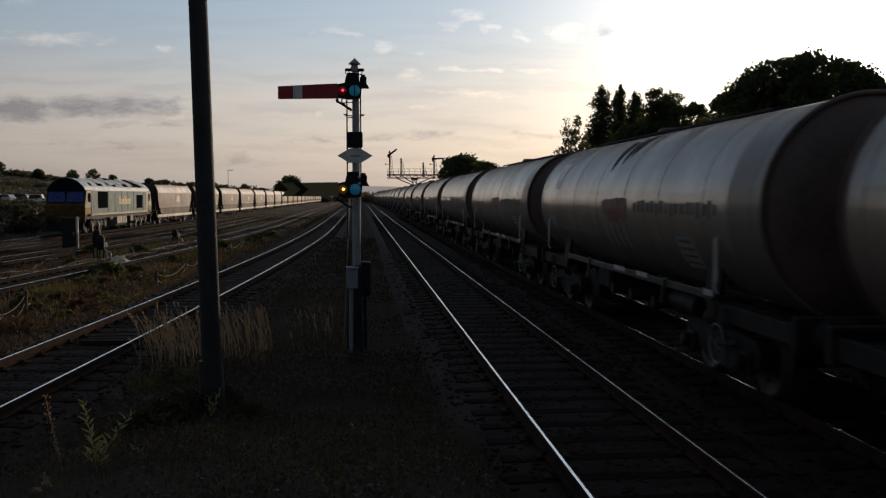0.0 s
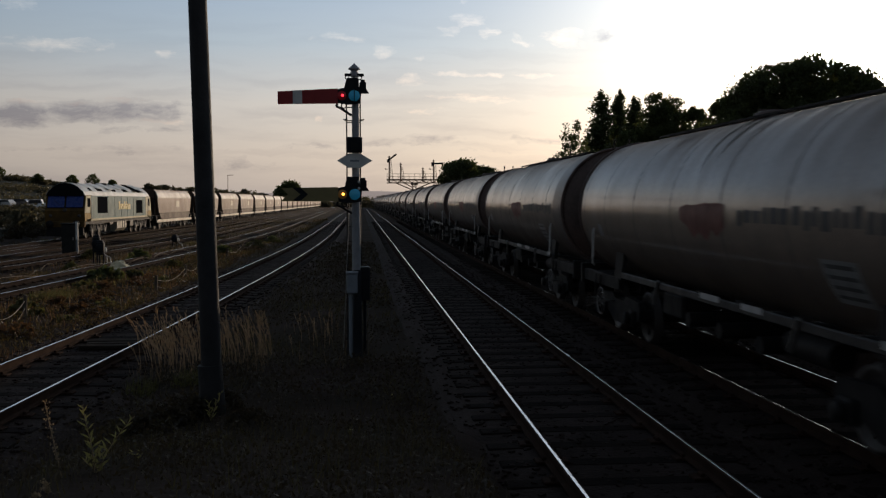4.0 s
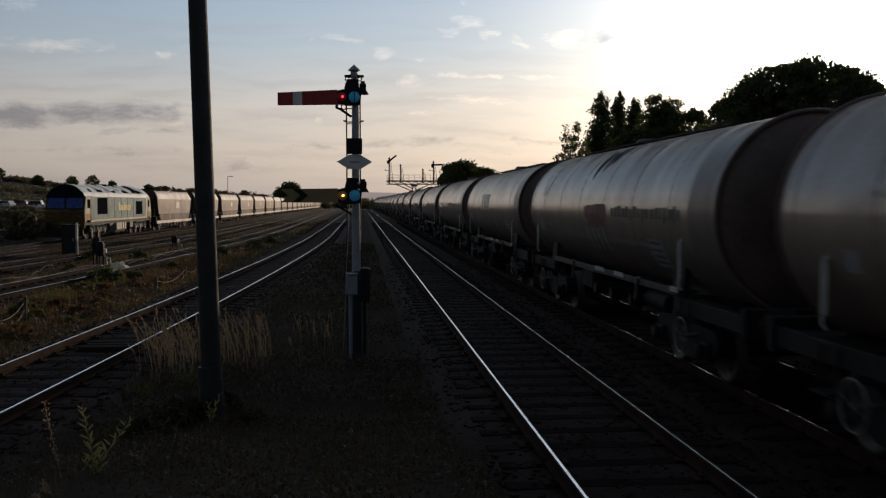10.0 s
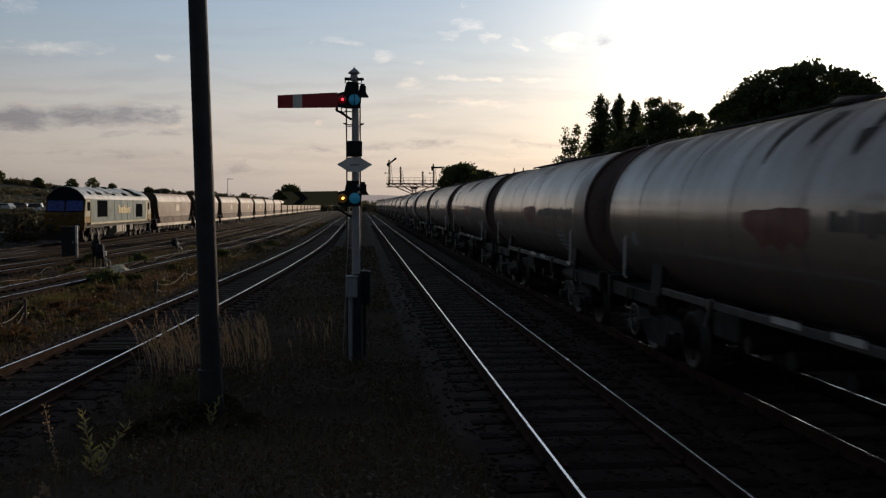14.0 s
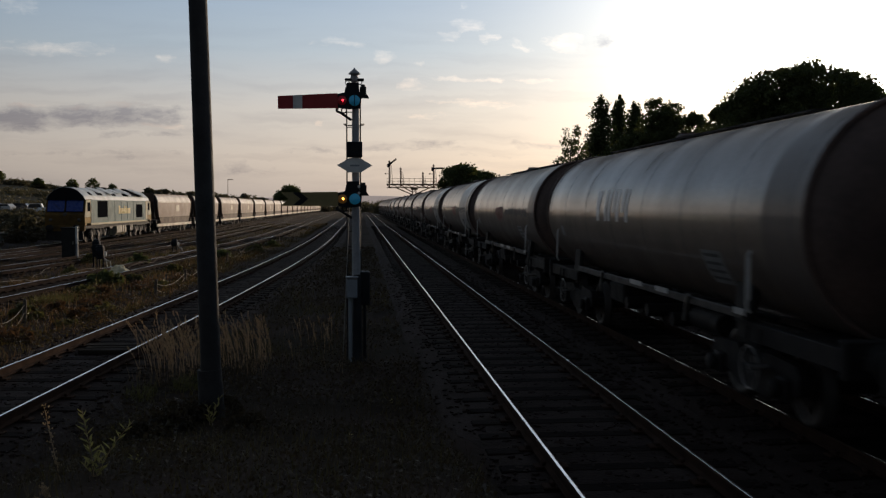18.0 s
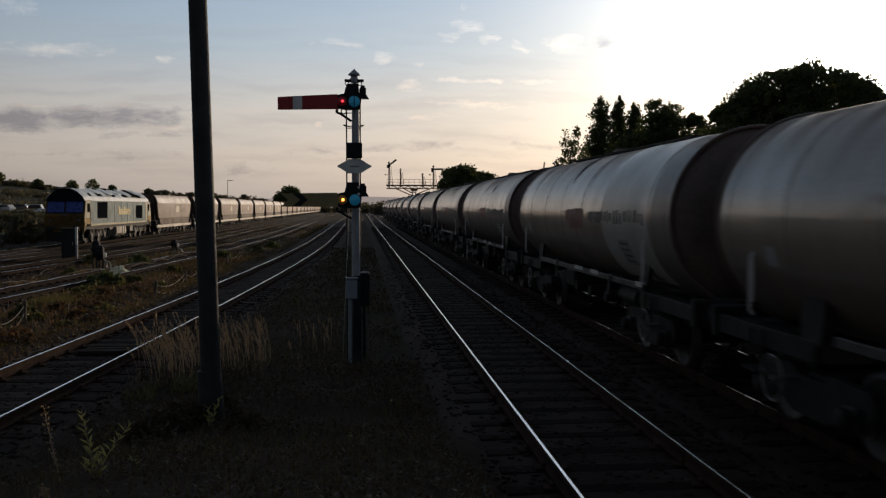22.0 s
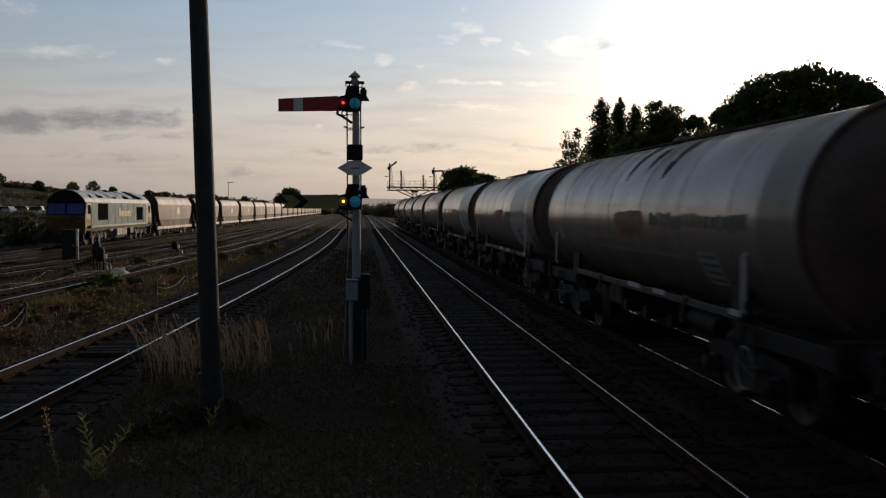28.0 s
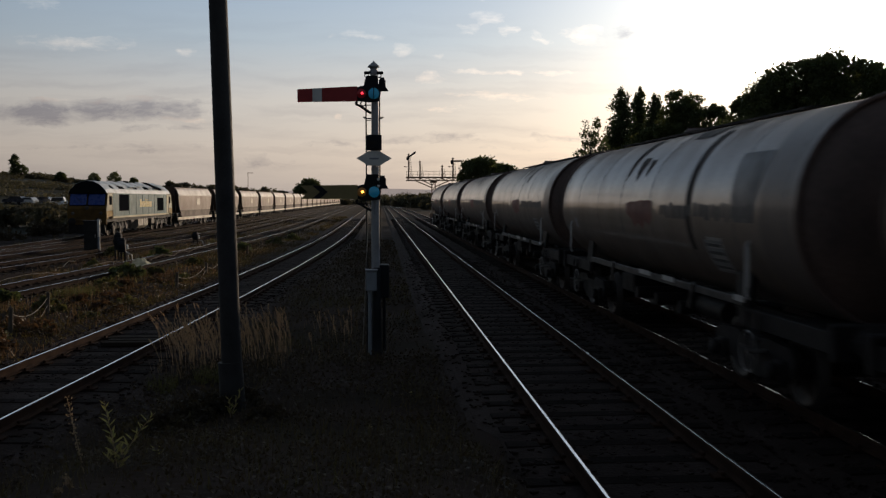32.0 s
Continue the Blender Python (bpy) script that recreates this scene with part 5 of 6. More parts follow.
    for s in (-1, 1):
        part("sill", Shape().box((s * 1.27, 0, 0.78), (0.12, 2 * h - 0.2, 0.27), bevel=0.02), M_SILL, w, "pale cream sill")
        for k in range(7):
            y = -4.2 + 1.4 * k
            part("door_gear", Shape().box((s * 1.16, y, 0.50), (0.14, 0.22, 0.34), bevel=0.03).rod((s * 1.2, y, 0.64), (s * 1.2, y + 0.62, 0.38), 0.035, seg=6), M_RUNGEAR, w, "dark door operating gear")
        for y in (-6.9, 6.9):
            part("end_step", Shape().box((s * 1.22, y, 0.42), (0.16, 0.36, 0.04)).rod((s * 1.25, y - 0.15, 0.42), (s * 1.25, y - 0.15, 0.75), 0.02, seg=5).rod((s * 1.25, y + 0.15, 0.42), (s * 1.25, y + 0.15, 0.75), 0.02, seg=5), M_BLACK, w)
    for y in (-3.0, 0.0, 3.0):
        part("discharge_chute", Shape().prism([(-1.0, 1.0), (-0.5, 0.35), (0.5, 0.35), (1.0, 1.0)], y - 0.9, y + 0.9), M_HOPPERLOW, w, "dark discharge chute")
    for y in (-5.6, 5.6):
        sh = Shape()
        for s in (-1, 1):
            sh.prism([(-1.35, 0.62), (-1.25, 0.76), (1.25, 0.76), (1.35, 0.62), (0.72, 0.36), (-0.72, 0.36)], s * 1.02 - 0.06, s * 1.02 + 0.06, "X")
            for a in (-1, 1):
                sh.box((s * 1.08, a, 0.46), (0.16, 0.3, 0.3), bevel=0.03)
        sh.box((0, 0, 0.62), (2.0, 0.5, 0.3))
        b = part("bogie", sh, M_BLACK, w, at=pose(0, y, 0))
        ws = Shape()
        for s in (-1, 1):
            ws.lathe([(0.0, s * 0.05), (0.40, s * 0.02), (0.41, s * 0.06), (0.46, s * 0.06), (0.46, -s * 0.06), (0.0, -s * 0.05)], "X", 18, (s * 0.7525, 0, 0))
        ws.rod((-0.7, 0, 0), (0.7, 0, 0), 0.08, seg=8)
        me = ws.mesh("wheelset", M_WHEEL)
        for a in (-1, 1):
            part("wheelset", me, None, b, at=pose(0, a, 0.46))
    return w


hopper = None
for k in range(19):
    y = 88.6 + 8.65 + 17.3 * k
    m = pose(yard_line(y), y, 0, 0, 0, -math.degrees(math.atan((yard_line(y + 2) - yard_line(y - 2)) / 4)))
    if hopper is None:
        hopper = build_hopper(m)
    else:
        copy_thing(hopper, m)

# ---- trees ----


def leaf_quads(rng, centres, radii, count, size, squash=1.0):
    """Small leaf quads on and in a set of ellipsoid clumps."""
    centres, radii = np.array(centres, float), np.array(radii, float)
    w = (radii[:, 0] * radii[:, 2])
    idx = rng.choice(len(centres), count, p=w / w.sum())
    d = rng.normal(size=(count, 3))
    d /= np.linalg.norm(d, axis=1)[:, None]
    r = np.clip(1.0 - np.abs(rng.normal(0, 0.32, count)), 0.1, 1.0) * (1 + rng.normal(0, 0.13, count)) + (rng.random(count) < 0.03) * rng.uniform(0.0, 0.25, count)
    p = centres[idx] + d * r[:, None] * radii[idx]
    a = rng.normal(size=(count, 3))
    a /= np.linalg.norm(a, axis=1)[:, None]
    b = np.cross(a, rng.normal(size=(count, 3)))
    b /= np.linalg.norm(b, axis=1)[:, None]
    s = size * rng.uniform(0.5, 1.4, count)[:, None]
    a, b = a * s, b * s * 0.6
    return np.stack([p - a, p + b, p + a, p - b], 1).reshape(-1, 3)


def limbs(sh, base, top, r, rng, spread, n):
    base, top = Vector(base), Vector(top)
    last = base
    for i in range(1, 6):
        t = i / 5
        p = base.lerp(top, t) + Vector((rng.uniform(-0.1, 0.1), rng.uniform(-0.1, 0.1), 0)) * spread * 0.4 * (t < 1)
        sh.rod(last, p, r * (1.05 - 0.85 * (i - 1) / 5), r * (1.05 - 0.85 * t), 8, caps=False)
        last = p
    for k in range(n):
        t = rng.uniform(0.3, 0.9)
        a = rng.uniform(0, 2 * math.pi)
        p = base.lerp(top, t)
        q = p + Vector((math.cos(a), math.sin(a), rng.uniform(0.3, 0.9))) * spread * rng.uniform(0.4, 0.9)
        mid = p.lerp(q, 0.5) + Vector((0, 0, -0.05 * spread))
        sh.rod(p, mid, r * 0.35 * (1.2 - t), r * 0.22 * (1.2 - t), 6, caps=False)
        sh.rod(mid, q, r * 0.22 * (1.2 - t), r * 0.08, 6, caps=False)


def build_tree(label, x, y, height, width, kind="round", leaves=6000, size=0.28, seed=1, category="tree", group="", mat=None):
    rng = random.Random(seed)
    nr = np.random.default_rng(seed)
    z0 = ground_z(x, y) - 0.2
    t = thing("tree" if kind != "bush" else "bush", label, category, group=group)
    cs, rs = [], []
    if kind == "poplar":
        for k in range(26):
            f = k / 25
            z = z0 + height * (0.10 + 0.86 * f)
            rr = width * 0.5 * (0.8 + 0.3 * math.sin(math.pi * f)) * math.sqrt(max(0.10, 1.0 - max(0.0, (f - 0.82) / 0.18) ** 2))
            for _ in range(2):
                a, o = rng.uniform(0, 6.28), rr * rng.uniform(0.2, 0.6)
                cs.append((x + o * math.cos(a), y + o * math.sin(a), z))
                rs.append((rr * rng.uniform(0.6, 1.0), rr * 0.8, height * rng.uniform(0.035, 0.07)))
    elif kind == "birch":
        for k in range(90):
            f = rng.uniform(0.15, 1)
            a, o = rng.uniform(0, 6.28), width * 0.5 * rng.uniform(0.1, 1.0) * (1.05 - 0.75 * f)
            cs.append((x + o * math.cos(a), y + o * math.sin(a), z0 + height * f))
            rs.append((width * 0.07, width * 0.07, height * 0.04))
    else:
        n = 70 if kind == "round" else 22
        for k in range(n):
            a, e = rng.uniform(0, 6.28), rng.uniform(-0.35, 1.0)
            ce = math.sqrt(max(0, 1 - max(0, e) ** 2))
            o = width * 0.5 * ce * rng.uniform(0.45, 0.9)
            zz = z0 + height * (0.54 + 0.41 * e) if kind == "round" else z0 + height * (0.35 + 0.5 * e)
            q = width * rng.uniform(0.07, 0.17)
            cs.append((x + o * math.cos(a), y + o * math.sin(a), zz))
            rs.append((q, q, q * rng.uniform(0.6, 0.9)))
        # small sprays standing out of the crown's outline
        for k in range(90 if kind == "round" else 8):
            a, e = rng.uniform(0, 6.28), rng.uniform(-0.2, 1.0)
            o = width * 0.5 * math.sqrt(max(0, 1 - max(0, e) ** 2)) * rng.uniform(0.75, 0.97)
            q = width * rng.uniform(0.022, 0.055)
            cs.append((x + o * math.cos(a), y + o * math.sin(a), z0 + height * ((0.55 + 0.42 * e) if kind == "round" else (0.36 + 0.50 * e)) * rng.uniform(0.97, 1.01)))
            rs.append((q, q, q * rng.uniform(0.8, 1.5)))
    sh = Shape()
    limbs(sh, (x, y, z0), (x, y, z0 + height * (0.8 if kind != "bush" else 0.5)), 0.022 * height + 0.05, rng, width * 0.5, 9 if kind != "poplar" else 4)
    part("trunk", sh, M_BARK, t, "branching grey-brown trunk")
    part("crown", raw_mesh("crown", leaf_quads(nr, cs, rs, leaves, size), 4, mat or (M_POPLAR if kind == "poplar" else M_LEAF)), None, t, "uneven leafy crown")
    return t


def bearing(px):
    """Sideways tangent of a direction, from the lens's own picture width."""
    return math.tan(math.atan((px - 784) / 1680) + radians(5.0))


# beyond the tank train
for i, (px, y, hgt, wd) in enumerate(((1061, 169, 22.9, 4.6), (1094, 174, 23.7, 3.0), (1120, 166, 21.5, 3.4), (1080, 179, 16.0, 4.4))):
    build_tree("tall dark columnar poplar against the evening sky", bearing(px) * y, y, hgt, wd, "poplar", 17000, 0.20, 20 + i, group="poplars beyond the line")
for i, (px, y, hgt, wd) in enumerate(((1158, 153, 21.2, 8.5), (1184, 151, 20.2, 8.5), (1222, 146, 18.1, 6.8), (1110, 161, 15.4, 9.8), (1140, 159, 16.7, 9.1), (1070, 156, 11.5, 7.8), (1250, 136, 13.7, 7.8), (1212, 146, 10.8, 9.1), (1236, 140, 14.5, 8.8), (1262, 128, 13.0, 8.0), (1240, 134, 11.5, 9.0), (1215, 140, 13.0, 8.0))):
    build_tree("dense round-headed tree in dark leaf", bearing(px) * y, y, hgt, wd, "round", 15000, 0.18, 30 + i, group="trees beyond the line")
for i, (px, y, hgt, wd) in enumerate(((1285, 86, 12.9, 6.5), (1325, 82, 14.1, 7.5), (1375, 80, 15.4, 8.5), (1432, 79, 15.8, 9.5), (1490, 78, 14.9, 8.5), (1530, 76, 13.6, 6.0), (1610, 66, 10.6, 9.0), (1700, 60, 11.0, 10.0), (1820, 56, 11.5, 10.0), (1960, 50, 11.0, 10.0), (1420, 90, 11.0, 12.0), (1468, 84, 14.6, 8.0), (1405, 86, 14.8, 8.0), (1350, 86, 13.4, 8.0), (1512, 82, 13.2, 7.0), (1320, 92, 9.0, 10.0))):
    build_tree("large spreading tree dark against the low sun", bearing(px) * y, y, hgt, wd, "round", 20000, 0.13, 50 + i, group="trees beyond the line")
build_tree("thin birch with sparse leaves", bearing(1008) * 95, 95, 11.0, 6.2, "birch", 4200, 0.12, 71)
build_tree("thin birch with sparse leaves", bearing(1032) * 97, 97, 9.4, 5.6, "birch", 3200, 0.12, 72)
build_tree("round dark tree beyond the signal gantry", bearing(816) * 162, 162, 10.2, 9.0, "round", 12000, 0.2, 73)
build_tree("round dark tree beyond the signal gantry", bearing(848) * 166, 166, 9.3, 8.5, "round", 9000, 0.26, 74)
for i, (px, y, hgt, wd) in enumerate(((700, 330, 4.3, 16), (672, 420, 3.6, 20), (716, 300, 3.8, 14), (655, 460, 4.2, 22), (740, 260, 3.2, 12), (690, 380, 3.6, 18), (760, 240, 3.2, 12))):
    build_tree("far dark lineside thicket", bearing(px) * y, y, hgt, wd, "bush", 2500, 0.5, 80 + i, "bush", "far thickets along the line", M_HILL)


def build_far_hills():
    """A low hazy ridge some kilometres off, along the whole horizon ahead; its haze is the surface's own glow."""
    sh = Shape()
    vs = []
    for i in range(61):
        a = radians(-34 + 78 * i / 60)
        top = 22 + 14 * noise.noise(Vector((i * 0.17, 2.0, 0))) + 4 * noise.noise(Vector((i * 0.9, 5.0, 0)))
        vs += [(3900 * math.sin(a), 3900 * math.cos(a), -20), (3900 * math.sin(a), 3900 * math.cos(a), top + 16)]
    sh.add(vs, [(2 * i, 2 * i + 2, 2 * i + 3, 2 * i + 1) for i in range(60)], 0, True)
    # no lamp here: emission paints the distance haze onto the strip
    solid("backdrop", sh, glow_material("far_ridge_haze_glow", (0.27, 0.225, 0.21), 1.0), "low ridge along the horizon, its haze given as glow", "hills", kind="structure")


build_far_hills()
# beyond the yard
for i, (px, y, hgt, wd) in enumerate(((512, 380, 11.0, 11.5), (497, 385, 8.5, 8), (529, 384, 8.0, 7))):
    build_tree("distant round tree standing above the coal train", bearing(px) * y, y, hgt, wd, "round", 3500, 0.4, 100 + i, group="distant trees")
for i, (px, y, hgt, wd) in enumerate(((390, 360, 7.8, 10), (268, 320, 5.0, 9), (292, 325, 5.4, 9), (316, 330, 5.2, 9), (432, 370, 7.4, 12), (465, 375, 6.6, 10), (410, 350, 6.2, 14), (450, 380, 6.0, 16), (345, 340, 6.8, 10), (560, 420, 3.0, 16), (590, 460, 3.0, 18), (620, 480, 3.0, 18))):
    build_tree("low distant hedge tree", bearing(px) * y, y, hgt, wd, "bush", 2200, 0.42, 120 + i, "bush", "distant hedge", M_HILL)
r0 = random.Random(5)
for i in range(34):
    px = -60 + i * 12.2 + r0.uniform(-4, 4)
    y = 290 + r0.uniform(-8, 8)
    build_tree("scrubby hedge bush along the hill crest", bearing(px) * y, y, r0.uniform(0.6, 1.7), r0.uniform(5, 8), "bush", 700, 0.34, 200 + i, "bush", "hedge on the hill crest", M_HILL)
for i, (px, hgt, wd) in enumerate(((-2, 3.9, 4.0), (68, 3.0, 3.4), (128, 4.4, 3.6), (164, 5.6, 4.4), (199, 5.2, 3.0), (-8, 7.0, 2.6), (214, 2.6, 3), (262, 2.6, 5))):
    y = 282
    kind = "poplar" if hgt > 6 else "round"
    build_tree("small tree on the hill crest" if kind == "round" else "dark columnar tree on the hill", bearing(px if kind == "round" else -15) * y, y, hgt, wd, kind, 1000 if kind == "round" else 2200, 0.22, 260 + i, group="trees on the hill crest")


def build_hill_scrub():
    """Uneven dark scrub over the hillside beyond the yard."""
    rng = random.Random(11)
    cs, rs = [], []
    while len(cs) < 900:
        x, y = -40 - 130 * rng.random(), 112 + 190 * rng.random()
        if noise.noise(Vector((x * 0.05, y * 0.05, 3))) < -0.15 or abs(y - 192) < 9:
            continue
        q = rng.uniform(0.7, 1.9)
        cs.append((x, y, ground_z(x, y) + q * 0.25))
        rs.append((q * 1.5, q * 1.3, q * 0.6))
    solid("hill_scrub", raw_mesh("hill_scrub", leaf_quads(np.random.default_rng(12), cs, rs, 60000, 0.28), 4, M_HILL), None, "dark uneven scrub covering the hillside", "scrub", kind="stuff")


build_hill_scrub()
for i in range(16):
    x, y = -29 - r0.uniform(0, 16), 84 + r0.uniform(0, 22)
    build_tree("dark bramble bush on the bank behind the yard", x, y, r0.uniform(2.1, 3.1), r0.uniform(3, 5), "bush", 1500, 0.16, 300 + i, "bush", "brambles behind the yard", M_HILL)
for i in range(14):
    x, y = -24 - r0.uniform(0, 12), 58 + r0.uniform(0, 28)
    build_tree("low dark bramble in the rough beside the parked locomotive", x, y, r0.uniform(0.8, 1.5), r0.uniform(2.6, 4.6), "bush", 1100, 0.10, 330 + i, "bush", "brambles beside the yard", M_COVER)


# ---- parked cars beyond the yard ----


def build_car(x, y, heading, mat, label, van=False):
    c = thing("car", label, "van" if van else "car", pose(x, y, ground_z(x, y), 0, 0, heading), group="parked cars beyond the yard")
    top = 1.9 if van else 1.45
    low = [(-2.1, 0.35), (2.1, 0.35), (2.15, 0.7), (1.9, 0.95), (-2.1, 1.0), (-2.15, 0.7)]
    part("body", Shape().prism(low, -0.85, 0.85, "X"), mat, c)
    cab = [(-1.95, 0.98), (1.0, 0.96), (0.55, top), (-1.6, top)]
    part("cabin", Shape().prism(cab, -0.76, 0.76, "X"), mat, c)
    for s in (-1, 1):
        part("side_window", Shape().prism([(-1.7, 1.04), (0.8, 1.04), (0.45, top - 0.1), (-1.5, top - 0.1)], s * 0.765, s * 0.775, "X"), M_CARGLASS, c)
        for yy in (-1.3, 1.3):
            part("wheel", Shape().lathe([(0.0, s * 0.80), (0.22, s * 0.80), (0.31, s * 0.86), (0.31, s * 0.66), (0.0, s * 0.66)], "X", 14, (0, yy, 0.31)), M_BLACK, c)
    part("windscreen", Shape().add([(-0.7, 1.02, 1.02), (0.7, 1.02, 1.02), (0.64, 0.6, top - 0.04), (-0.64, 0.6, top - 0.04)], [(0, 1, 2, 3)]), M_CARGLASS, c)
    part("headlight", Shape().box((0.6, 2.08, 0.75), (0.3, 0.12, 0.15), bevel=0.03), M_BRIGHT, c)
    part("headlight", Shape().box((-0.6, 2.08, 0.75), (0.3, 0.12, 0.15), bevel=0.03), M_BRIGHT, c)


for i, (px, y, m, lb, van, hd) in enumerate(((6, 190, M_CARWHITE, "white parked car beyond the yard", False, 70), (32, 196, M_CARDARK, "dark blue parked car beyond the yard", False, 85), (58, 192, M_CARWHITE, "white parked van beyond the yard", True, 95),
                                         (74, 188, M_CARWHITE, "white parked car beyond the yard", False, 20), (-16, 190, M_CARDARK, "dark blue parked car beyond the yard", False, 80), (92, 200, M_CARDARK, "dark blue parked car beyond the yard", False, 80))):
    build_car(bearing(px) * y, y, hd, m, lb, van)


# ---- lineside things ----


def build_cabinet():
    x, y = -15.25, 51.5
    z = ground_z(x, y)
    c = thing("relay_cabinet", "dark grey relay cabinet beside the sidings", "cabinet", pose(x, y, z))
    part("body", Shape().box((0, 0, 0.9), (0.72, 0.55, 1.6), bevel=0.02), M_CABINET, c)
    part("lid", Shape().box((0, 0, 1.73), (0.8, 0.62, 0.07), bevel=0.015), M_CABINET, c)
    d = part("door", Shape().box((0, -0.285, 0.92), (0.64, 0.02, 1.45), bevel=0.006), M_CABINET, c)
    part("handle", Shape().box((0.24, -0.31, 0.95), (0.03, 0.03, 0.15)), M_BRIGHT, d)
    part("plinth", Shape().box((0, 0, 0.04), (0.85, 0.7, 0.16), bevel=0.01), M_GREYBOX, c)
    p = thing("marker_post", "white-topped marker post beside the cabinet", "post", pose(x + 0.52, y - 0.6, z))
    part("shaft", Shape().box((0, 0, 0.45), (0.10, 0.08, 0.95), bevel=0.01), M_GREYBOX, p)
    part("top", Shape().box((0, 0, 1.38), (0.11, 0.09, 0.92), bevel=0.01), M_WHITE, p, "white painted upper half")


build_cabinet()


def build_dwarf(x, y, h, label):
    z = ground_z(x, y)
    d = thing("ground_signal", label, "ground signal", pose(x, y, z), group="ground signals in the yard")
    part("stand", Shape().rod((-0.12, 0, 0), (-0.12, 0, h * 0.5), 0.04, seg=8).rod((0.14, 0, 0), (0.14, 0, h * 0.5), 0.04, seg=8).box((0, 0, 0.05), (0.55, 0.4, 0.1), bevel=0.02), M_SIGBLACK, d)
    part("housing", Shape().box((0, 0.05, h * 0.72), (0.32, 0.28, h * 0.5), bevel=0.05).box((0, 0.05, h * 0.98), (0.24, 0.2, 0.08), bevel=0.02), M_SIGBLACK, d)
    disc = part("disc", Shape().lathe([(0.0, -0.13), (0.17, -0.13), (0.18, -0.12), (0.18, -0.11), (0.0, -0.11)], "Y", 20, (0, 0, h * 0.74)), M_SIGBLACK, d, "dark back of the disc")
    part("side_lamp", Shape().box((0.24, -0.02, h * 0.66), (0.09, 0.12, 0.2), bevel=0.02), M_WHITE, d, "white edge plate")
    part("weight_arm", Shape().tube([(0.2, 0, h * 0.45), (0.42, 0, h * 0.38), (0.46, 0, h * 0.15)], 0.025), M_BRIGHT, d)


build_dwarf(-11.62, 43.0, 1.4, "black ground signal with a white edge plate")
build_dwarf(-11.30, 42.4, 1.15, "low black ground signal in weeds")
build_dwarf(-11.2, 58.5, 0.85, "low black ground signal beside the siding")


def build_stakes():
    spots = []
    for px, py, top in ((272, 516, 484), (325, 492, 468), (352, 480, 458), (400, 458, 442), (425, 449, 434), (447, 441, 428), (470, 433, 421), (492, 426, 415), (38, 560, 522), (-30, 590, 545)):
        y = 2.7 * 1680 / (py - 365.5)
        spots.append((bearing(px) * y, y, (py - top) * y / 1680))
    made = []
    for x, y, h in spots:
        z = ground_z(x, y)
        st = solid("fence_stake", Shape().rod((0, 0, -0.2), (0.03, 0.01, h), 0.055, 0.045, 7).rod((0.03, 0.01, h), (0.032, 0.01, h + 0.03), 0.045, 0.02, 7), M_STAKE, "weathered timber stake beside the branch line", "fence stake", pose(x, y, z), group="fence stakes by the branch")
        made.append(Vector((x + 0.02, y, z + h * 0.8)))
    order_ = sorted(made, key=lambda p: p.y)
    for a, b in zip(order_, order_[1:]):
        if (a - b).length > 6:
            continue
        for dz, sag in ((0.0, 0.22), (-0.18, 0.30)):
            pts = [a.lerp(b, i / 10) + Vector((0, 0, dz - sag * (1 - (2 * i / 10 - 1) ** 2))) for i in range(11)]
            solid("slack_cable", Shape().tube(pts, 0.009, 5), M_ROPE, "pale slack cable hung between stakes", "cable", group="slack cables")


build_stakes()
# cables lying along the sidings
for i, (x0, y0, x1, y1, hump) in enumerate(((-14.2, 25, -10.3, 42, 0.25), (-10.3, 42, -8.9, 52, 0.22), (-12.4, 36, -14.0, 48, 0.15))):
    pts = []
    for k in range(15):
        t = k / 14
        x, y = x0 + (x1 - x0) * t, y0 + (y1 - y0) * t
        pts.append((x + 0.25 * math.sin(5 * t + i), y, ground_z(x, y) + 0.06 + hump * abs(math.sin(3 * math.pi * t))))
    solid("loose_cable", Shape().tube(pts, 0.008, 6), M_ROPE, "pale loose cable looped over the rough grass", "cable", group="loose cables")


def build_sack():
    x, y = -10.0, 40.4
    nr = random.Random(3)
    sh = Shape()
    n, m = 14, 8
    vs = []
    for j in range(m + 1):
        for i in range(n):
            a, e = 2 * math.pi * i / n, (j / m) * math.pi / 2
            k = 1 + 0.35 * noise.noise(Vector((math.cos(a) * 2, math.sin(a) * 2, e * 2)))
            vs.append((0.42 * k * math.cos(a) * math.cos(e), 0.25 * k * math.sin(a) * math.cos(e), 0.30 * k * math.sin(e)))
    sh.add(vs, [(j * n + i, j * n + (i + 1) % n, (j + 1) * n + (i + 1) % n, (j + 1) * n + i) for j in range(m) for i in range(n)])
    solid("rubbish_sack", sh, M_BAG, "pale crumpled sack lying in the weeds", "sack", pose(x, y, ground_z(x, y) - 0.02, 0, 0, 10))


build_sack()


def build_crossing():
    """Short boarded foot crossing between the branch rails."""
    c = thing("foot_crossing", "grey boarded foot crossing between the branch rails", "foot crossing", kind="structure")
    y = 18.2
    for k in range(4):
        part("plank", Shape().box((branch_line(y) + 0.12 + 0.05 * (k % 2), y + 0.24 * k, -0.13 + 0.012 * (k % 3)), (1.05, 0.22, 0.08), bevel=0.012), M_TIMBER, c)


build_crossing()


def build_mast(px, y, h):
    x = bearing(px) * y
    z = ground_z(x, y)
    m = thing("yard_lamp_mast", "thin yard lighting mast beyond the coal train", "lamp mast", pose(x, y, z), group="yard masts")
    part("mast", Shape().rod((0, 0, 0), (0, 0, h), 0.09, 0.05, 8), M_GIRDER, m)
    part("lamp_head", Shape().box((0.5, 0, h), (1.2, 0.2, 0.12), bevel=0.03), M_GIRDER, m)


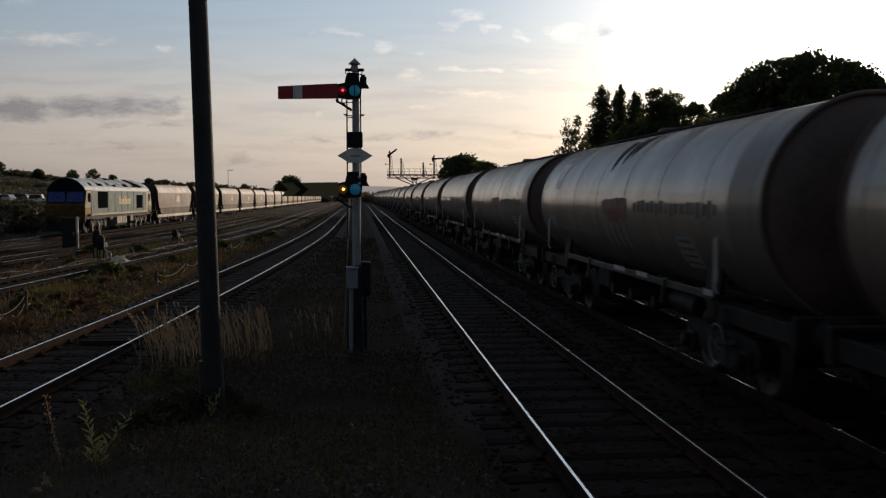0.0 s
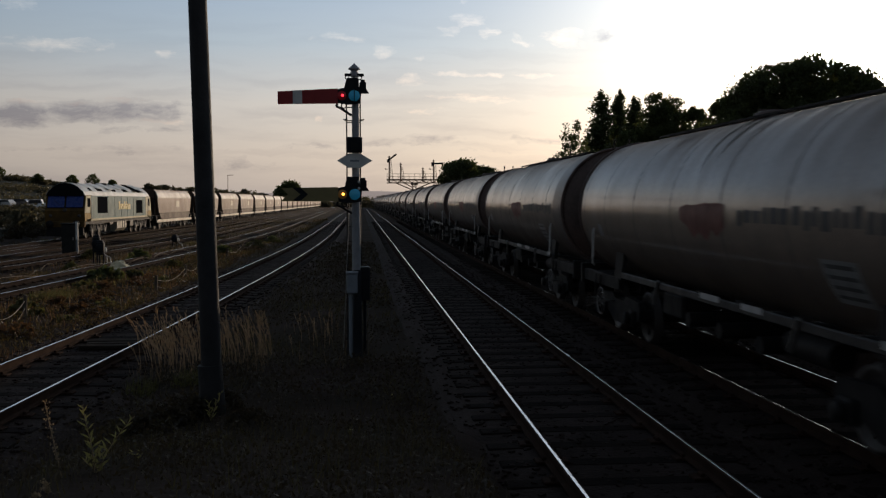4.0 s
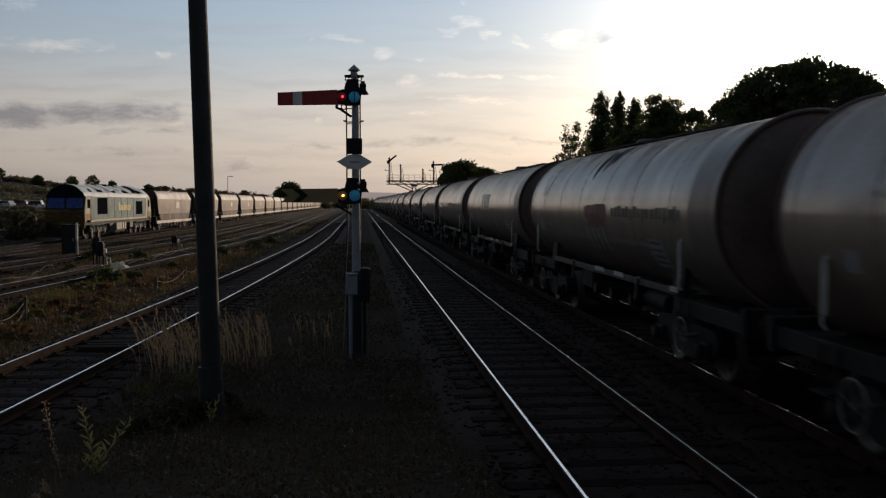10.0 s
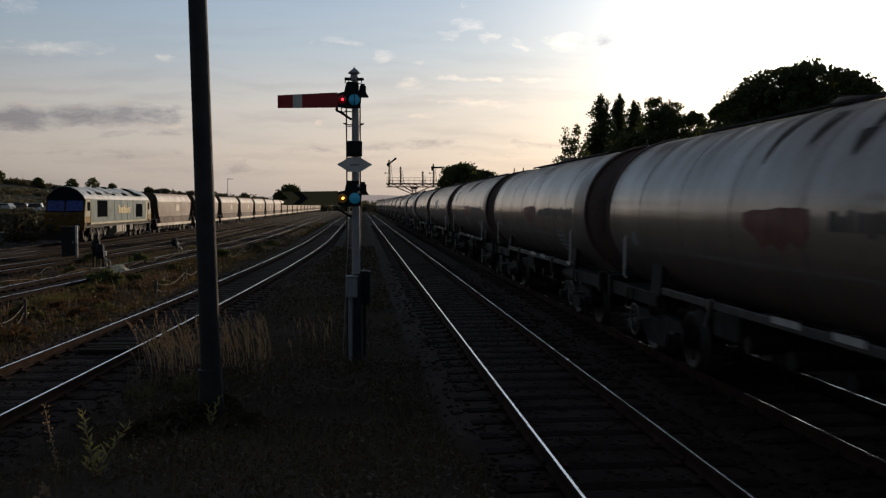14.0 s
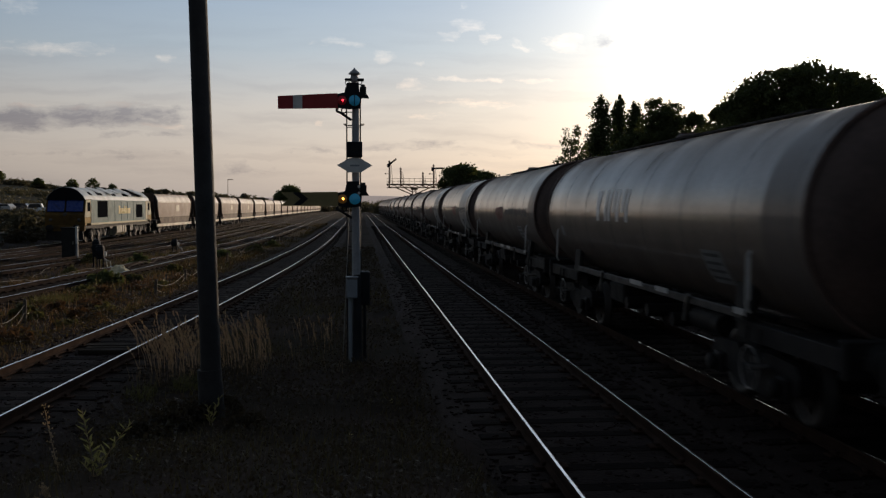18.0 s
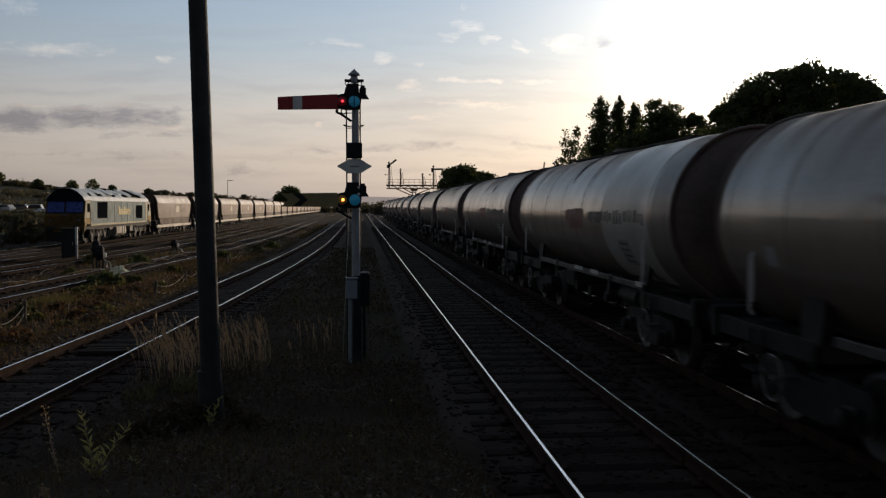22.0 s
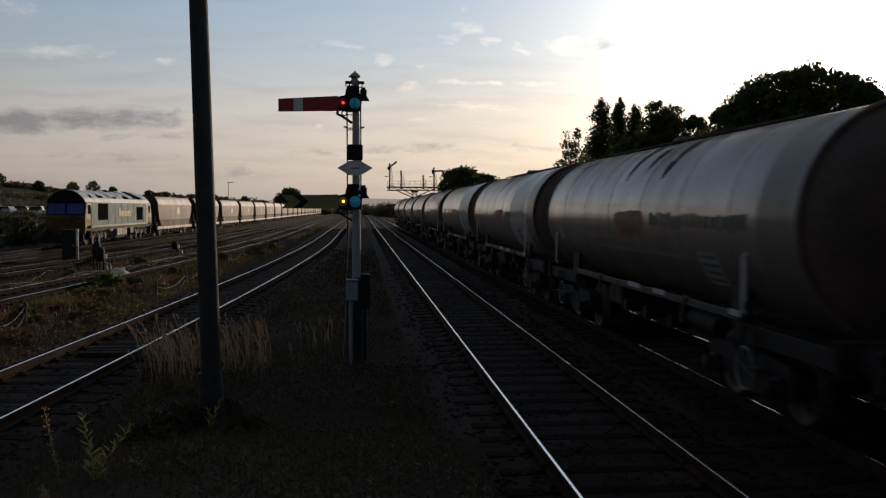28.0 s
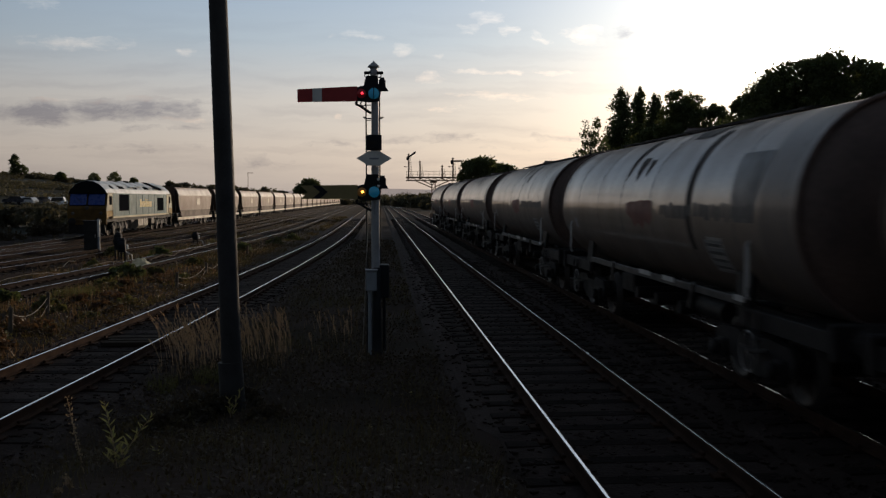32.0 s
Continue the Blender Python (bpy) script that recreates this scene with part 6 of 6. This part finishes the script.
build_mast(403, 200, 8.3)
build_mast(544, 360, 7.6)
build_mast(556, 360, 6.4)


# ---- grass and weeds ----


def build_grass(name, label, boxes, count, hmin, hmax, mat, seed, keep=None, thin=1.0):
    rng = np.random.default_rng(seed)
    tri = []
    for (x0, x1, y0, y1), share in boxes:
        n = int(count * share)
        xs, ys = rng.uniform(x0, x1, n), y0 + (y1 - y0) * rng.uniform(0, 1, n) ** 1.3
        for x, y in zip(xs, ys):
            if noise.noise(Vector((x * 0.5, y * 0.35, seed))) < rng.uniform(-0.18, 0.30):
                continue
            if keep and not keep(x, y):
                continue
            z = ground_z(x, y) - 0.02
            h = rng.uniform(hmin, hmax)
            a = rng.uniform(0, 6.28)
            w = (0.003 + 0.0004 * y) * thin
            lx, ly = rng.normal(0.06, 0.26) * h, rng.normal(0, 0.26) * h
            dx, dy = w * math.cos(a), w * math.sin(a)
            tri += [(x - dx, y - dy, z), (x + dx, y + dy, z), (x + lx, y + ly, z + h)]
    me = raw_mesh(name, np.array(tri), 3, mat)
    return solid(name, me, None, label, "grass", kind="stuff")


def clear_of_rails(x, y):
    return min(abs(x - branch_line(y)), abs(x - third_line(y)), abs(x - near_line(y)), abs(x - fourth_line(y)), abs(x - fifth_line(y))) > 1.25


build_grass("dry_grass", "tall dry seeding grass among the tracks", [((-14, -6.2, 17, 60), 0.60), ((-20, -9, 30, 80), 0.10)], 36000, 0.06, 0.30, M_GRASS, 3, clear_of_rails)
build_grass("green_grass", "rough green grass and low weeds beside the rails", [((-14, -6.2, 14, 70), 0.55), ((-3.2, 0.9, 4.5, 34), 0.12), ((-24, -9, 30, 90), 0.12)], 52000, 0.06, 0.24, M_GREENGRASS, 4, clear_of_rails)
build_grass("tall_grass_clump", "pale tall grass clump at the foot of the pole", [((-3.7, -2.7, 15.4, 19.0), 0.6), ((-2.7, -1.6, 15.8, 18.6), 0.25), ((-1.8, -0.3, 16, 22), 0.12)], 650, 0.2, 0.6, M_CLUMP, 5, None, 0.5)


def build_reed_grass():
    """Arching seeded stems with feathery plumes, standing round the foot of the pole."""
    rng = random.Random(77)
    out = []
    for x0, x1, y0, y1, n, h0, h1 in ((-3.75, -2.8, 16.0, 18.2, 110, 0.40, 0.95), (-2.6, -1.65, 16.6, 18.6, 70, 0.45, 0.85), (-1.3, -0.5, 17.5, 20.5, 14, 0.35, 0.6)):
        for _ in range(n):
            x, y = rng.uniform(x0, x1), rng.uniform(y0, y1)
            base = Vector((x, y, ground_z(x, y) - 0.02))
            h = rng.uniform(h0, h1)
            bend = Vector((rng.gauss(-0.16, 0.17), rng.gauss(0, 0.15), 0)) * h
            at = [base + Vector((0, 0, h * t)) + bend * t * t for t in (0.0, 0.35, 0.7, 1.0)]
            side = Vector((1, rng.uniform(-0.4, 0.4), 0)).normalized()
            for a, b, wa, wb in zip(at, at[1:], (0.0035, 0.003, 0.0025), (0.003, 0.0025, 0.0015)):
                out += [a - side * wa, a + side * wa, b + side * wb, b - side * wb]
            for _k in range(16):
                t = rng.uniform(0.62, 1.0)
                p = base + Vector((0, 0, h * t)) + bend * t * t
                d = (Vector((rng.uniform(-0.5, 0.5), rng.uniform(-0.5, 0.5), 1.0)) + bend * 2).normalized()
                q = p + d * rng.uniform(0.05, 0.10)
                w = side * rng.uniform(0.0025, 0.005)
                m = p.lerp(q, 0.5)
                out += [p, m + w, q, m - w]
    solid("reed_grass", raw_mesh("reed_grass", np.array([tuple(q) for q in out]), 4, M_PLUME), None, "russet seeded grass arching at the foot of the pole", "grass", kind="stuff")


build_reed_grass()
build_grass("siding_weeds", "olive weeds and dry grass overgrowing the sidings", [((-18, -5.0, 45, 150), 0.6), ((-24, -12, 30, 110), 0.15)], 42000, 0.10, 0.38, M_HERB, 14, lambda x, y: abs(x - branch_line(y)) > 1.7 and abs(x - third_line(y)) > 0.95, 0.8)
build_grass("yellow_tuft", "yellow-green grass tuft beside the branch rail", [((-3.5, -3.1, 14.2, 14.9), 0.5), ((-2.95, -2.45, 14.8, 15.6), 0.5)], 420, 0.10, 0.32, M_SHRUB, 12, None, 0.9)
build_grass("bank_grass", "thin dry stalks scattered over the dark bank", [((-4.0, 1.0, 4.8, 12), 0.5), ((-2.9, 0.9, 12, 55), 0.9)], 6500, 0.10, 0.36, M_STALK, 6, clear_of_rails, 0.6)


build_grass("yellow_grass_patch", "yellow-green grass patch by the stakes", [((-9.4, -8.3, 27.2, 28.9), 1.0)], 900, 0.12, 0.36, M_SHRUB, 8, None, 0.6)


def build_herbs():
    """Low mixed herbs, olive and russet, on the strip between branch and siding."""
    rng = np.random.default_rng(21)
    out = []
    for x0, x1, y0, y1, n in ((-13.5, -5.9, 14, 46, 26000), (-10, -5.0, 40, 75, 6000), (-3.2, -2.2, 11, 16, 1500)):
        xs, ys = rng.uniform(x0, x1, n), y0 + (y1 - y0) * rng.random(n) ** 1.3
        for x, y in zip(xs, ys):
            k = noise.noise(Vector((x * 0.45, y * 0.3, 17)))
            if k < rng.uniform(-0.4, 0.2) or not clear_of_rails(x, y):
                continue
            p = Vector((x, y, ground_z(x, y) + rng.uniform(0.0, 0.12 + 0.28 * max(0.0, k))))
            a = Vector(rng.normal(size=3)).normalized()
            b = a.cross(Vector((rng.normal(), rng.normal(), 1.0))).normalized()
            s = rng.uniform(0.018, 0.055)
            out += [p - a * s, p + b * s * 0.5, p + a * s, p - b * s * 0.5]
    solid("low_herbs", raw_mesh("low_herbs", np.array([tuple(q) for q in out]), 4, M_HERB), None, "low olive and russet herbs between the tracks", "herbs", kind="stuff")


def build_ground_cover():
    """Low dark leaves creeping over the bank and along the near track sides."""
    rng = np.random.default_rng(9)
    out = []
    for x0, x1, y0, y1, n in ((-4.2, 1.0, 4.6, 17, 26000), (-2.8, 0.9, 16, 65, 18000), (-7.6, -5.8, 14, 60, 3500)):
        xs, ys = rng.uniform(x0, x1, n), y0 + (y1 - y0) * rng.random(n) ** 1.3
        for x, y in zip(xs, ys):
            if noise.noise(Vector((x * 0.8, y * 0.6, 7))) < rng.uniform(-0.5, 0.2) or abs(x - branch_line(y)) < 1.3:
                continue
            p = Vector((x, y, ground_z(x, y) + rng.uniform(0.0, 0.14)))
            a = Vector(rng.normal(size=3)).normalized()
            b = a.cross(Vector((rng.normal(), rng.normal(), 1.5))).normalized()
            s = rng.uniform(0.009, 0.028) * (0.7 + y / 20)
            out += [p - a * s, p + b * s * 0.55, p + a * s, p - b * s * 0.55]
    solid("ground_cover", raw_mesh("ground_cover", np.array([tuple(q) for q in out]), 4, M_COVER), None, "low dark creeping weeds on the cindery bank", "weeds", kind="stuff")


build_ground_cover()
build_herbs()


def build_weed(x, y, h, seed, label, size=0.05):
    rng = random.Random(seed)
    z = ground_z(x, y)
    w = thing("weed", label, "weed", pose(x, y, z - 0.03), group="weeds on the bank")
    stem = Shape()
    quads = []
    for k in range(rng.randint(1, 3)):
        lean = Vector((rng.uniform(-0.3, 0.3), rng.uniform(-0.3, 0.3), 1)) * h * rng.uniform(0.7, 1.0)
        last = Vector((0, 0, 0))
        for i in range(1, 6):
            p = lean * (i / 5) + Vector((rng.uniform(-0.01, 0.01), rng.uniform(-0.01, 0.01), 0))
            stem.rod(last, p, 0.006 * (1.2 - i / 6), 0.005 * (1.2 - i / 5), 5)
            last = p
        for i in range(15):
            t = rng.uniform(0.15, 1.0)
            p = lean * t
            a = rng.uniform(0, 6.28)
            out = Vector((math.cos(a), math.sin(a), rng.uniform(-0.1, 0.8))).normalized()
            side = out.cross(Vector((0, 0, 1))).normalized()
            s = size * rng.uniform(0.5, 1.2) * (1.25 - 0.6 * t)
            quads += [p, p + out * s * 0.55 + side * s * 0.30, p + out * s * 1.2, p + out * s * 0.55 - side * s * 0.30]
    part("stem", stem, M_WEED, w)
    part("leaves", raw_mesh("leaves", np.array([tuple(q) for q in quads]), 4, M_WEED), None, w)


def place_weed(px, py, h, seed, label="leafy green weed on the cindery bank", size=0.05):
    """On the bank where the line of sight through that direction meets it."""
    k = (py - 366) / 1680
    y = 5.0
    while y < 40 and EYE_Z - k * y > ground_z(bearing(px) * y, y):
        y += 0.05
    build_weed(bearing(px) * y, y, h, seed, label, size)


def bank_spot(px, py):
    """Where the line of sight through that direction meets the bank."""
    k = (py - 366) / 1680
    y = 3.0
    while y < 40 and EYE_Z - k * y > ground_z(bearing(px) * y, y):
        y += 0.03
    return bearing(px) * y, y


def build_willowherb(px, py, stems, label):
    """Stems that bend outward, set with long upright lance-shaped leaves."""
    x, y = bank_spot(px, py)
    rng = random.Random(int(px * 7 + py))
    w = thing("willowherb", label, "weed", pose(x, y, ground_z(x, y) - 0.03), group="weeds on the bank")
    for h, dx, bow, n in stems:
        def on(t):
            return Vector((dx * (t + bow * t * t) / (1 + bow), 0.03 * math.sin(5 * t), h * t))
        st = Shape().pipe([on(i / 8) for i in range(9)], [0.0060 - 0.0005 * i for i in range(9)])
        part("stem", st, M_DOCK, w, "reddish stem")
        for i in range(n):
            t = 0.12 + 0.85 * i / n
            a = i * 2.4 + rng.uniform(-0.4, 0.4)
            d = Vector((math.cos(a), math.sin(a) * 0.8, rng.uniform(0.7, 1.5))).normalized()
            side = d.cross(Vector((0, 1, 0.3))).normalized()
            up = side.cross(d) * 0.12
            l = (0.115 - 0.060 * t) * rng.uniform(0.8, 1.2)
            p = on(t)
            q = [p, p + d * l * 0.35 + side * l * 0.085, p + d * l * 0.7 + side * l * 0.07 - up * l, p + d * l - up * l * 2, p + d * l * 0.7 - side * l * 0.07 - up * l, p + d * l * 0.35 - side * l * 0.085]
            part("leaf", Shape().add(q, [(0, 1, 2, 5), (5, 2, 4), (2, 3, 4)]), M_WILLOWHERB, w)
    return w


build_willowherb(158, 838, ((0.54, -0.07, 0.0, 26), (0.45, 0.30, 0.8, 20), (0.18, 0.06, 0.0, 9), (0.14, -0.07, 0.0, 7)), "yellow-green willowherb with two leafy stems on the bank")
build_willowherb(366, 752, ((0.42, 0.16, 0.6, 14), (0.30, -0.02, 0.0, 10)), "small leafy willowherb sprig with a red tip")
build_willowherb(232, 815, ((0.07, 0.0, 0.0, 5),), "tiny reddish seedling on the dark bank")


def build_dock(px, py, h, lean, label):
    """A bare stalk with whorls of dry seed."""
    x, y = bank_spot(px, py)
    rng = random.Random(int(px))
    w = thing("dock", label, "weed", pose(x, y, ground_z(x, y) - 0.03), group="weeds on the bank")
    part("stalk", Shape().rod((0, 0, 0), (lean, 0, h), 0.0045, 0.002, 6), M_DOCK, w)
    out = []
    for k in range(11):
        t = 0.25 + 0.75 * k / 10
        for _ in range(9):
            p = Vector((lean * t, 0, h * t)) + Vector((rng.gauss(0, 0.014), rng.gauss(0, 0.014), rng.gauss(0, 0.010)))
            a = Vector((rng.gauss(0, 1), rng.gauss(0, 1), rng.gauss(0, 1))).normalized() * rng.uniform(0.004, 0.010)
            b = a.cross(Vector((0.3, 1, 0.2))).normalized() * a.length
            out += [p - a, p + b, p + a, p - b]
    tagged(part("dry_seed", raw_mesh("dry_seed", np.array([tuple(q) for q in out]), 4, M_DOCK), None, w, "dry brown seed in whorls"), kind="stuff")


build_dock(99, 842, 0.56, -0.11, "tall bare dock stalk with dry seed whorls")
build_dock(70, 872, 0.10, -0.005, "short pale dry stalk on the bank")
build_dock(53, 881, 0.05, -0.012, "short orange dry stalk on the bank")
for i, (px, py, h) in enumerate(((190, 500, 0.5), (200, 512, 0.5), (170, 508, 0.45), (240, 660, 0.22), (690, 720, 0.12), (620, 780, 0.12))):
    place_weed(px, py, h, 400 + i, size=0.045)
# dark brambles round the foot of the pole
for i, (px, py, h, w) in enumerate(((330, 742, 0.34, 0.9), (285, 760, 0.30, 0.8), (385, 735, 0.30, 0.8), (245, 775, 0.24, 0.7), (440, 760, 0.22, 0.8))):
    bx, by = bank_spot(px, py)
    build_tree("dark bramble on the shaded bank", bx, by, h + 0.2, w, "bush", 1300, 0.028, 560 + i, "bush", "brambles on the bank", M_COVER)
for i, (x, y, h, w) in enumerate(((-8.9, 34.3, 0.55, 1.3), (-12.0, 40.5, 0.35, 0.9), (-9.4, 34.8, 0.4, 0.9), (-8.2, 35.2, 0.35, 0.8), (-11.6, 33.0, 0.15, 0.8), (-7.9, 41.0, 0.3, 0.9), (-10.2, 26.5, 0.4, 0.9), (-8.2, 24.0, 0.4, 0.9), (-10.6, 46.5, 0.6, 1.3), (-13.0, 47.5, 0.6, 1.2), (-7.4, 52, 0.5, 1.1), (-6.6, 60, 0.5, 1.2), (-6.2, 68, 0.5, 1.2))):
    build_tree("low weedy shrub in the rough grass", x, y, h + 0.2, w, "bush", 900, 0.07, 500 + i, "shrub", "low shrubs between the tracks", M_SHRUB if i % 2 else M_LEAF)
for i in range(20):
    y = 17.5 + 22 * (i / 19) ** 1.2 + r0.uniform(-0.8, 0.8)
    x = branch_line(y) - 1.9 - r0.uniform(0, 2.6)
    build_tree("russet clump of seeding herbs between the tracks", x, y, r0.uniform(0.35, 0.6), r0.uniform(0.6, 1.2), "bush", 420, 0.05, 600 + i, "shrub", "russet herb clumps between the tracks", M_RUSSET if i % 3 else M_SHRUB)


def motions():
    """The tank train runs towards and past the viewer, gaining speed evenly."""
    def gone(t):
        return 8.75 * t + 0.04685 * t * t
    for wagon, y in WAGONS:
        walk(wagon, [(t, pose(train_line(0), y - gone(t), 0)) for t in range(0, 33)])
    # every wheelset rolls alike, so all at one place on their bogies share one set of keys
    leaders = {}
    for wagon, y in WAGONS:
        for axle in wagon.children_recursive:
            if not axle.name.startswith("wheelset"):
                continue
            x, along, r = axle.matrix_basis.translation
            lead = leaders.get(round(along, 2))
            if lead is None:
                leaders[round(along, 2)] = axle
                walk(axle, [(i / FPS, pose(x, along, r, math.degrees(gone(i / FPS) / r))) for i in range(0, 961)])
            else:
                axle.rotation_mode = "QUATERNION"
                axle.animation_data_create()
                axle.animation_data.action = lead.animation_data.action
                axle.animation_data.action_slot = lead.animation_data.action_slot


motions()
